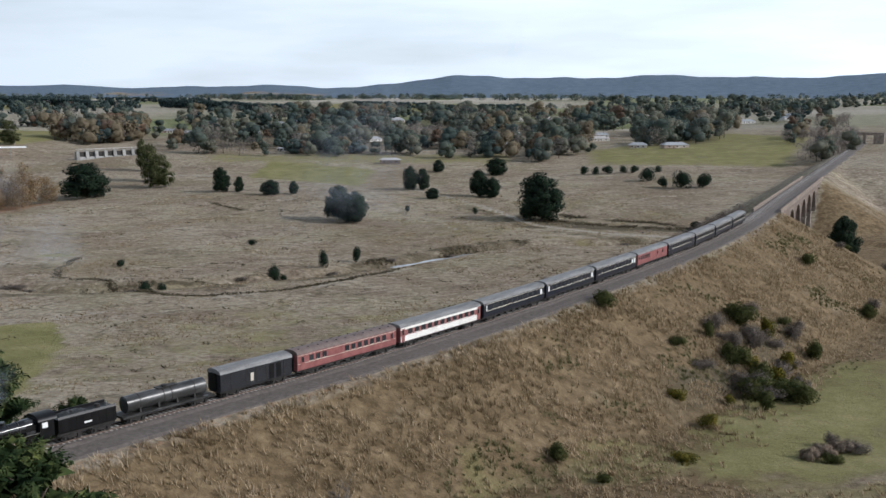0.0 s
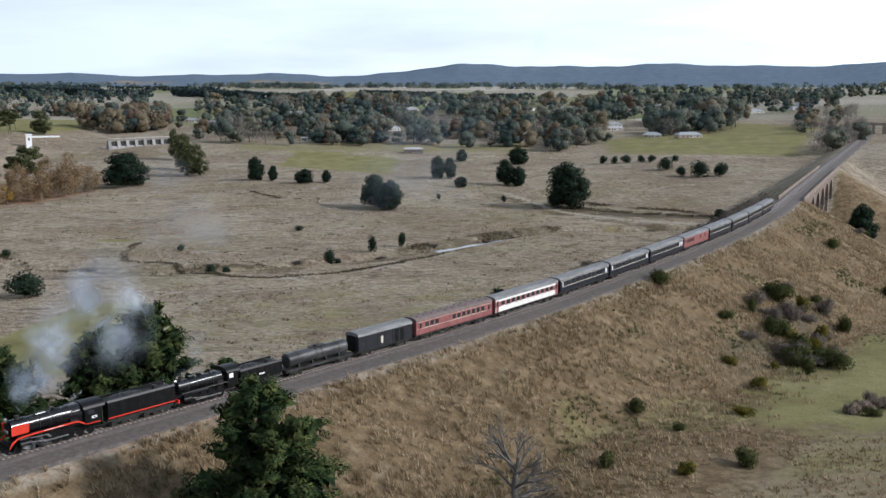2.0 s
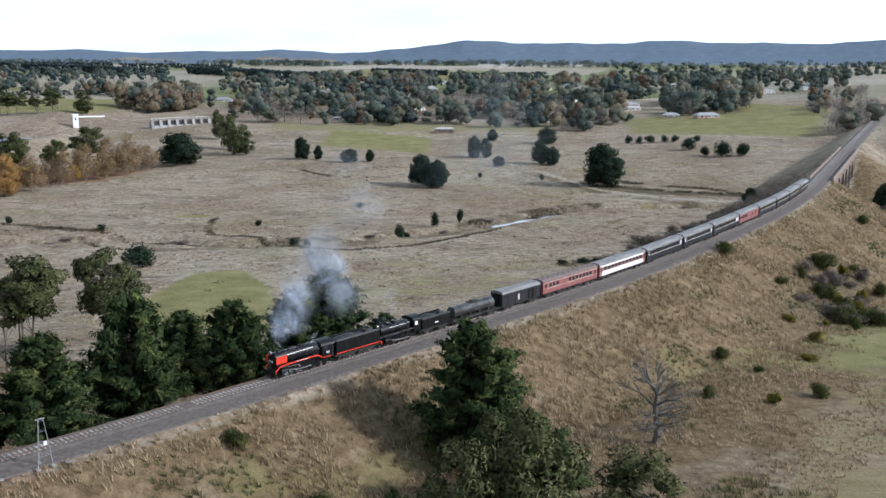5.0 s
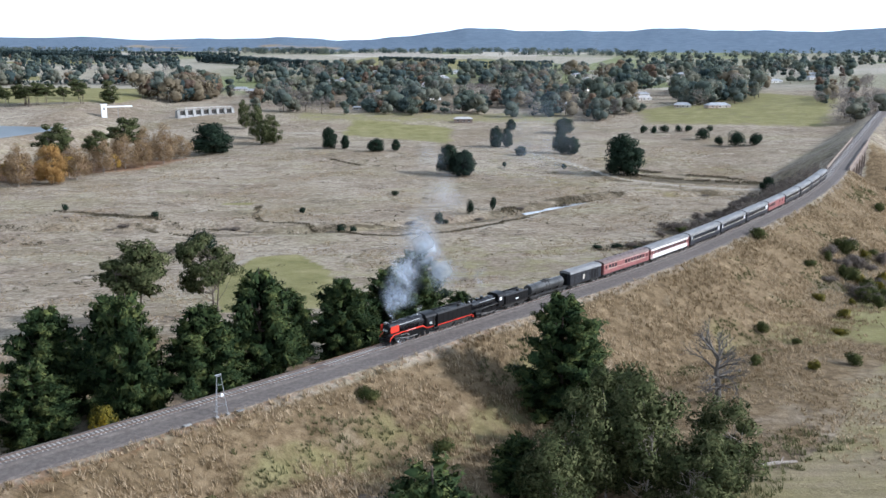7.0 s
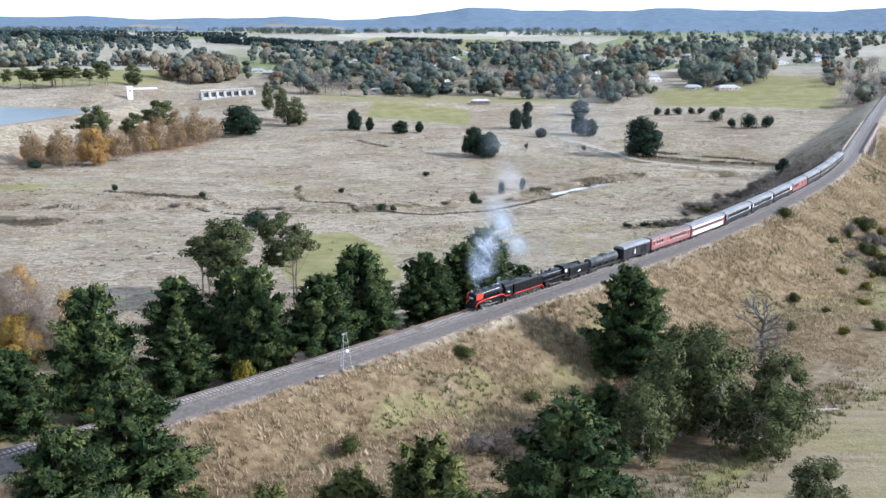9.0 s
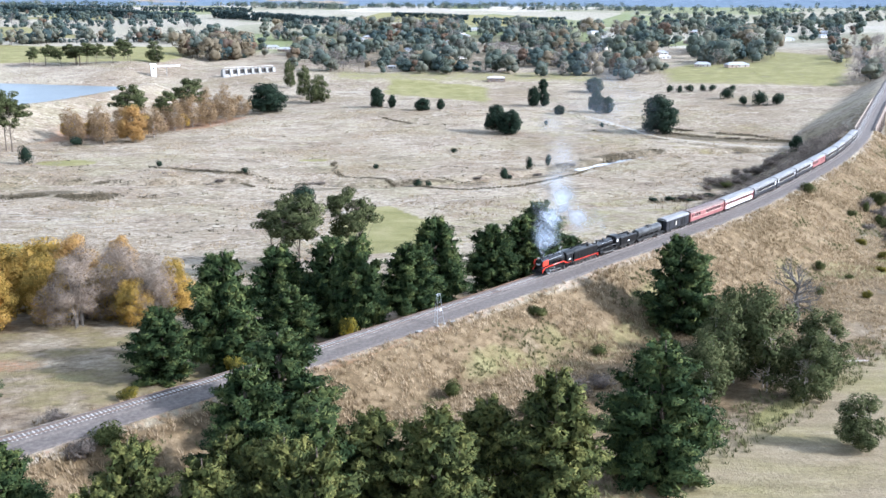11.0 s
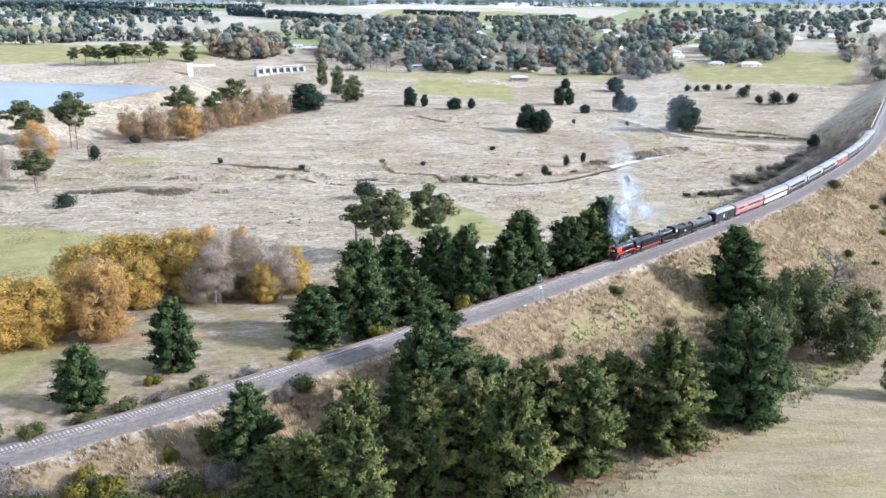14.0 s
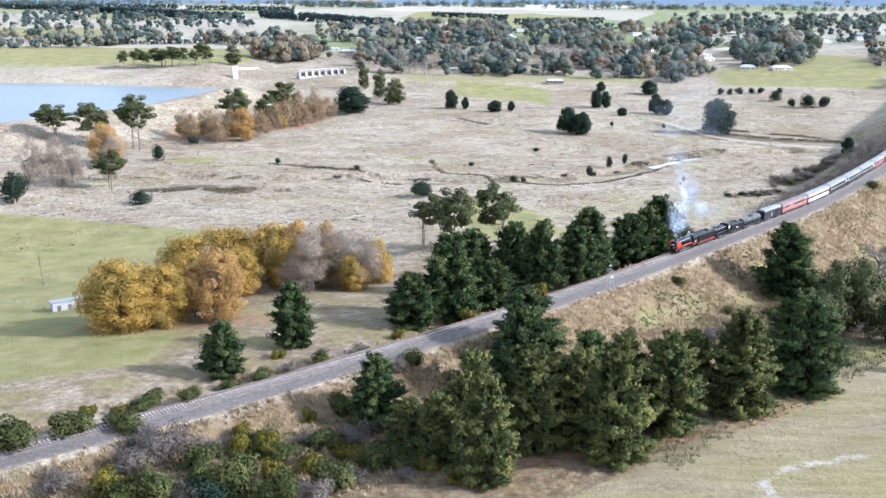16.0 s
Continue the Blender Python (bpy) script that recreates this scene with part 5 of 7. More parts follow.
def locomotive(s_front):
    """Big black express engine with red valances and deflectors, and its tender."""
    m = vehicle("steam_locomotive", s_front, 13.4, "black express steam locomotive with red valances and deflectors", "locomotive")
    F = 6.5                                                           # buffer beam
    boiler = Shape().lathe((F - 0.75, 0, 2.85), (-1, 0, 0), [(-0.12, 0.05), (-0.1, 0.6), (0, 0.86), (0.02, 0.98), (2.2, 0.98), (2.22, 0.92), (5.2, 0.98), (7.9, 1.06), (9.0, 1.06)], 28).put("boiler", M_BOILER, m, "glossy black boiler with cleading bands", True)
    for k in (2.2, 3.6, 5.0, 6.4, 7.7):
        rr = 0.95 + 0.11 * max(0, k - 2.2) / 5.7
        Shape().lathe((F - 0.75 - k, 0, 2.85), (-1, 0, 0), [(0, rr + 0.02), (0.07, rr + 0.02)], 28).put("boiler_band", M_DARKSTEEL, boiler)
    Shape().prism([(-0.98, 1.5), (0.98, 1.5), (1.08, 2.85), (0.9, 3.5), (0.45, 3.9), (-0.45, 3.9), (-0.9, 3.5), (-1.08, 2.85)], F - 10.2, F - 8.3).put("firebox", M_BOILER, m)
    boiler_fittings(boiler, (("chimney", F - 1.9, 3.75, 0.30, 0.42, M_DARKSTEEL),))
    Shape().lathe((F - 4.0, 0, 3.72), (-1, 0, 0), [(0, 0.05), (0.15, 0.3), (1.5, 0.3), (1.65, 0.05)], 14).put("dome_cover", M_BOILER, boiler, "", True)
    Shape().lathe((F - 6.6, 0, 3.8), (0, 0, 1), [(0, 0.34), (0.15, 0.33), (0.25, 0.2), (0.28, 0.02)], 14).put("sand_dome", M_BOILER, boiler, "", True)
    Shape().tube((F - 8.8, 0.25, 3.85), (F - 8.8, 0.25, 4.2), 0.08).put("safety_valve", M_STEEL, boiler)
    Shape().tube((F - 3.0, -1.0, 3.3), (F - 8.4, -1.08, 3.45), 0.04).put("handrail", M_STEEL, boiler)
    Shape().tube((F - 3.0, 1.0, 3.3), (F - 8.4, 1.08, 3.45), 0.04).put("handrail", M_STEEL, boiler)
    Shape().box(F - 0.6, F - 0.25, -0.2, 0.2, 3.75, 4.1, 0.05).put("headlight", M_STEEL, boiler, "round electric headlight")
    sb = Shape().lathe((F - 0.62, 0, 2.85), (1, 0, 0), [(0, 0.74), (0.06, 0.7), (0.12, 0.4), (0.16, 0.05)], 20).put("smokebox_door", M_BLACK, m, "", True)
    Shape().box(F - 0.5, F - 0.42, -0.45, 0.45, 2.45, 2.75).put("name_board", M_WHITE, sb, "white headboard with dark bars")
    Shape().box(F - 0.415, F - 0.41, -0.38, 0.38, 2.62, 2.69).put("lettering_bar", M_BLACK, sb)
    Shape().box(F - 0.415, F - 0.41, -0.38, 0.38, 2.50, 2.57).put("lettering_bar", M_BLACK, sb)
    for y in (-1, 1):
        Shape().plate([(F - 0.55, 2.28), (F - 2.75, 2.28), (F - 2.75, 3.32), (F - 2.6, 3.42), (F - 0.8, 3.42), (F - 0.55, 3.2)], y * 1.28 - 0.025, y * 1.28 + 0.025).put("smoke_deflector", M_RED, m, "bright red smoke deflector")
        top_ = [(F - 0.15, 0.95), (F - 0.45, 1.55), (F - 1.3, 1.98), (F - 3.2, 2.1), (F - 8.6, 2.16), (F - 9.3, 2.08), (F - 9.9, 1.72), (F - 10.4, 1.55), (F - 12.2, 1.55)]
        low_ = [(x - 0.05 if i < 2 else x, z - (0.2 if i > 1 else 0.28 if i else 0.1)) for i, (x, z) in enumerate(top_)]
        Shape().plate(top_ + low_[::-1], y * 1.38 - 0.02, y * 1.38 + 0.02).put("valance", M_RED, m, "curved red running-board valance")
        Shape().box(F - 9.2, F - 1.2, min(y * 0.9, y * 1.36), max(y * 0.9, y * 1.36), 2.02, 2.09).put("running_board", M_BLACK, m)
        Shape().box(F - 7.2, F - 4.6, y * 1.40 - 0.01, y * 1.40 + 0.01, 2.0, 2.06).put("lining", M_WHITE, m)
        cy = Shape()
        cy.tube((F - 1.5, y * 1.12, 1.0), (F - 2.9, y * 1.12, 1.0), 0.42, None, 16)
        cy.tube((F - 1.5, y * 1.12, 1.55), (F - 2.9, y * 1.12, 1.55), 0.22, None, 12)
        cy.put("cylinder", M_BLACK, m, "", True)
        rods = Shape()
        rods.box(F - 7.9, F - 4.6, y * 1.16 - 0.04, y * 1.16 + 0.04, 0.62, 0.76)
        rods.put("coupling_rod", M_STEEL, m, "bright steel coupling rod")
        Shape().plate([(F - 2.9, 0.98), (F - 2.9, 1.06), (F - 6.2, 0.74), (F - 6.2, 0.62)], y * 1.24 - 0.03, y * 1.24 + 0.03).put("connecting_rod", M_STEEL, m)
        Shape().plate([(F - 2.9, 1.5), (F - 2.9, 1.58), (F - 5.2, 1.5), (F - 5.6, 1.1), (F - 5.3, 1.05), (F - 4.9, 1.4)], y * 1.26 - 0.03, y * 1.26 + 0.03).put("valve_gear", M_STEEL, m)
    for x in (F - 4.6, F - 6.25, F - 7.9):
        wheelset(m, x, 0.92, 0.86, True, "driving_wheel", M_BLACK)
    for x in (F - 1.4, F - 3.2, F - 9.6, F - 11.0):
        wheelset(m, x, 0.46, 0.84, False, "carrying_wheel", M_BLACK)
    Shape().box(F - 12.6, F - 0.3, -0.62, 0.62, 0.75, 1.5).put("main_frame", M_BLACK, m)
    Shape().box(F - 0.3, F - 0.1, -1.35, 1.35, 0.75, 1.25).put("buffer_beam", M_BLACK, m)
    pil = Shape()
    for i in range(9):
        y = -1.1 + i * 0.275
        pil.tube((F - 0.1, y, 0.75), (F + 0.18 - abs(y) * 0.15, y * 0.85, 0.2), 0.05, None, 5)
    pil.put("pilot", M_BLACK, m)
    cab = Shape().prism([(-1.45, 1.5), (1.45, 1.5), (1.45, 3.25), (-1.45, 3.25)], F - 12.4, F - 10.1).put("cab", M_BLACK, m, "black cab with side windows")
    Shape().prism(roof_profile(1.5, 3.25, 3.98), F - 12.9, F - 9.9).put("cab_roof", M_BLACK, cab, "", True)
    for y in (-1, 1):
        Shape().box(F - 11.4, F - 10.6, y * 1.45 - 0.02, y * 1.45 + 0.02, 2.5, 3.1).put("cab_window", M_GLASS, cab)
        Shape().box(F - 11.7, F - 11.0, y * 1.45 - 0.025, y * 1.45 + 0.025, 2.0, 2.28).put("number_plate", M_WHITE, cab, "pale plate with dark bar")
        Shape().box(F - 11.62, F - 11.08, y * 1.45 - 0.03, y * 1.45 + 0.03, 2.09, 2.19).put("plate_bar", M_BLACK, cab)
        Shape().tube((F - 12.5, y * 1.42, 1.2), (F - 12.5, y * 1.42, 3.1), 0.03).put("grab_rail", M_STEEL, cab)


def coal_heap(x0, x1, half, z, seed):
    r = np.random.default_rng(seed)
    xs, ys = np.linspace(x0, x1, 16), np.linspace(-half, half, 8)
    v = [(x, y, z + 0.45 * (1 - (y / half) ** 2) * (1 - abs(2 * (x - x0) / (x1 - x0) - 1) ** 3) + r.uniform(-.08, .08)) for x in xs for y in ys]
    f = [(i * 8 + j, i * 8 + j + 1, i * 8 + j + 9, i * 8 + j + 8) for i in range(15) for j in range(7)]
    return mesh_of("coal", v, f, M_COAL)


def tender(s_front, length, tall, stripe, label):
    t = vehicle("tender", s_front, length, label, "tender")
    h = length / 2 - 0.3
    tank = Shape().prism([(-1.4, 1.2), (1.4, 1.2), (1.45, 1.3), (1.45, tall - 0.25), (1.32, tall), (1.2, tall), (1.2, tall - 0.3), (-1.2, tall - 0.3), (-1.2, tall), (-1.32, tall), (-1.45, tall - 0.25), (-1.45, 1.3)], -h, h).put("tank", M_BLACK, t, "black riveted tank")
    for k in range(8):
        x = -h + 0.4 + k * (2 * h - 0.8) / 7
        for y in (-1, 1):
            Shape().box(x - 0.02, x + 0.02, y * 1.45 - 0.015, y * 1.45 + 0.015, 1.35, tall - 0.3).put("rivet_strip", M_BOILER, tank)
    part("coal", coal_heap(-h * 0.2, h - 0.4, 1.15, tall - 0.32, 3), None, t, "heaped black coal")
    Shape().tube((-h * 0.55, 0, tall - 0.3), (-h * 0.55, 0, tall + 0.12), 0.34, None, 16).put("water_hatch", M_DARKSTEEL, t)
    Shape().tube((-h * 0.8, 0.5, tall - 0.3), (-h * 0.8, 0.5, tall + 0.25), 0.08).put("lamp", M_STEEL, t)
    for y in (-1, 1):
        if stripe:
            Shape().box(-h, h, y * 1.46 - 0.02, y * 1.46 + 0.02, 1.3, 1.44).put("stripe", M_RED, t, "red stripe along the tank's foot")
        else:
            Shape().box(-0.5, 0.5, y * 1.46 - 0.01, y * 1.46 + 0.01, 1.75, 1.95).put("lettering_bar", M_WHITE, t)
        Shape().tube((-h - 0.05, y * 1.3, 1.2), (-h - 0.05, y * 1.3, tall), 0.03).put("grab_rail", M_STEEL, t)
    Shape().box(-h, h, -1.1, 1.1, 0.8, 1.2).put("underframe", M_DARKSTEEL, t)
    if stripe:
        for x in (-h + 1.2, -h + 2.7, -h + 4.2, h - 4.2, h - 2.7, h - 1.2):
            wheelset(t, x, 0.46)
        fr = Shape()
        for y in (-1.05, 1.05):
            for a, b in ((-h + 0.6, -h + 4.8), (h - 4.8, h - 0.6)):
                fr.plate([(a, 0.5), (b, 0.5), (b - 0.2, 0.85), (a + 0.2, 0.85)], y - 0.06, y + 0.06)
        fr.put("side_frame", M_DARKSTEEL, t)
    else:
        bogie(t, -h + 1.9, 1.8, 0.44)
        bogie(t, h - 1.9, 1.8, 0.44)


def goods_locomotive(s_front):
    """Second, smaller black engine with a bright boiler."""
    m = vehicle("steam_locomotive", s_front, 10.6, "smaller plain black steam locomotive with a shiny boiler", "locomotive")
    F = 5.2
    boiler = Shape().lathe((F - 0.5, 0, 2.55), (-1, 0, 0), [(-0.1, 0.05), (-0.08, 0.5), (0, 0.72), (0.02, 0.84), (1.6, 0.84), (1.62, 0.78), (4.6, 0.82), (6.6, 0.92), (7.2, 0.92)], 26).put("boiler", M_BOILER, m, "glossy black boiler", True)
    for k, rr in ((1.6, 0.82), (3.0, 0.83), (4.4, 0.85), (5.6, 0.9)):
        Shape().lathe((F - 0.5 - k, 0, 2.55), (-1, 0, 0), [(0, rr + 0.02), (0.07, rr + 0.02)], 26).put("boiler_band", M_DARKSTEEL, boiler)
    boiler_fittings(boiler, (("chimney", F - 1.3, 3.3, 0.27, 0.6, M_DARKSTEEL), ("steam_dome", F - 4.4, 3.3, 0.34, 0.5, M_BOILER)))
    Shape().box(F - 3.4, F - 2.6, -0.35, 0.35, 3.3, 3.62, 0.08).put("sand_box", M_BOILER, boiler)
    Shape().tube((F - 0.2, 0, 3.35), (F - 0.55, 0, 3.35), 0.2, None, 14).put("headlight", M_STEEL, boiler)
    Shape().lathe((F - 0.42, 0, 2.55), (1, 0, 0), [(0, 0.6), (0.08, 0.5), (0.13, 0.05)], 18).put("smokebox_door", M_BLACK, m, "", True)
    for y in (-1, 1):
        Shape().box(F - 8.6, F - 0.6, min(y * 0.75, y * 1.38), max(y * 0.75, y * 1.38), 1.92, 1.99).put("running_board", M_BLACK, m)
        Shape().box(F - 8.4, F - 0.6, y * 1.385 - 0.01, y * 1.385 + 0.01, 1.91, 1.97).put("running_board_edge", M_STEEL, m)
        cy = Shape()
        cy.tube((F - 0.9, y * 1.12, 1.0), (F - 2.1, y * 1.12, 1.0), 0.4, None, 14)
        cy.box(F - 2.05, F - 0.95, min(y * 0.9, y * 1.35), max(y * 0.9, y * 1.35), 1.2, 1.65, 0.06)
        cy.put("cylinder", M_BLACK, m, "", True)
        Shape().box(F - 7.3, F - 2.9, y * 1.18 - 0.04, y * 1.18 + 0.04, 0.55, 0.68).put("coupling_rod", M_STEEL, m)
        Shape().plate([(F - 2.1, 0.97), (F - 2.1, 1.04), (F - 5.8, 0.66), (F - 5.8, 0.55)], y * 1.26 - 0.03, y * 1.26 + 0.03).put("connecting_rod", M_STEEL, m)
        Shape().tube((F - 2.4, y * 0.9, 2.95), (F - 7.6, y * 0.98, 3.05), 0.035).put("handrail", M_STEEL, boiler)
    for x in (F - 2.9, F - 4.35, F - 5.8, F - 7.25):
        wheelset(m, x, 0.7, 0.86, True, "driving_wheel", M_BLACK)
    wheelset(m, F - 0.6, 0.42, 0.84, False, "carrying_wheel", M_BLACK)
    Shape().box(F - 9.9, F - 0.2, -0.6, 0.6, 0.7, 1.35).put("main_frame", M_BLACK, m)
    Shape().box(F - 0.2, F, -1.3, 1.3, 0.75, 1.2).put("buffer_beam", M_RED, m, "red buffer beam")
    Shape().prism([(-0.85, 1.3), (0.85, 1.3), (0.9, 2.9), (0.5, 3.4), (-0.5, 3.4), (-0.9, 2.9)], F - 8.4, F - 6.9).put("firebox", M_BOILER, m)
    cab = Shape().prism([(-1.42, 1.3), (1.42, 1.3), (1.42, 3.2), (-1.42, 3.2)], F - 10.1, F - 8.3).put("cab", M_BLACK, m, "black cab with pale window frames")
    Shape().prism(roof_profile(1.5, 3.2, 3.85), F - 10.5, F - 8.1).put("cab_roof", M_BLACK, cab, "", True)
    for y in (-1, 1):
        Shape().box(F - 9.3, F - 8.6, y * 1.42 - 0.02, y * 1.42 + 0.02, 2.4, 3.0).put("cab_window", M_WHITE, cab, "pale window shutter")


def water_tanker(s_front, length):
    w = vehicle("tank_wagon", s_front, length, "grey cylindrical water tank wagon on a flat underframe", "wagon")
    h = length / 2 - 0.5
    tank = Shape().lathe((h - 0.9, 0, 2.2), (-1, 0, 0), [(-0.12, 0.05), (-0.08, 0.7), (0, 1.0), (0.05, 1.05), (2 * h - 1.85, 1.05), (2 * h - 1.8, 1.0), (2 * h - 1.72, 0.7), (2 * h - 1.68, 0.05)], 26).put("tank", M_TANK, w, "dull silver-grey tank barrel", True)
    for x in (-h * 0.6, -0.6, 0.6, h * 0.6):
        Shape().lathe((x + 0.06, 0, 2.2), (-1, 0, 0), [(0, 1.075), (0.12, 1.075)], 26).put("strap", M_DARKSTEEL, tank)
    Shape().tube((0, 0, 3.15), (0, 0, 3.5), 0.4, None, 16).put("hatch", M_DARKSTEEL, tank)
    Shape().box(-1.8, 1.2, -0.55, 0.55, 3.24, 3.32).put("walkway", M_DARKSTEEL, tank)
    for y in (-1, 1):
        Shape().box(-h, h, min(y * 0.9, y * 1.35), max(y * 0.9, y * 1.35), 0.85, 1.1).put("side_sill", M_TANK, w)
        Shape().tube((0.5, y * 1.1, 1.1), (0.5, y * 0.6, 3.2), 0.04).put("ladder", M_DARKSTEEL, w)
    Shape().box(-h, h, -0.9, 0.9, 0.8, 1.08).put("underframe", M_DARKSTEEL, w)
    cr = Shape()
    for x in (-h * 0.6, -h * 0.2, h * 0.2, h * 0.6):
        cr.prism([(-1.0, 1.08), (1.0, 1.08), (0.9, 1.7), (0.6, 1.32), (0, 1.16), (-0.6, 1.32), (-0.9, 1.7)], x - 0.12, x + 0.12)
    cr.put("cradle", M_DARKSTEEL, w)
    for e in (-1, 1):
        bogie(w, e * (h - 2.1), 1.8, 0.44)


def guard_van(s_front, length):
    c = vehicle("guard_van", s_front, length, "short dark grey louvred van with a silver roof", "van")
    h = length / 2 - 0.4
    body = Shape().box(-h, h, -1.42, 1.42, 1.0, 3.3).put("body", M_VAN, c)
    Shape().prism(roof_profile(1.5, 3.3, 3.95), -h - 0.08, h + 0.08).put("roof", M_ROOF, c, "silver weathered roof", True)
    for y in (-1, 1):
        for k in range(7):
            z = 1.2 + k * 0.3
            Shape().box(-h, h, y * 1.42 - 0.025, y * 1.42 + 0.025, z, z + 0.07).put("rib", M_VAN, body)
        for x in (-2.6, -3.9):
            Shape().box(x - 0.45, x + 0.45, y * 1.42 - 0.04, y * 1.42 + 0.04, 1.1, 3.1).put("door", M_BLACK, body, "dark open doorway")
        Shape().box(0.7, 1.2, y * 1.42 - 0.05, y * 1.42 + 0.05, 1.5, 2.6).put("notice_board", M_GOLD, body)
        for x in (-4.9, -1.6, 0.2, 2.0, 4.6):
            Shape().box(x - 0.05, x + 0.05, y * 1.42 - 0.05, y * 1.42 + 0.05, 1.0, 3.3).put("stanchion", M_DARKSTEEL, body)
    Shape().box(-h, h, -1.2, 1.2, 0.8, 1.0).put("underframe", M_DARKSTEEL, c)
    for e in (-1, 1):
        Shape().box(*sorted((e * h, e * (h + 0.35))), -0.6, 0.6, 1.0, 3.4, 0.05).put("gangway", M_BLACK, c)
        bogie(c, e * (h - 2.2), 1.9, 0.46)


M_TANK = material("grimy_tank_grey", [(0.03, 0.03, 0.029), (0.06, 0.059, 0.057), (0.11, 0.108, 0.104)], 0.8, 0.3, metal=0.35, stretch_by=(0.5, 2, 2))
HEAD = 170.0
locomotive(HEAD)
tender(HEAD + 13.2, 10.8, 3.55, True, "long black six-axle coal tender with a red stripe")
goods_locomotive(HEAD + 24.2)
tender(HEAD + 34.6, 8.4, 3.1, False, "black coal tender with pale lettering")
water_tanker(HEAD + 43.2, 15.0)
guard_van(HEAD + 58.4, 13.6)
at = HEAD + 72.2
carriage(at, 22.4, M_CARRED, M_ROOFRED, "dusty red wooden carriage with a dark vented roof", [(-8.6, 1.2, 7), (4.6, 8.6, 3)], roof_vents=11, doors=(-9.7, 9.7), truss=True)
at += 22.6
carriage(at, 23.4, M_CARRED, M_ROOF, "white and red carriage with a silver roof", [(-9.6, 9.6, 11)], lower=M_CREAM, lining=False, doors=(-10.6, 10.6))
at += 23.6
for n_, pat in ((23.0, (-9.8, 10.2)), (22.4, (10.0, -9.6)), (22.4, (-8.6, -9.9))):
    carriage(at, n_, M_NAVY, M_ROOF, "dark navy carriage with pale lining and a silver roof", [(-8.4, 8.4, 9)], patches=pat, doors=(10.6,))
    at += n_ + 0.2
carriage(at, 19.8, M_CARRED, M_ROOF, "bright red van carriage with dark doorways", [(2.0, 8.0, 5)], lining=False, doors=(-6.4, -3.0, 8.8), truss=False)
at += 20
for n_ in (21.0, 19.4, 20.4, 19.0):
    carriage(at, n_, M_NAVY, M_ROOF, "dark carriage with silver roof near the train's tail", [(-7.6, 7.6, 8)], lining=True, doors=(8.6,))
    at += n_ + 0.2


# ---------------------------------------------------------------- the viaduct
def viaduct():
    s0, s1 = VIADUCT
    count = 7
    pitch = (s1 - s0) / count
    m = Matrix.Translation(on_track((s0 + s1) / 2, 1.2, 0)) @ Matrix.Rotation(heading((s0 + s1) / 2), 4, "Z")
    v = thing("viaduct", m, "tall dark stone railway viaduct with round arches", "viaduct", kind="structure")
    half, top, foot = (s1 - s0) / 2, -1.0, -31.0
    pier = 1.5
    span = pitch / 2 - pier
    spring = top - 2.2 - span
    for k in range(count + 1):
        x = -half + k * pitch
        wide = pier + (2.5 if k in (0, count) else 0)
        q = Shape()
        q.prism([(-4.9, foot), (4.9, foot), (4.5, spring), (-4.5, spring)], x - wide, x + wide)
        p = q.put("pier", M_STONE, v, "tapering dark stone pier")
        Shape().box(x - wide - 0.25, x + wide + 0.25, -4.9, 4.9, spring - 0.5, spring + 0.02).put("pier_cap", M_STONE, p)
    for k in range(count):
        x = -half + (k + 0.5) * pitch
        arc = [(x + span * math.cos(math.pi * i / 16), spring + span * math.sin(math.pi * i / 16)) for i in range(17)]
        left, right = x - pitch / 2, x + pitch / 2
        w = Shape()
        for i in range(16):
            (xa, za), (xb, zb) = arc[i], arc[i + 1]
            for y in (-4.4, 4.4):
                w.add([(xa, y, za), (xb, y, zb), (xb, y, top), (xa, y, top)], [(0, 1, 2, 3)])
            w.add([(xa, -4.4, za), (xb, -4.4, zb), (xb, 4.4, zb), (xa, 4.4, za)], [(0, 1, 2, 3)])
        for a, b in ((left, x - span), (x + span, right)):
            w.box(a, b, -4.4, 4.4, spring, top)
        sp = w.put("arch", M_BRICK, v, "brick-lined stone arch")
        ring = Shape()
        for y in (-4.48, 4.48):
            for i in range(16):
                a0, a1 = math.pi * i / 16, math.pi * (i + 1) / 16
                pts = [(x + r_ * math.cos(a), spring + r_ * math.sin(a)) for r_, a in ((span, a0), (span + 0.7, a0), (span + 0.7, a1), (span, a1))]
                ring.plate(pts, y - 0.08, y + 0.08)
        ring.put("arch_ring", M_STONE, sp)
    Shape().box(-half - 3, half + 3, -5.0, 5.0, top, top + 0.35).put("deck", M_STONE, v)
    for y in (-4.75, 4.75):
        Shape().box(-half - 6, half + 6, y - 0.22, y + 0.22, top + 0.35, top + 1.55).put("parapet", M_STONE, v, "low stone parapet")
        Shape().box(-half - 6, half + 6, y - 0.3, y + 0.3, top + 1.55, top + 1.7).put("coping", M_GRAVEL, v, "pale stone coping")


viaduct()


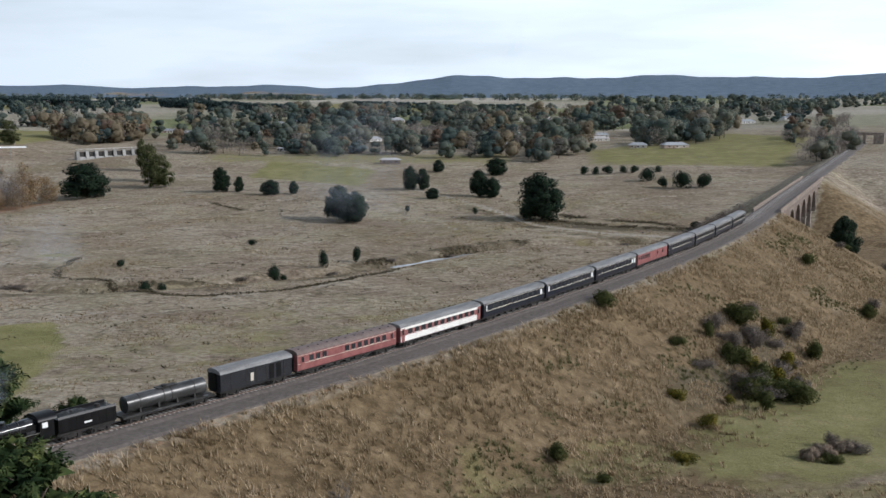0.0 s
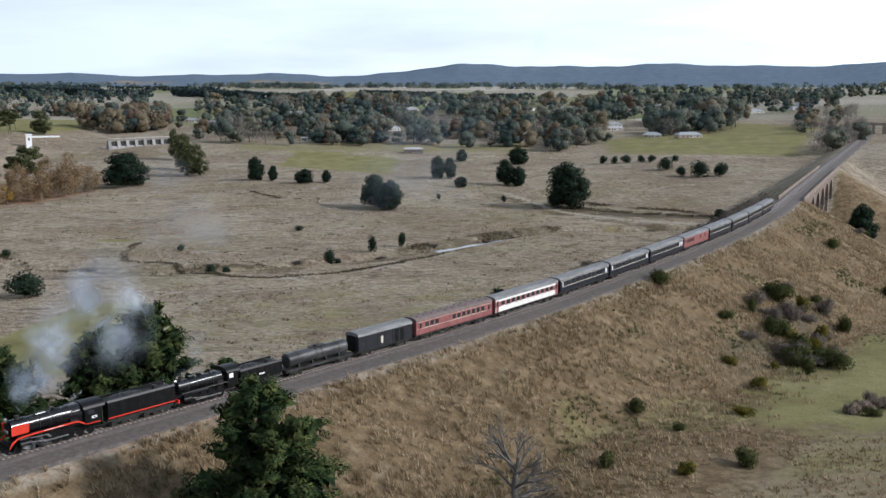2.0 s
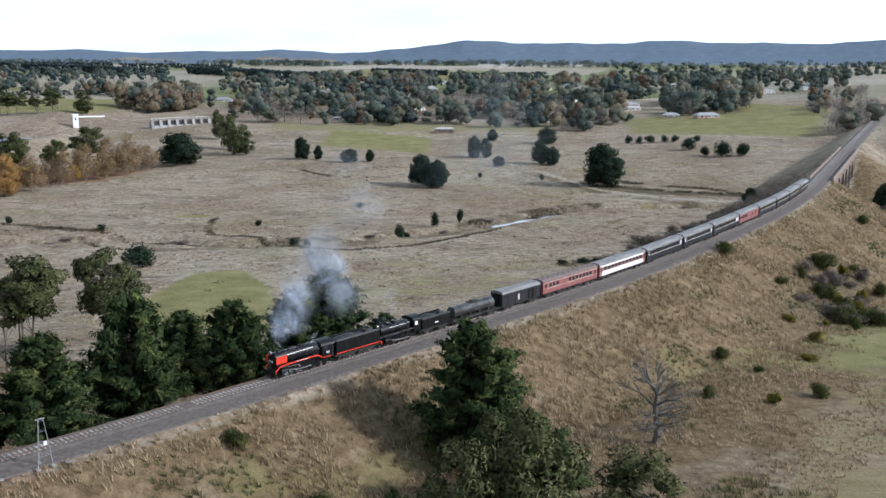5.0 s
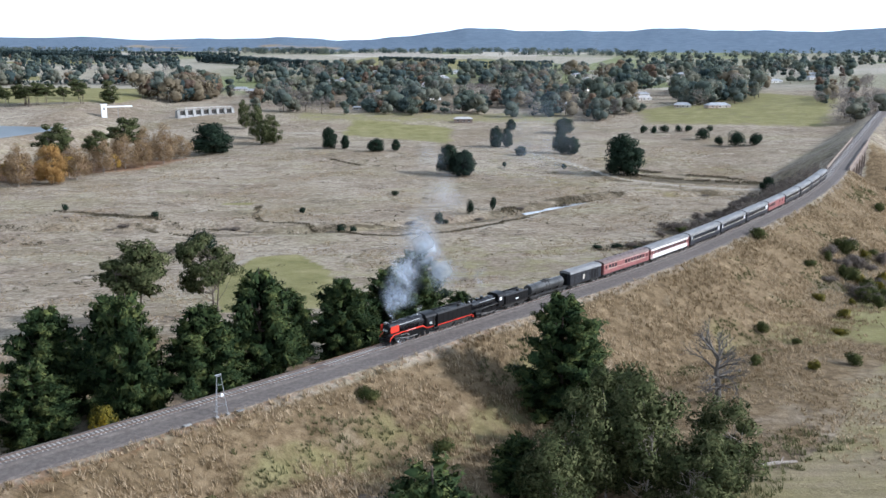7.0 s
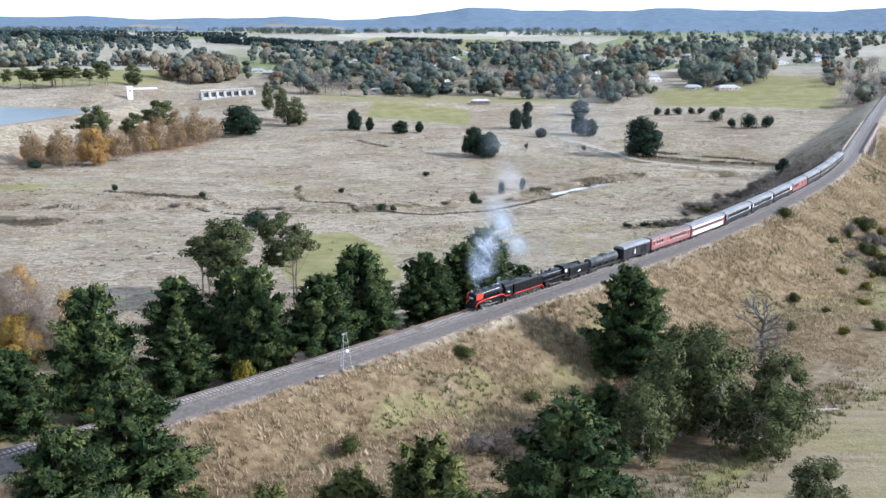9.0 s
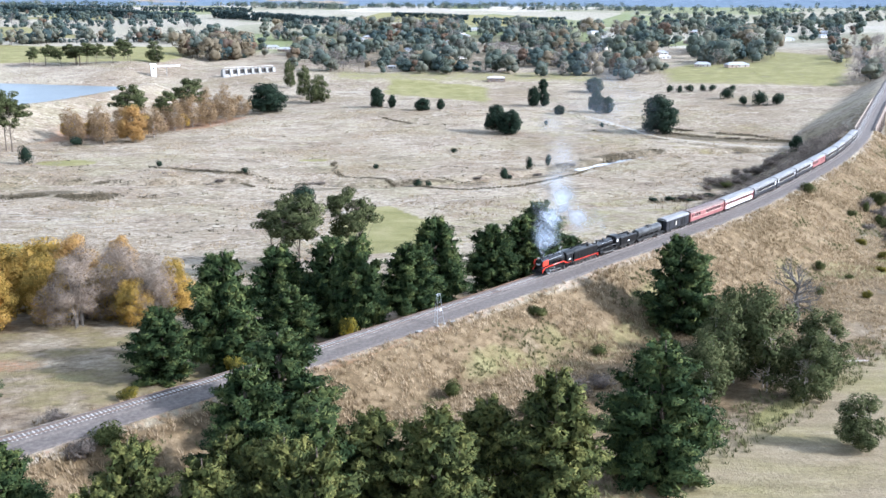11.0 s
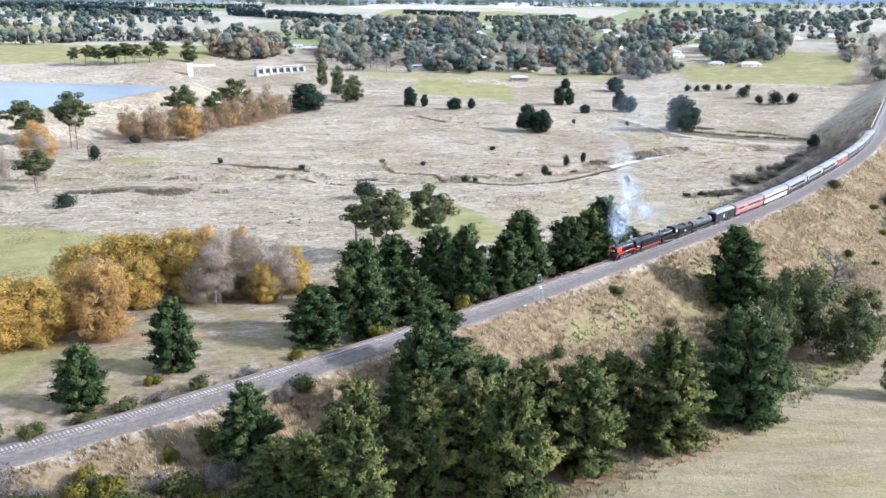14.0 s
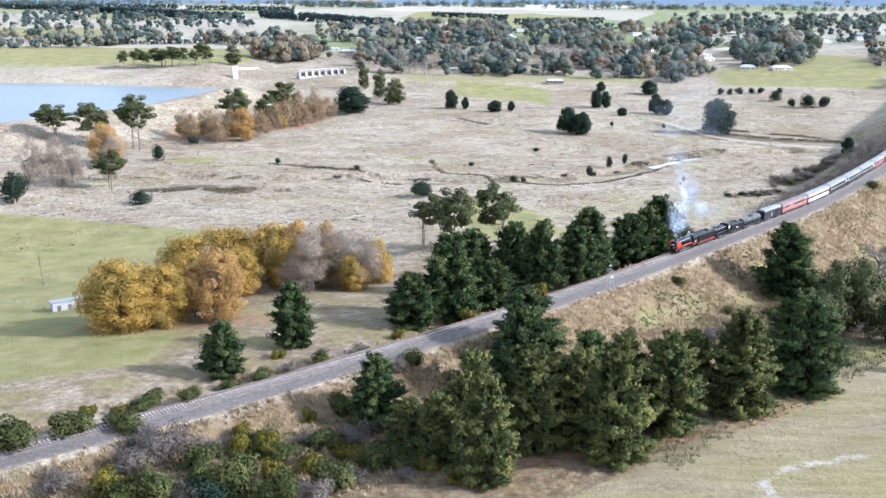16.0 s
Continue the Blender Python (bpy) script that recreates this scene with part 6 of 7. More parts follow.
# ---------------------------------------------------------------- houses, weir, tower, shed
def house(x, y, long_, deep, turn, roof, label="small country house with a pale hipped roof", wall=2.8, rise=2.4, name="house", wall_mat=None):
    h = thing(name, pose(x, y, z_at(x, y) - 0.2, 0, 0, turn), label, "house", "houses of the town")
    a, b = long_ / 2, deep / 2
    Shape().box(-a, a, -b, b, 0, wall).put("wall", wall_mat or M_WALL, h)
    e = 0.5
    r_ = Shape()
    r_.add([(-a - e, -b - e, wall), (a + e, -b - e, wall), (a + e, b + e, wall), (-a - e, b + e, wall), (-a + b * 0.7, 0, wall + rise), (a - b * 0.7, 0, wall + rise)],
           [(0, 1, 5, 4), (2, 3, 4, 5), (1, 2, 5), (3, 0, 4), (3, 2, 1, 0)])
    rf = r_.put("roof", roof, h)
    Shape().box(a * 0.3, a * 0.3 + 0.7, -0.3, 0.3, wall + rise * 0.6, wall + rise + 0.9).put("chimney", M_BRICK, rf)
    for k in (-0.6, 0.05, 0.6):
        w_ = Shape().box(a * k - 0.7, a * k + 0.7, -b - 0.04, -b + 0.04, 0.9, 2.2).put("window", M_GLASS, h)
        Shape().box(a * k - 0.8, a * k + 0.8, -b - 0.08, -b + 0.02, 0.78, 0.9).put("window_sill", M_WHITE, w_)
    Shape().box(a * -0.25 - 0.45, a * -0.25 + 0.45, -b - 0.05, -b + 0.05, 0, 2.05).put("door", M_BARK, h)


house(200, 859, 22, 11, 8, M_ROOFTIN, "low white house with a wide bright roof")
house(174, 888, 16, 10, -12, M_ROOFTIN)
house(-301, 1105, 20, 9, 5, M_ROOFTIN, "pale weatherboard house among trees")
hr = random.Random(12)
for x, y in ((-209, 1095), (-290, 1312), (158, 1006), (-132, 1083), (-169, 1126), (-108, 1321), (-63, 1330), (-21, 1529), (61, 926), (140, 1402), (98, 1328), (201, 968), (413, 1504), (-277, 1074), (-160, 1533)):
    house(x, y, hr.uniform(13, 20), hr.uniform(8, 11), hr.uniform(-40, 40), hr.choice((M_ROOFTIN, M_ROOFTIN, M_ROOFDARK)), "small town house with a pale roof among trees")
for x, y in ((20, 1010), (-70, 1010), (-10, 1180), (-200, 1230), (110, 1130), (240, 1210), (350, 1290), (300, 1420), (40, 1440), (-240, 1430), (-80, 1190), (180, 1260)):
    house(x, y, hr.uniform(12, 18), hr.uniform(8, 11), hr.uniform(-40, 40), hr.choice((M_ROOFTIN, M_ROOFDARK, M_ROOFDARK)), "small brick town house with a weathered roof")
for x, y, a, b, turn in ((-247, 1197, 16, 10, 10), (-214, 1230, 18, 10, -6), (-192, 1286, 17, 10, 14), (-152, 1403, 20, 11, 0), (-86, 1136, 16, 9, -15), (-34, 1499, 20, 11, 6), (134, 1300, 18, 10, 10), (-59, 1304, 17, 10, -4), (167, 1054, 16, 9, 8), (365, 1200, 18, 10, 12), (452, 1291, 20, 11, 4)):
    house(x, y, a, b, turn, M_ROOFTIN, "white town house with a bright tin roof")
house(82, 1165, 38, 12, -4, M_ROOFDARK, "long low brick hall with a brown roof", 3.6, 2.0)
house(77, 1091, 15, 9, 10, M_ROOFDARK, "small brick town house with a weathered roof")
house(-142, 877, 9, 5, 0, M_ROOFTIN, "small pale green park shelter", 2.6, 0.9)
house(-42, 788, 16, 7, 3, M_ROOFDARK, "low red-brick pavilion at the edge of the park", 3.2, 1.6, wall_mat=M_BRICK)
house(422, 1219, 20, 10, 20, M_ROOFTIN, "station building with a long roof")


def weir():
    ax, ay, bx, by = -297, 806, -256, 842
    long_ = math.hypot(bx - ax, by - ay)
    w = thing("spillway", pose((ax + bx) / 2, (ay + by) / 2, 15.0, 0, 0, math.degrees(math.atan2(by - ay, bx - ax))), "white concrete spillway with gate bays and a footbridge", "spillway")
    h = long_ / 2
    Shape().box(-h, h, -1.2, 1.2, 2.0, 2.5).put("footbridge", M_CONCRETE, w)
    rail_ = Shape()
    for y in (-1.1, 1.1):
        rail_.box(-h, h, y - 0.05, y + 0.05, 3.7, 3.8)
    for k in range(15):
        x = -h + k * long_ / 14
        for y in (-1.1, 1.1):
            rail_.box(x - 0.05, x + 0.05, y - 0.05, y + 0.05, 2.9, 3.7)
    rail_.put("railing", M_WHITE, w)
    for k in range(8):
        x = -h + k * long_ / 7
        Shape().prism([(-3.4, -7), (3.4, -7), (1.4, 2.0), (-1.6, 2.0)], x - 1.3, x + 1.3).put("pier", M_CONCRETE, w, "white concrete pier")
    for k in range(7):
        x = -h + (k + 0.5) * long_ / 7
        Shape().box(x - 2.5, x + 2.5, -0.3, 0.3, -6, 1.3).put("sluice_gate", M_DARKSTEEL, w)
    Shape().prism([(-6, -8), (2, -8), (0, -2.5), (-1, -2.5)], -h, h).put("sill", M_CONCRETE, w)


weir()


def outlet_tower():
    t = thing("outlet_tower", pose(-358, 792, z_at(-358, 792) - 0.5, 0, 0, 25), "white concrete outlet tower with a footbridge", "tower")
    base = z_at(-358, 792)
    b = Shape().prism([(-2.3, 0), (2.3, 0), (2.1, 11), (-2.1, 11)], -2.2, 2.2).put("shaft", M_WHITE, t)
    Shape().box(-2.7, 2.7, -2.7, 2.7, 11, 11.8).put("cap", M_WHITE, t)
    Shape().box(-0.6, 0.6, -2.3, -2.1, 6.6, 8.8).put("opening", M_GLASS, b, "dark window opening")
    Shape().box(2.2, 24, -1.0, 1.0, 8.8, 10.0).put("footbridge", M_WHITE, t)
    for x in (12,):
        Shape().box(x - 0.25, x + 0.25, -0.25, 0.25, 0, 8.6).put("trestle", M_CONCRETE, t)


outlet_tower()


SHED = (-250.5, 78.5)


def shed():
    x, y = SHED
    s_ = thing("farm_shed", pose(x, y, z_at(x, y) - 0.1, 0, 0, 32), "small white tin shed with a skillion roof in the paddock", "shed")
    Shape().prism([(-2.2, 0), (2.2, 0), (2.2, 2.6), (-2.2, 3.1)], -4.5, 4.5).put("wall", M_GALV, s_)
    r_ = Shape()
    r_.prism([(-2.6, 3.12), (2.6, 2.55), (2.6, 2.68), (-2.6, 3.26)], -4.9, 4.9)
    for k in range(24):
        u = -4.8 + k * 0.41
        r_.add([(u, -2.6, 3.3), (u + 0.1, -2.6, 3.3), (u + 0.1, 2.6, 2.72), (u, 2.6, 2.72)], [(0, 1, 2, 3)])
    r_.put("roof", M_ROOFTIN, s_, "corrugated pale tin roof")
    for k in (-2.8, 0.2, 2.6):
        Shape().box(k - 0.55, k + 0.55, -2.24, -2.16, 0.1, 2.1).put("door", M_BARK, s_, "dark doorway")


shed()


def fence_line(points, label):
    line = smooth_line(points, 4.0)
    f_ = thing("fence", Matrix(), label, "fence")
    post = Shape().tube((0, 0, -0.3), (0, 0, 1.3), 0.07, 0.06, 6).mesh("post", M_DEADWOOD)
    wire = Shape()
    last = None
    for x, y in line:
        z = z_at(x, y)
        o = part("post", post, None, f_)
        o.matrix_local = pose(x, y, z)
        if last:
            for q in (0.5, 0.95):
                wire.tube((last[0], last[1], last[2] + q), (x, y, z + q), 0.015, None, 3, False)
        last = (x, y, z)
    wire.put("wire", M_STEEL, f_)


fence_line([(-300, 88), (-275, 92), (-262, 84), (-250, 66)], "old grey post and wire fence round a shed")
yard = thing("timber_gate", pose(-121, -45, z_at(-121, -45), 0, 0, 35), "grey timber gate frame leaning in the grass", "gate")
Shape().tube((-1.8, 0, 0), (-1.5, 0, 1.6), 0.1).put("post", M_DEADWOOD, yard)
Shape().tube((1.8, 0, 0), (1.9, 0, 1.4), 0.1).put("post", M_DEADWOOD, yard)
Shape().tube((-2.0, 0, 1.55), (2.1, 0, 1.25), 0.08).put("rail", M_DEADWOOD, yard)
log = thing("fallen_log", pose(-7, 61, z_at(-7, 61) + 0.25, 0, 0, 15), "pale fallen tree trunk lying in the grass", "log")
lg = Shape().tube((-3.2, 0, 0), (0, 0.2, 0.1), 0.36, 0.3, 9).tube((0, 0.2, 0.1), (3.4, 0, 0), 0.3, 0.18, 9)
lg.put("trunk", M_PALEBARK, log)
Shape().tube((0.5, 0.2, 0.1), (1.8, 1.3, 0.5), 0.14, 0.06, 6).put("branch", M_PALEBARK, log)


# ---------------------------------------------------------------- beside the line
def line_tripod(s_, d_):
    p = on_track(s_, d_, -0.6)
    t = thing("signal_tripod", Matrix.Translation(p) @ Matrix.Rotation(heading(s_), 4, "Z"), "pale grey lattice tripod mast beside the track", "mast")
    tops = ((0.0, 0.35), (0.35, -0.25), (-0.35, -0.25))
    feet = ((0.0, 1.1), (1.0, -0.8), (-1.0, -0.8))
    for (tx, ty), (fx_, fy_) in zip(tops, feet):
        Shape().tube((fx_, fy_, 0), (tx, ty, 6.4), 0.045, 0.035, 6).put("leg", M_GALV, t)
        Shape().box(fx_ - 0.25, fx_ + 0.25, fy_ - 0.25, fy_ + 0.25, -0.1, 0.14).put("footing", M_CONCRETE, t)
    for z in (1.6, 3.2, 4.8, 6.2):
        u = z / 6.4
        ring = [(a[0] * u + b[0] * (1 - u), a[1] * u + b[1] * (1 - u), z) for a, b in zip(tops, feet)]
        br = Shape()
        for i in range(3):
            br.tube(ring[i], ring[(i + 1) % 3], 0.022, None, 5)
        br.put("brace", M_GALV, t)
    Shape().box(-0.6, 0.6, -0.05, 0.05, 6.35, 6.45).put("head_bar", M_GALV, t)
    Shape().box(0.1, 0.5, -0.55, -0.3, 2.9, 3.4).put("relay_box", M_WHITE, t)


line_tripod(130, 4.4)
for s_, d_, label in ((133, 5.6, "white concrete cable lid beside the track"), (124, 5.0, "white concrete cable lid beside the track")):
    p = on_track(s_, d_, -0.58)
    c_ = thing("cable_lid", Matrix.Translation(p) @ Matrix.Rotation(heading(s_), 4, "Z"), label, "cable pit")
    Shape().box(-0.6, 0.6, -0.3, 0.3, 0, 0.16).put("lid", M_CONCRETE, c_)


def road_bridge():
    s_ = 1020.0
    m = Matrix.Translation(on_track(s_, 3, 0)) @ Matrix.Rotation(heading(s_), 4, "Z")
    b = thing("road_bridge", m, "small stone road bridge over the railway", "bridge")
    Shape().box(-4, 4, -15, -7, -1, 6.5).put("abutment", M_STONE, b)
    Shape().box(-4, 4, 7, 15, -1, 6.5).put("abutment", M_STONE, b)
    Shape().box(-4.2, 4.2, -15, 15, 6.5, 7.3).put("deck", M_STONE, b)
    for x in (-4, 4):
        Shape().box(x - 0.25, x + 0.25, -15, 15, 7.3, 8.5).put("parapet", M_STONE, b)
    Shape().box(-4, 4, -1.0, 1.0, -1, 6.5).put("pier", M_STONE, b)


road_bridge()


# ---------------------------------------------------------------- far woods and town trees
def lump(centre, radius, r):
    """The uneven, dense inner part of a distant crown."""
    rows, cols = 3, 6
    v = [(math.cos(2 * math.pi * c / cols + q) * math.sin(math.pi * q / (rows + 1)), math.sin(2 * math.pi * c / cols + q) * math.sin(math.pi * q / (rows + 1)), math.cos(math.pi * q / (rows + 1)))
         for q in range(1, rows + 1) for c in range(cols)] + [(0, 0, 1), (0, 0, -1)]
    n = np.array(v)
    v = centre + n * radius * r.uniform(0.75, 1.15, (len(n), 1)) * np.array([1, 1, 0.85])
    f = []
    for q in range(rows - 1):
        for c in range(cols):
            a, b, d, e = q * cols + c, q * cols + (c + 1) % cols, (q + 1) * cols + c, (q + 1) * cols + (c + 1) % cols
            f += [(a, d, b), (b, d, e)]
    top, foot = rows * cols, rows * cols + 1
    f += [(top, c, (c + 1) % cols) for c in range(cols)] + [(foot, (rows - 1) * cols + (c + 1) % cols, (rows - 1) * cols + c) for c in range(cols)]
    return v, np.array(f), n


def far_wood(name, label, mats, trees, seed, leaves=80, dense=False):
    """Many distant trees in one mesh: a few uneven clumps of coarse leaves over a trunk each."""
    r = np.random.default_rng(seed)
    vs, fs, ns_, ms, tones, k = [], [], [], [], [], 0
    for x, y, h, w, mi in trees:
        from_k, own_tone = k, r.uniform(0.05, 0.25 if dense else 0.65)
        z = z_at(x, y)
        n_ = int(r.integers(7, 12))
        lift = 0.12 if mi != 1 else 0.05
        cs = np.column_stack([r.uniform(-.3, .3, n_) * w, r.uniform(-.3, .3, n_) * w, h * r.uniform(lift + 0.08, 0.82, n_)])
        cs[0] = (0, 0, h * 0.78)
        rs = w * r.uniform(0.16, 0.27, n_)
        count = int(leaves * 2.3 * r.uniform(0.8, 1.2))
        if mi != 3 and (leaves > 65 or dense):
            for b in np.argsort(-rs)[:5]:
                bv_, bf_, bn_ = lump(cs[b] + np.array([x, y, z]), rs[b] * 0.9, r)
                vs.append(bv_)
                fs.append(bf_ + k)
                ns_.append(bn_)
                ms += [mi] * len(bf_)
                k += len(bv_)
        thin = 0.16 if mi == 3 else 0.55
        v, f, n = leaf_cloud(cs, rs, count, 0.068 * (h + w) / 2 * (1.5 if leaves < 60 else 0.85), int(r.integers(1 << 30)), thin, 0.5, 0.1, 0.8)
        vs.append(v + np.array([x, y, z]))
        ns_.append(n)
        fs.append(f + k)
        ms += [mi] * len(f)
        k += len(v)
        t = 0.02 * h
        vs.append(np.array([(x - t, y, z - 0.5), (x + t, y, z - 0.5), (x, y, z + h * .65), (x, y - t, z - .5), (x, y + t, z - .5), (x, y, z + h * .65)]))
        fs.append(np.array([(k, k + 1, k + 2), (k + 3, k + 4, k + 5)]))
        ns_.append(np.tile((0, -1.0, 0), (6, 1)))
        ms += [len(mats) - 1] * 2
        k += 6
        tones += [own_tone] * (k - from_k)
    me = bpy.data.meshes.new(name)
    me.from_pydata(np.vstack(vs).tolist(), [], np.vstack(fs).tolist())
    for m_ in mats:
        me.materials.append(m_)
    me.shade_smooth()
    me.normals_split_custom_set_from_vertices(np.vstack(ns_).tolist())
    me.polygons.foreach_set("material_index", np.array(ms, np.int32))
    me.attributes.new("tone", "FLOAT", "POINT").data.foreach_set("value", np.array(tones, np.float32))
    return tagged(new(name, me), label, "trees", kind="stuff")


def scatter(corners, count, r, sizes, mix_, clear=()):
    """Trees strewn inside an outline, thinned by soft patches."""
    xs, ys = [c[0] for c in corners], [c[1] for c in corners]
    out, tries = [], 0
    while len(out) < count and tries < count * 40:
        tries += 1
        x, y = r.uniform(min(xs), max(xs)), r.uniform(min(ys), max(ys))
        inside = False
        for (x0, y0), (x1, y1) in zip(corners, corners[1:] + corners[:1]):
            if (y0 > y) != (y1 > y) and x < (x1 - x0) * (y - y0) / (y1 - y0) + x0:
                inside = not inside
        if not inside or any(math.hypot(x - a, y - b) < c for a, b, c in clear):
            continue
        if waves(np.array([x]), np.array([y]), 38, 4)[0] < r.uniform(-0.7, 0.45):
            continue
        h = r.uniform(*sizes)
        out.append((x, y, h, h * r.uniform(0.75, 1.35), r.choices(range(4), mix_)[0]))
    return out


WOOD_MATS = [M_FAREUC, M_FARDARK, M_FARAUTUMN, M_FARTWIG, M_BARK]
wr = random.Random(21)
homes = [(-276, 1106, 20), (-247, 1197, 13), (-214, 1230, 13), (-192, 1286, 14), (-152, 1403, 15), (-86, 1136, 13), (82, 1165, 18), (108, 1207, 15), (-142, 875, 12), (-34, 1499, 15), (77, 1091, 13), (134, 1300, 14), (-59, 1304, 14), (167, 1054, 13), (200, 859, 16), (174, 888, 14), (-301, 1105, 16), (-42, 788, 14), (61, 926, 13), (-209, 1095, 13), (158, 1006, 12)]
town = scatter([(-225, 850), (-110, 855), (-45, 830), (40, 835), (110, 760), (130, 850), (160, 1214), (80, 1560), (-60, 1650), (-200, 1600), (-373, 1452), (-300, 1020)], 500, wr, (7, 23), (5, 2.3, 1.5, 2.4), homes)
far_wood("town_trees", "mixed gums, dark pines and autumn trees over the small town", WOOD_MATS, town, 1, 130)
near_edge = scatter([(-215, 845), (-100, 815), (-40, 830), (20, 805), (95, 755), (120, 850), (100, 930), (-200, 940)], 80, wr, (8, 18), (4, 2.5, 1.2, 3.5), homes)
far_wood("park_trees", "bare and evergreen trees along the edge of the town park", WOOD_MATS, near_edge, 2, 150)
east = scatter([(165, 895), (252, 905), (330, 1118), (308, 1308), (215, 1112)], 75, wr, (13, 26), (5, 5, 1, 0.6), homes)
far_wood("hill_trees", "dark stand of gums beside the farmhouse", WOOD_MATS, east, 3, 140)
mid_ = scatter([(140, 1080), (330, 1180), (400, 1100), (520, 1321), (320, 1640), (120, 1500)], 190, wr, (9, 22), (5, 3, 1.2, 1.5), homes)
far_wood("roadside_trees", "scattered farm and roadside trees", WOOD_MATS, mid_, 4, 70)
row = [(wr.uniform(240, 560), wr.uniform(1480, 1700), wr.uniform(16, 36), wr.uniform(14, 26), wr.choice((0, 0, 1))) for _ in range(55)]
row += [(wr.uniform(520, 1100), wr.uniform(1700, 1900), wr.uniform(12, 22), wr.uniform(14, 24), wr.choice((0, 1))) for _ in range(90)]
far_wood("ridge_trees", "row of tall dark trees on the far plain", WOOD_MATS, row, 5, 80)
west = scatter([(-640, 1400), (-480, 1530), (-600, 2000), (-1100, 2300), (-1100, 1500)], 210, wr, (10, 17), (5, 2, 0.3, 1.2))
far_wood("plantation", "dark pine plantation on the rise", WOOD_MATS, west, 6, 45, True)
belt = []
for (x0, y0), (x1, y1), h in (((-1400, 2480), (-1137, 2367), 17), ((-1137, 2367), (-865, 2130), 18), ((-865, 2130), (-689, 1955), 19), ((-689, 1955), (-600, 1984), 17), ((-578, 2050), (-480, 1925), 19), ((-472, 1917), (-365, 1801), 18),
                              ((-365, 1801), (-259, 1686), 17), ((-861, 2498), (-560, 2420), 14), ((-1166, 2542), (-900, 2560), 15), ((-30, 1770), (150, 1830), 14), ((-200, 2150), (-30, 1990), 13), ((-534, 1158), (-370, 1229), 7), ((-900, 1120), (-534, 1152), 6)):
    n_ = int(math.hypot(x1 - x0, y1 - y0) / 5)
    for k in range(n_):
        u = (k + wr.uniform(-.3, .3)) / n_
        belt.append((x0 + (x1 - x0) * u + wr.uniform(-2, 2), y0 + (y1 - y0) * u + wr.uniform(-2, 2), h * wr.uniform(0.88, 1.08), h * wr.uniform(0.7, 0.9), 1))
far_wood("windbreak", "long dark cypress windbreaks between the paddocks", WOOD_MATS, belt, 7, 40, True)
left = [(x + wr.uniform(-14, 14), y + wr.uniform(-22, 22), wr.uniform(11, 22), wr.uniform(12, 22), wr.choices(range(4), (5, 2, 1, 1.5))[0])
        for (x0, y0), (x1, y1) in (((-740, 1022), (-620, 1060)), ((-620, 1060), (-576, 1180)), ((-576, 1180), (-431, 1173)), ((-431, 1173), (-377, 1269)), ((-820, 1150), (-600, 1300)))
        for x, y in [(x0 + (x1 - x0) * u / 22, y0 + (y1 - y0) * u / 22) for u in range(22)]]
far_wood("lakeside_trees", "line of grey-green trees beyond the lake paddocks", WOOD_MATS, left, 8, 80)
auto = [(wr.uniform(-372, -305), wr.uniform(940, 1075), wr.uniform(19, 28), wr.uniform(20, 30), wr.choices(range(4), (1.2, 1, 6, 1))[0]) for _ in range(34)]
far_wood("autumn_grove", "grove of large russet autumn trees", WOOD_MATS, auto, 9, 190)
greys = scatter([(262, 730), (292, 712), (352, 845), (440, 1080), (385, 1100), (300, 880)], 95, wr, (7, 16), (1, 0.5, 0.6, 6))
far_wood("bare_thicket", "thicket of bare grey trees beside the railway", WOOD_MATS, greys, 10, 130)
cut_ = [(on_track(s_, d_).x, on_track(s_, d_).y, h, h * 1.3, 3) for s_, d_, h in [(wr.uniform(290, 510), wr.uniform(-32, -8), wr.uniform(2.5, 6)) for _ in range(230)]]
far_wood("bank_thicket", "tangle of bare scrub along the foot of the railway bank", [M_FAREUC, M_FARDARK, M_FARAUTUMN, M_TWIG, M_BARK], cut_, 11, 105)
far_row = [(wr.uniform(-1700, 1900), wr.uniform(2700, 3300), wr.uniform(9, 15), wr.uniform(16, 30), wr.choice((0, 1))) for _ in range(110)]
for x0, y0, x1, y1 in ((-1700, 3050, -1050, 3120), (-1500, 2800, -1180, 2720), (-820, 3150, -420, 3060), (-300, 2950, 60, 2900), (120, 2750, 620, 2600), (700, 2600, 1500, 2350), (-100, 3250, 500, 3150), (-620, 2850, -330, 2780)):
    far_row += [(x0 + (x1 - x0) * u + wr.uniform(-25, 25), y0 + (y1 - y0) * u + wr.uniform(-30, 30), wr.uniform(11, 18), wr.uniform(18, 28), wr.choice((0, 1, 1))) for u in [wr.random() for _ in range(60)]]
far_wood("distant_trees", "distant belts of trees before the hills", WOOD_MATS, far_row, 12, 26)


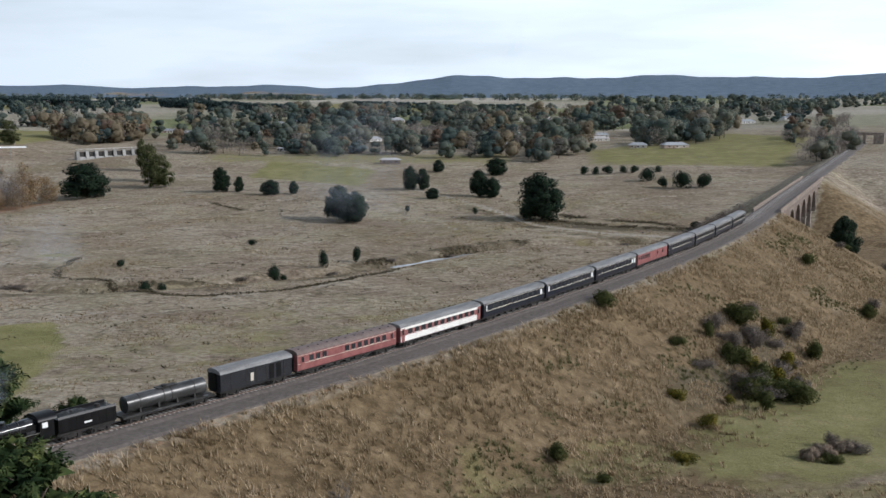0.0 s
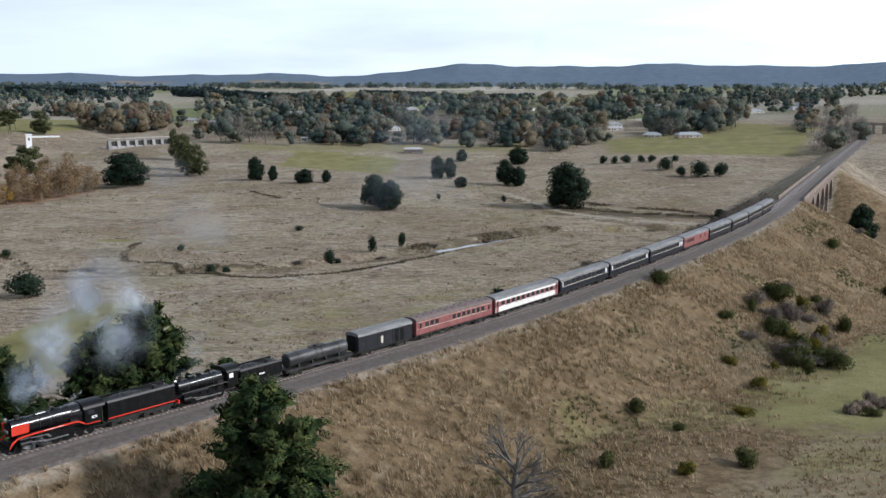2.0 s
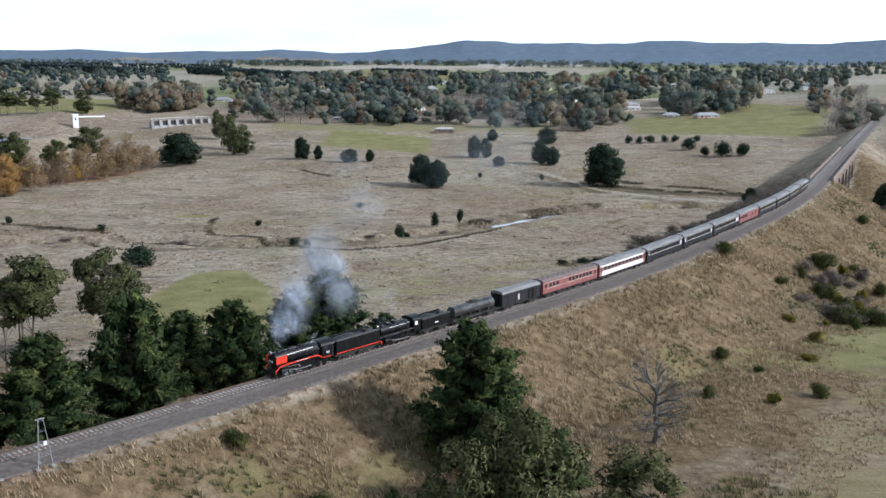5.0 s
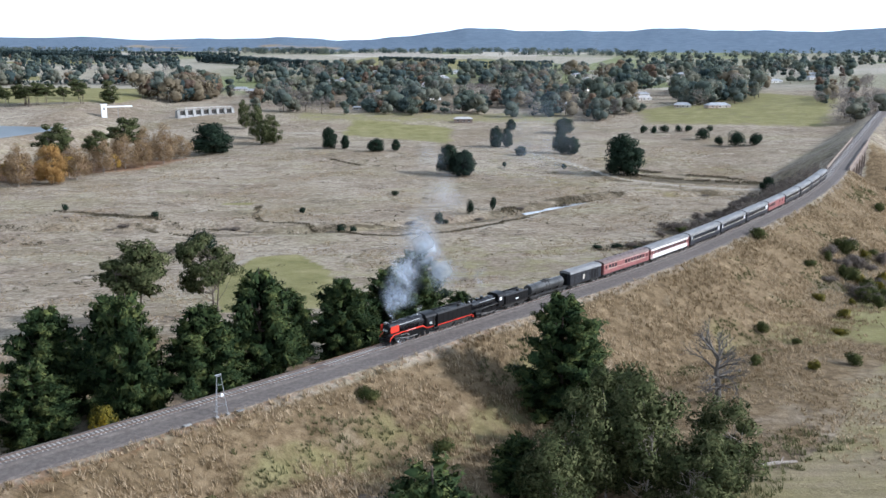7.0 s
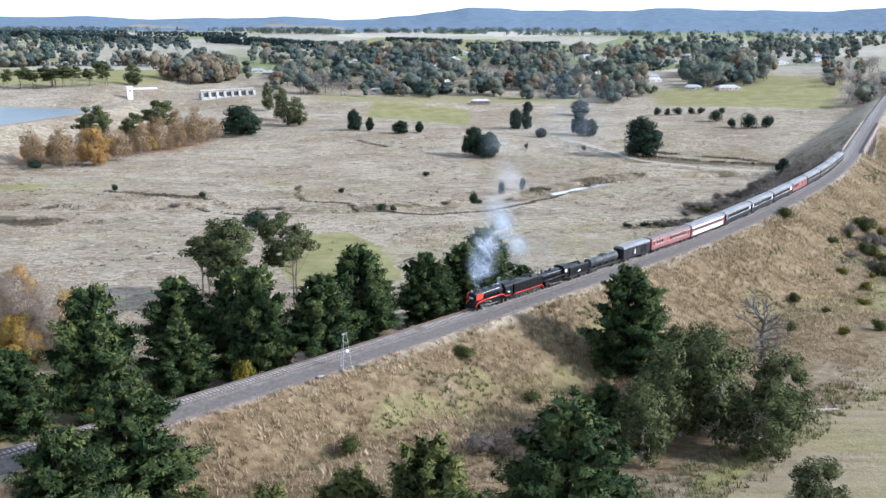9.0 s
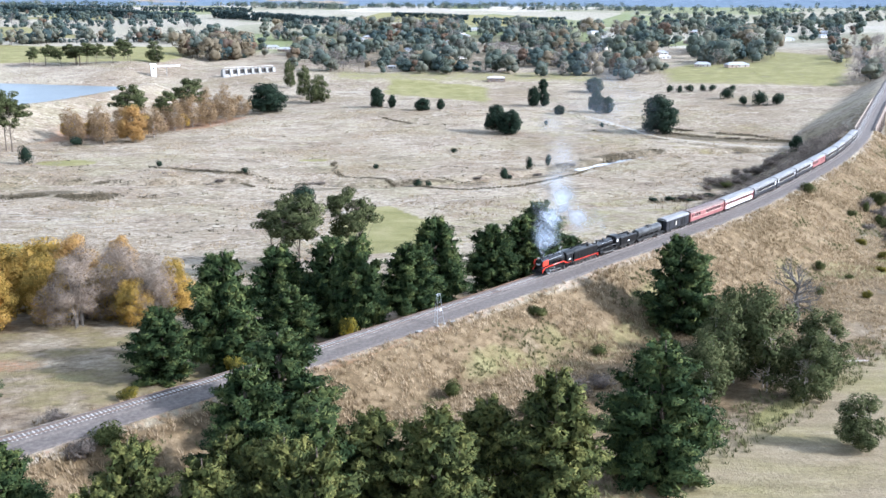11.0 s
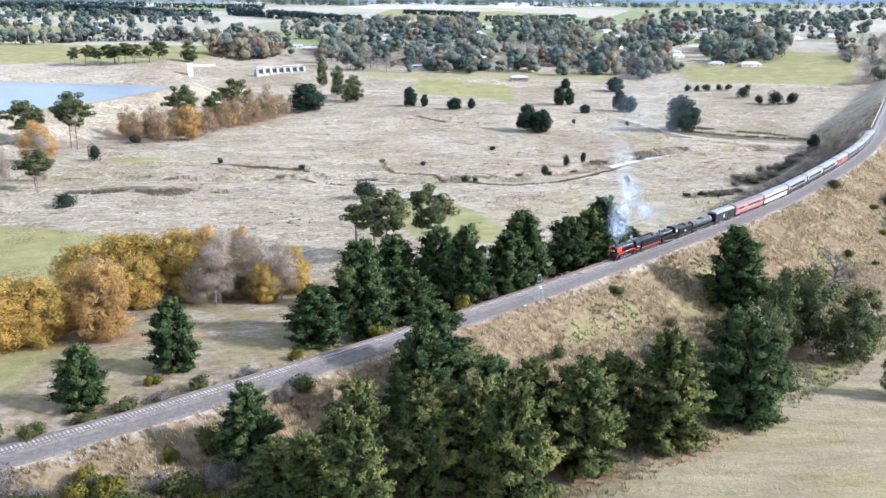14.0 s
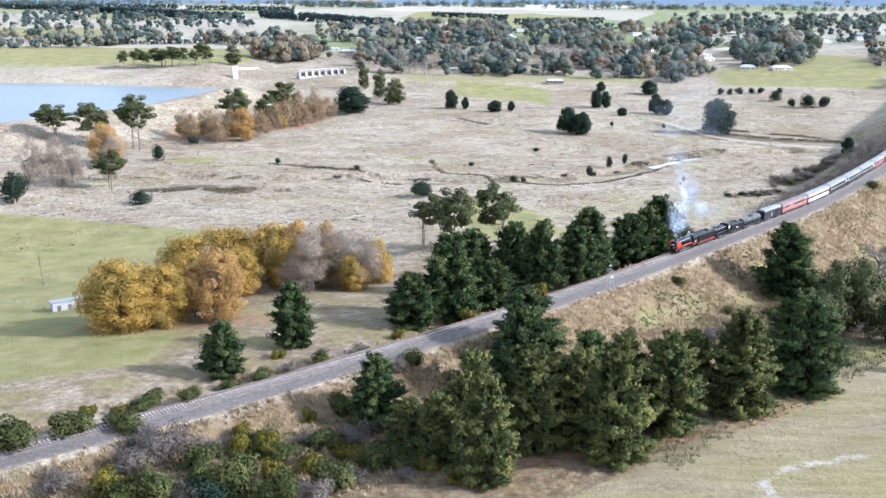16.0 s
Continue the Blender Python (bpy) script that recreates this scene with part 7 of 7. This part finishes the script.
# ---------------------------------------------------------------- grass tussocks
def tussocks(name, label, places, height, mat, seed, blades=9):
    """Clumps of dry blades, leaning with the wind."""
    r = np.random.default_rng(seed)
    p = np.asarray(places, float)
    n_ = len(p)
    z = ground_height(p[:, 0], p[:, 1]) - 0.05
    size = height * r.uniform(0.5, 1.35, n_)
    vs = []
    for _ in range(blades):
        t = r.uniform(0, 6.283, n_)
        lean = r.uniform(0.1, 0.7, n_) * size
        off_ = r.uniform(0, 0.42, n_) * size
        bx, by = p[:, 0] + np.cos(t) * off_, p[:, 1] + np.sin(t) * off_
        t2 = t + r.uniform(-1, 1, n_)
        wx, wy = -np.sin(t2) * 0.085, np.cos(t2) * 0.085
        tall_ = size * r.uniform(0.55, 1.1, n_)
        vs.append(np.stack([np.column_stack([bx - wx, by - wy, z]), np.column_stack([bx + wx, by + wy, z]),
                            np.column_stack([bx + np.cos(t) * lean - 0.25 * size, by + np.sin(t) * lean, z + tall_])], axis=1))
    v = np.concatenate(vs).reshape(-1, 3)
    k = np.arange(len(v) // 3) * 3
    me = bpy.data.meshes.new(name)
    me.from_pydata(v.tolist(), [], np.column_stack([k, k + 1, k + 2]).tolist())
    me.materials.append(mat)
    return tagged(new(name, me), label, "grass", kind="stuff")


def strewn(count, x0, x1, y0, y1, keep, seed):
    r = np.random.default_rng(seed)
    x, y = r.uniform(x0, x1, count), r.uniform(y0, y1, count)
    s_, d_ = line_sd(x, y)
    u = keep(x, y, s_, d_)
    ok = u > r.uniform(0, 1, count)
    return np.column_stack([x[ok], y[ok]])


bank_ = strewn(210000, -230, 170, -75, 430, lambda x, y, s_, d_: (d_ > 5.8) * (d_ < 62) * (s_ > -60) * (s_ < 500) * ramp(d_, 52, 30) * (0.25 + 0.75 * (waves(x, y, 7, 8) > -0.35)), 31)
fresh = (waves(bank_[:, 0], bank_[:, 1], 13, 6) + 0.6 * waves(bank_[:, 0], bank_[:, 1], 4, 3) > 0.5) * (line_sd(bank_[:, 0], bank_[:, 1])[1] > 9)
tussocks("dry_grass", "tall straw-coloured tussock grass covering the railway bank", bank_[~fresh], 1.15, M_TUSSOCK, 32)
tussocks("green_grass", "patches of olive-green grass among the dry tussocks", bank_[fresh], 0.8, M_VERGE, 46)
edge_ = strewn(60000, -330, 150, -110, 400, lambda x, y, s_, d_: np.maximum((d_ < np.where(s_ < 215, -9.5, -5.8)) * (d_ > -13), (d_ > 5.0) * (d_ < 8)) * 0.9 * (s_ < 500), 33)
tussocks("verge_grass", "pale dry grass along the edges of the track bed", edge_, 0.8, M_TUSSOCK, 34)
valley_ = strewn(170000, -400, 130, 120, 640, lambda x, y, s_, d_: (d_ < -14) * 0.75 * ramp(waves(x, y, 23, 9) + 0.8 * waves(x, y, 8, 2), -0.2, 1.0) * (patch(x, y, [(-124, 188), (-89, 194), (-103, 263), (-116, 287), (-132, 280), (-136, 229)], 2.5) < 0.3), 35)
tussocks("valley_grass", "rough tussocks scattered over the dry valley pasture", valley_, 0.62, M_TUSSOCK, 36, 5)
near_ = strewn(80000, -60, 210, 20, 330, lambda x, y, s_, d_: (d_ > 36) * (d_ < 120) * ramp(s_, 190, 215) * 0.8 * (waves(x, y, 11, 3) > -0.35) * (patch(x, y, [(38, 141), (58, 136), (140, 190), (135, 232), (94, 227), (66, 199), (41, 168)], 4) < 0.3), 37)
tussocks("field_grass", "dry tussocks on the low ground below the bank", near_, 0.7, M_TUSSOCK, 38, 6)
rr = np.random.default_rng(39)
wet = np.vstack([np.repeat(smooth_line(q, 1.2), 7, axis=0) for q in drains])
wet = wet + rr.normal(size=wet.shape) * np.array([0.9, 0.9]) + np.column_stack([waves(wet[:, 0], wet[:, 1], 6, 3), waves(wet[:, 0], wet[:, 1], 5, 7)]) * 1.5
wet = wet[(waves(wet[:, 0], wet[:, 1], 12, 5) > -0.45)]
tussocks("drain_rushes", "dark rushes along the winding valley drains", wet, 0.75, M_DRAIN, 40, 6)
banks = [[(-266, 308), (-249, 303), (-229, 306)], [(-255, 345), (-238, 349)], [(-301, 312), (-271, 310), (-243, 315)], [(3, 296), (16, 303), (31, 312)], [(64, 548), (96, 521), (125, 497)], [(50, 536), (90, 497), (128, 486)], [(-225, 378), (-194, 371)], [(-30, 392), (-8, 416), (14, 434), (36, 450)]]
heavy = np.vstack([np.repeat(smooth_line(q, 1.5), 16, axis=0) for q in banks])
heavy = heavy + rr.normal(size=heavy.shape) * np.array([3.0, 3.0]) + np.column_stack([waves(heavy[:, 0], heavy[:, 1], 8, 3), waves(heavy[:, 0], heavy[:, 1], 7, 7)]) * 3.5
heavy = heavy[waves(heavy[:, 0], heavy[:, 1], 9, 5) > -0.15]
tussocks("bank_rushes", "dark clumped rushes on the old creek banks", heavy, 1.0, M_DRAIN, 41, 6)
clumps = strewn(1500, -380, 110, 180, 620, lambda x, y, s_, d_: (d_ < -30) * (0.15 + 0.85 * (waves(x, y, 31, 11) > 0.35)), 44)
clumps = np.repeat(clumps, 5, axis=0)
clumps = clumps + rr.normal(size=clumps.shape) * np.array([1.1, 0.8])
tussocks("dark_tufts", "dark clumps of rush and bracken dotted over the valley", clumps, 0.75, M_DRAIN, 45, 6)
verge = strewn(9000, -100, 20, -40, 80, lambda x, y, s_, d_: (d_ > 61) * (d_ < 72 + 2 * waves(x, y, 9, 4)) * (s_ > 60) * (s_ < 210) * 0.9, 42)
tussocks("verge_rushes", "tall olive-green grass between the trees and the mown field", verge, 1.2, M_VERGE, 43, 7)


# ---------------------------------------------------------------- scrub on and below the bank
sr = random.Random(5)
for _ in range(26):
    u = sr.random()
    x, y = 38 + 58 * u + sr.uniform(-7, 7), 328 + 68 * u + sr.uniform(-6, 6)
    shrub(sr.choice(("twiggy", "twiggy", "twiggy", "bush")), x, y, sr.uniform(2.5, 5), sr.uniform(6, 10), "grey-brown leafless thicket at the foot of the bank")
for _ in range(9):
    u = sr.random()
    shrub(sr.choice(("twiggy", "darkbush")), 2 + 30 * u + sr.uniform(-5, 5), 296 + 16 * u + sr.uniform(-4, 4), sr.uniform(1.2, 2.2), sr.uniform(3, 6), "low dark scrub in the valley below the line")
for _ in range(14):
    u = sr.random()
    shrub(sr.choice(("bush", "gorse", "twiggy", "bush")), -178 + 36 * u + sr.uniform(-5, 5), -33 + 10 * u + sr.uniform(-4, 4), sr.uniform(2.5, 4.5), sr.uniform(5, 8), "dense mixed scrub on the railway bank")
for _ in range(16):
    shrub(sr.choice(("bush", "twiggy", "bush", "twiggy")), sr.uniform(61, 73), sr.uniform(186, 226), sr.uniform(3, 6), sr.uniform(5, 8), "dense tangled dark scrub on the bank")
for x, y, w in ((62, 154, 5), (66, 156, 5), (59, 152, 4)):
    shrub("bare_brush", x, y, 2.0, w, "low pale heap of cut brushwood in the field")
for _ in range(26):
    p = on_track(sr.uniform(318, 385), sr.uniform(20, 46))
    shrub(sr.choice(("bush", "twiggy", "gorse", "bush", "twiggy")), p.x, p.y, sr.uniform(2.0, 5.0), sr.uniform(3, 7), "tangled bank scrub, part green and part bare")
for x, y in ((145, 397), (122, 277), (127, 286), (150, 365), (160, 350), (140, 345), (112, 300)):
    shrub(sr.choice(("twiggy", "bush")), x, y, sr.uniform(2, 4.5), sr.uniform(4, 7), "bare brown scrub near the viaduct's foot")
for x, y, k in ((65, 159, "twiggy"), (68, 155, "twiggy"), (62, 150, "bush"), (30, 122, "bush"), (38, 150, "gorse"), (24, 140, "bush"), (48, 172, "gorse"), (20, 118, "gorse"), (44, 180, "gorse")):
    shrub(k, x, y, sr.uniform(1.4, 2.8), sr.uniform(3, 6), "low scrubby bush in the rough grass")
for x, y, k, h, w in ((-213, -40, "bush", 6, 12), (-205, -34, "bush", 5, 8), (-200, -24, "gorse", 2.5, 5), (-196, -22, "bush", 3, 6), (-206, -24, "gorse", 2.4, 5), (-188, -18, "bush", 3, 5), (-187, -38, "twiggy", 7, 11),
                      (-192, -44, "twiggy", 5, 10), (-180, -42, "bush", 5, 8), (-172, -50, "bush", 7, 10), (-166, -46, "gorse", 4, 7), (-160, -42, "gorse", 3.5, 8), (-155, -36, "gorse", 3, 8), (-150, -34, "gorse", 2.6, 7),
                      (-146, -30, "bush", 3, 6), (-143, -38, "bush", 4, 6), (-202, -50, "twiggy", 4, 9), (-165, -19, "gorse", 2.6, 4.5), (-145, 5, "bush", 3.4, 7), (-148, 1, "twiggy", 3, 6), (-178, -50, "bush", 5, 7),
                      (-185, -55, "bush", 6, 9), (-163, -54, "bush", 6, 8), (-156, -50, "bush", 6, 8), (-135, -46, "gorse", 2.4, 6), (-128, -42, "gorse", 2.2, 6), (-176, 12, "gorse", 2.5, 5), (-150, 30, "gorse", 2.5, 5),
                      (-70, 40, "twiggy", 3.5, 9), (-64, 44, "twiggy", 3, 7), (-78, 30, "bush", 3, 6), (-58, 30, "gorse", 2.6, 5), (-50, 62, "bush", 3, 5), (-118, 26, "twiggy", 3, 8)):
    shrub(k, x, y, h, w, {"bush": "green leafy bush", "gorse": "yellow-flecked gorse bush", "twiggy": "leafless grey-brown bush"}[k] + " on the rough ground by the railway")
for _ in range(26):
    x, y = sr.uniform(-196, -140), sr.uniform(-58, -30)
    shrub(sr.choice(("bush", "bush", "gorse", "twiggy", "darkbush")), x, y, sr.uniform(2.2, 5.0), sr.uniform(5, 9), "dense mixed scrub on the rough ground by the railway")
for s_, d_, h, w in ((20, -7.6, 2.4, 5), (28, -8, 3, 6), (36, -8.5, 2.6, 6), (44, -9, 3, 6), (12, -8, 2.2, 4), (56, -10, 2.5, 6), (90, -9, 3, 5), (118, -9, 4, 6), (4, -9, 3, 6)):
    p = on_track(s_, d_)
    shrub(sr.choice(("gorse", "bush", "twiggy")), p.x, p.y, h, w, "low bush along the far edge of the track bed")
for x, y, h, w in ((-62, 357, 7, 5), (-47, 383, 7.5, 4), (-35, 398, 7, 4), (-105, 343, 4.5, 5), (-100, 345, 3.5, 4), (-59, 359, 3, 3), (-128, 388, 3, 4), (-195, 372, 3, 4), (-245, 392, 4, 4), (-86, 440, 3, 4), (-20, 555, 4, 3), (18, 548, 4, 3)):
    shrub("darkbush", x, y, h, w, "small dark shrub standing in the dry valley")
for _ in range(26):
    k = sr.randrange(8, len(CREEK) - 40)
    x, y = CREEK[k] + np.array([sr.uniform(-7, 7), sr.uniform(-6, 6)])
    shrub("twiggy", x, y, sr.uniform(1, 2.2), sr.uniform(3, 8), "low brown scrub along the creek")


# ---------------------------------------------------------------- steam and smoke
def smoke_material(name, grey, alpha):
    """Soft translucent wisps, thin at their rims."""
    m = bpy.data.materials.new(name)
    m.use_nodes = True
    n, l = m.node_tree.nodes, m.node_tree.links
    n.remove(n["Principled BSDF"])
    dif, tra, gone = n.new("ShaderNodeBsdfDiffuse"), n.new("ShaderNodeBsdfTranslucent"), n.new("ShaderNodeBsdfTransparent")
    dif.inputs["Color"].default_value = tra.inputs["Color"].default_value = (*grey, 1)
    both, out = n.new("ShaderNodeMixShader"), n.new("ShaderNodeMixShader")
    l.new(dif.outputs[0], both.inputs[1])
    l.new(tra.outputs[0], both.inputs[2])
    l.new(gone.outputs[0], out.inputs[1])
    l.new(both.outputs[0], out.inputs[2])
    l.new(out.outputs[0], n["Material Output"].inputs["Surface"])
    uv = n.new("ShaderNodeUVMap")
    sub = n.new("ShaderNodeVectorMath")
    sub.operation = "DISTANCE"
    sub.inputs[1].default_value = (0.5, 0.5, 0)
    l.new(uv.outputs["UV"], sub.inputs[0])
    mr = n.new("ShaderNodeMapRange")
    mr.interpolation_type = "SMOOTHSTEP"
    mr.inputs["From Min"].default_value, mr.inputs["From Max"].default_value = 0.5, 0.0
    mr.inputs["To Min"].default_value, mr.inputs["To Max"].default_value = 0.0, alpha
    l.new(sub.outputs["Value"], mr.inputs["Value"])
    tc = n.new("ShaderNodeTexCoord")
    nz = n.new("ShaderNodeTexNoise")
    nz.inputs["Scale"].default_value, nz.inputs["Detail"].default_value = 0.22, 3
    l.new(tc.outputs["Object"], nz.inputs["Vector"])
    cut = n.new("ShaderNodeMapRange")
    cut.inputs["From Min"].default_value, cut.inputs["From Max"].default_value = 0.30, 0.72
    l.new(nz.outputs["Fac"], cut.inputs["Value"])
    mul = n.new("ShaderNodeMath")
    mul.operation = "MULTIPLY"
    l.new(mr.outputs["Result"], mul.inputs[0])
    l.new(cut.outputs["Result"], mul.inputs[1])
    l.new(mul.outputs[0], out.inputs["Fac"])
    return m


def plume(name, label, category, origin, mat, path, count, seed):
    """Wisps of smoke strewn round a drifting path of (offset, radius, wisp size)."""
    r = np.random.default_rng(seed)
    path_ = np.array(path, float)
    u = r.uniform(0, 1, count) * (len(path_) - 1)
    k = np.minimum(u.astype(int), len(path_) - 2)
    w = (u - k)[:, None]
    q = path_[k] * (1 - w) + path_[k + 1] * w
    c = q[:, :3] + r.normal(size=(count, 3)) * q[:, 3:4] * 0.5
    a = r.normal(size=(count, 3))
    a /= np.linalg.norm(a, axis=1)[:, None]
    b = np.cross(a, r.normal(size=(count, 3)))
    b /= np.linalg.norm(b, axis=1)[:, None]
    s_ = q[:, 4:5] * r.uniform(0.7, 1.3, (count, 1))
    v = np.stack([c - a * s_ - b * s_, c + a * s_ - b * s_, c + a * s_ + b * s_, c - a * s_ + b * s_], axis=1).reshape(-1, 3)
    i = np.arange(count) * 4
    me = bpy.data.meshes.new(name)
    me.from_pydata(v.tolist(), [], np.column_stack([i, i + 1, i + 2, i + 3]).tolist())
    uvs = me.uv_layers.new(name="UVMap")
    uvs.data.foreach_set("uv", np.tile(np.array([0, 0, 1, 0, 1, 1, 0, 1], np.float32), count))
    me.materials.append(mat)
    ob = new(name, me)
    ob.location = origin
    return tagged(ob, label, category, kind="stuff")


M_SMOKE = smoke_material("grey_smoke", (0.56, 0.61, 0.68), 0.85)
M_HAZE = smoke_material("thin_smoke", (0.72, 0.77, 0.84), 0.25)
M_VEIL = smoke_material("smoke_veil", (0.62, 0.70, 0.80), 0.11)
M_STEAM = smoke_material("white_steam", (0.9, 0.9, 0.9), 0.6)
t_ = TAN[int(S0 + HEAD)]
al, aw = np.array([t_[0], t_[1], 0]), np.array([-t_[1], t_[0], 0])


def drift(steps):
    return [(*(al * a + aw * b + np.array([0, 0, c])), r_, w_) for a, b, c, r_, w_ in steps]


plume("engine_smoke", "grey smoke rising and trailing from the leading engine", "smoke", on_track(HEAD + 2.2, CL, 4.3), M_SMOKE,
      drift([(0, 0, 0.4, 0.4, 1.0), (1.5, 0.4, 3, 1.2, 2.2), (4, 1.2, 6.0, 2.6, 3.2), (8.5, 3, 9.0, 4.2, 4.2), (13.5, 5, 11.5, 5.4, 5.0), (19, 8, 13.5, 6.0, 5.8)]), 20, 1)
plume("drifting_smoke", "thin blue-grey smoke drifting back over the pasture", "smoke", on_track(HEAD + 2.2, CL, 4.3), M_HAZE,
      drift([(9, 5, 12, 4, 4.0), (20, 11, 15, 5, 5.5), (36, 20, 17, 7, 7), (60, 36, 19, 9, 9)]), 9, 2)
plume("valley_haze", "faint veil of old smoke hanging over the valley", "smoke", on_track(HEAD + 2.2, CL, 4.3), M_VEIL,
      drift([(80, 36, 16, 10, 15), (150, 80, 18, 16, 22), (250, 150, 22, 26, 32), (380, 230, 26, 36, 42)]), 5, 6)
plume("second_smoke", "faint smoke over the second engine", "smoke", on_track(HEAD + 25.8, CL, 4.0), M_HAZE, drift([(0, 0, 0, 0.4, 0.8), (2, 0.6, 4, 1.2, 1.6), (6, 2, 8, 2.2, 2.6)]), 6, 3)
plume("cylinder_steam", "low puff of white steam beside the front cylinders", "steam", on_track(HEAD + 2.0, CL + 1.9, 0.9), M_STEAM, drift([(0, 0, 0, 0.3, 0.5), (1.2, -0.3, 0.2, 0.5, 0.8), (2.8, -0.5, 0.4, 0.6, 0.8)]), 6, 5)
plume("safety_steam", "small white puff of steam at the safety valves", "steam", on_track(HEAD + 9.2, CL, 4.2), M_STEAM, drift([(0, 0, 0, 0.15, 0.3), (0.5, 0.1, 0.8, 0.3, 0.5), (1.5, 0.3, 1.5, 0.4, 0.6)]), 6, 4)


# ---------------------------------------------------------------- sleepers
sl = Shape().box(-0.13, 0.13, -1.25, 1.25, -0.30, -0.185, 0.02).mesh("sleeper", M_SLEEPER)
for k in range(300):
    s_ = -62 + k * 0.72
    o = part("sleeper", sl, None, track)
    o.matrix_local = Matrix.Translation(on_track(s_, CL)) @ Matrix.Rotation(heading(s_), 4, "Z")
rest = Shape()
for k in range(1850):
    s_ = -330 + k * 0.72 if k < 371 else 156 + (k - 371) * 0.72
    m = Matrix.Translation(on_track(s_, CL)) @ Matrix.Rotation(heading(s_), 4, "Z")
    rest.add([m @ Vector(c) for c in ((-.13, -1.25, -.3), (.13, -1.25, -.3), (.13, 1.25, -.3), (-.13, 1.25, -.3), (-.13, -1.25, -.185), (.13, -1.25, -.185), (.13, 1.25, -.185), (-.13, 1.25, -.185))],
             [(4, 5, 6, 7), (0, 1, 5, 4), (1, 2, 6, 5), (2, 3, 7, 6), (3, 0, 4, 7)])
o = part("far_sleepers", mesh_of("far_sleepers", rest.v, rest.f, M_SLEEPER), None, track)
tagged(o, "pale concrete sleepers further along the line", kind="stuff")
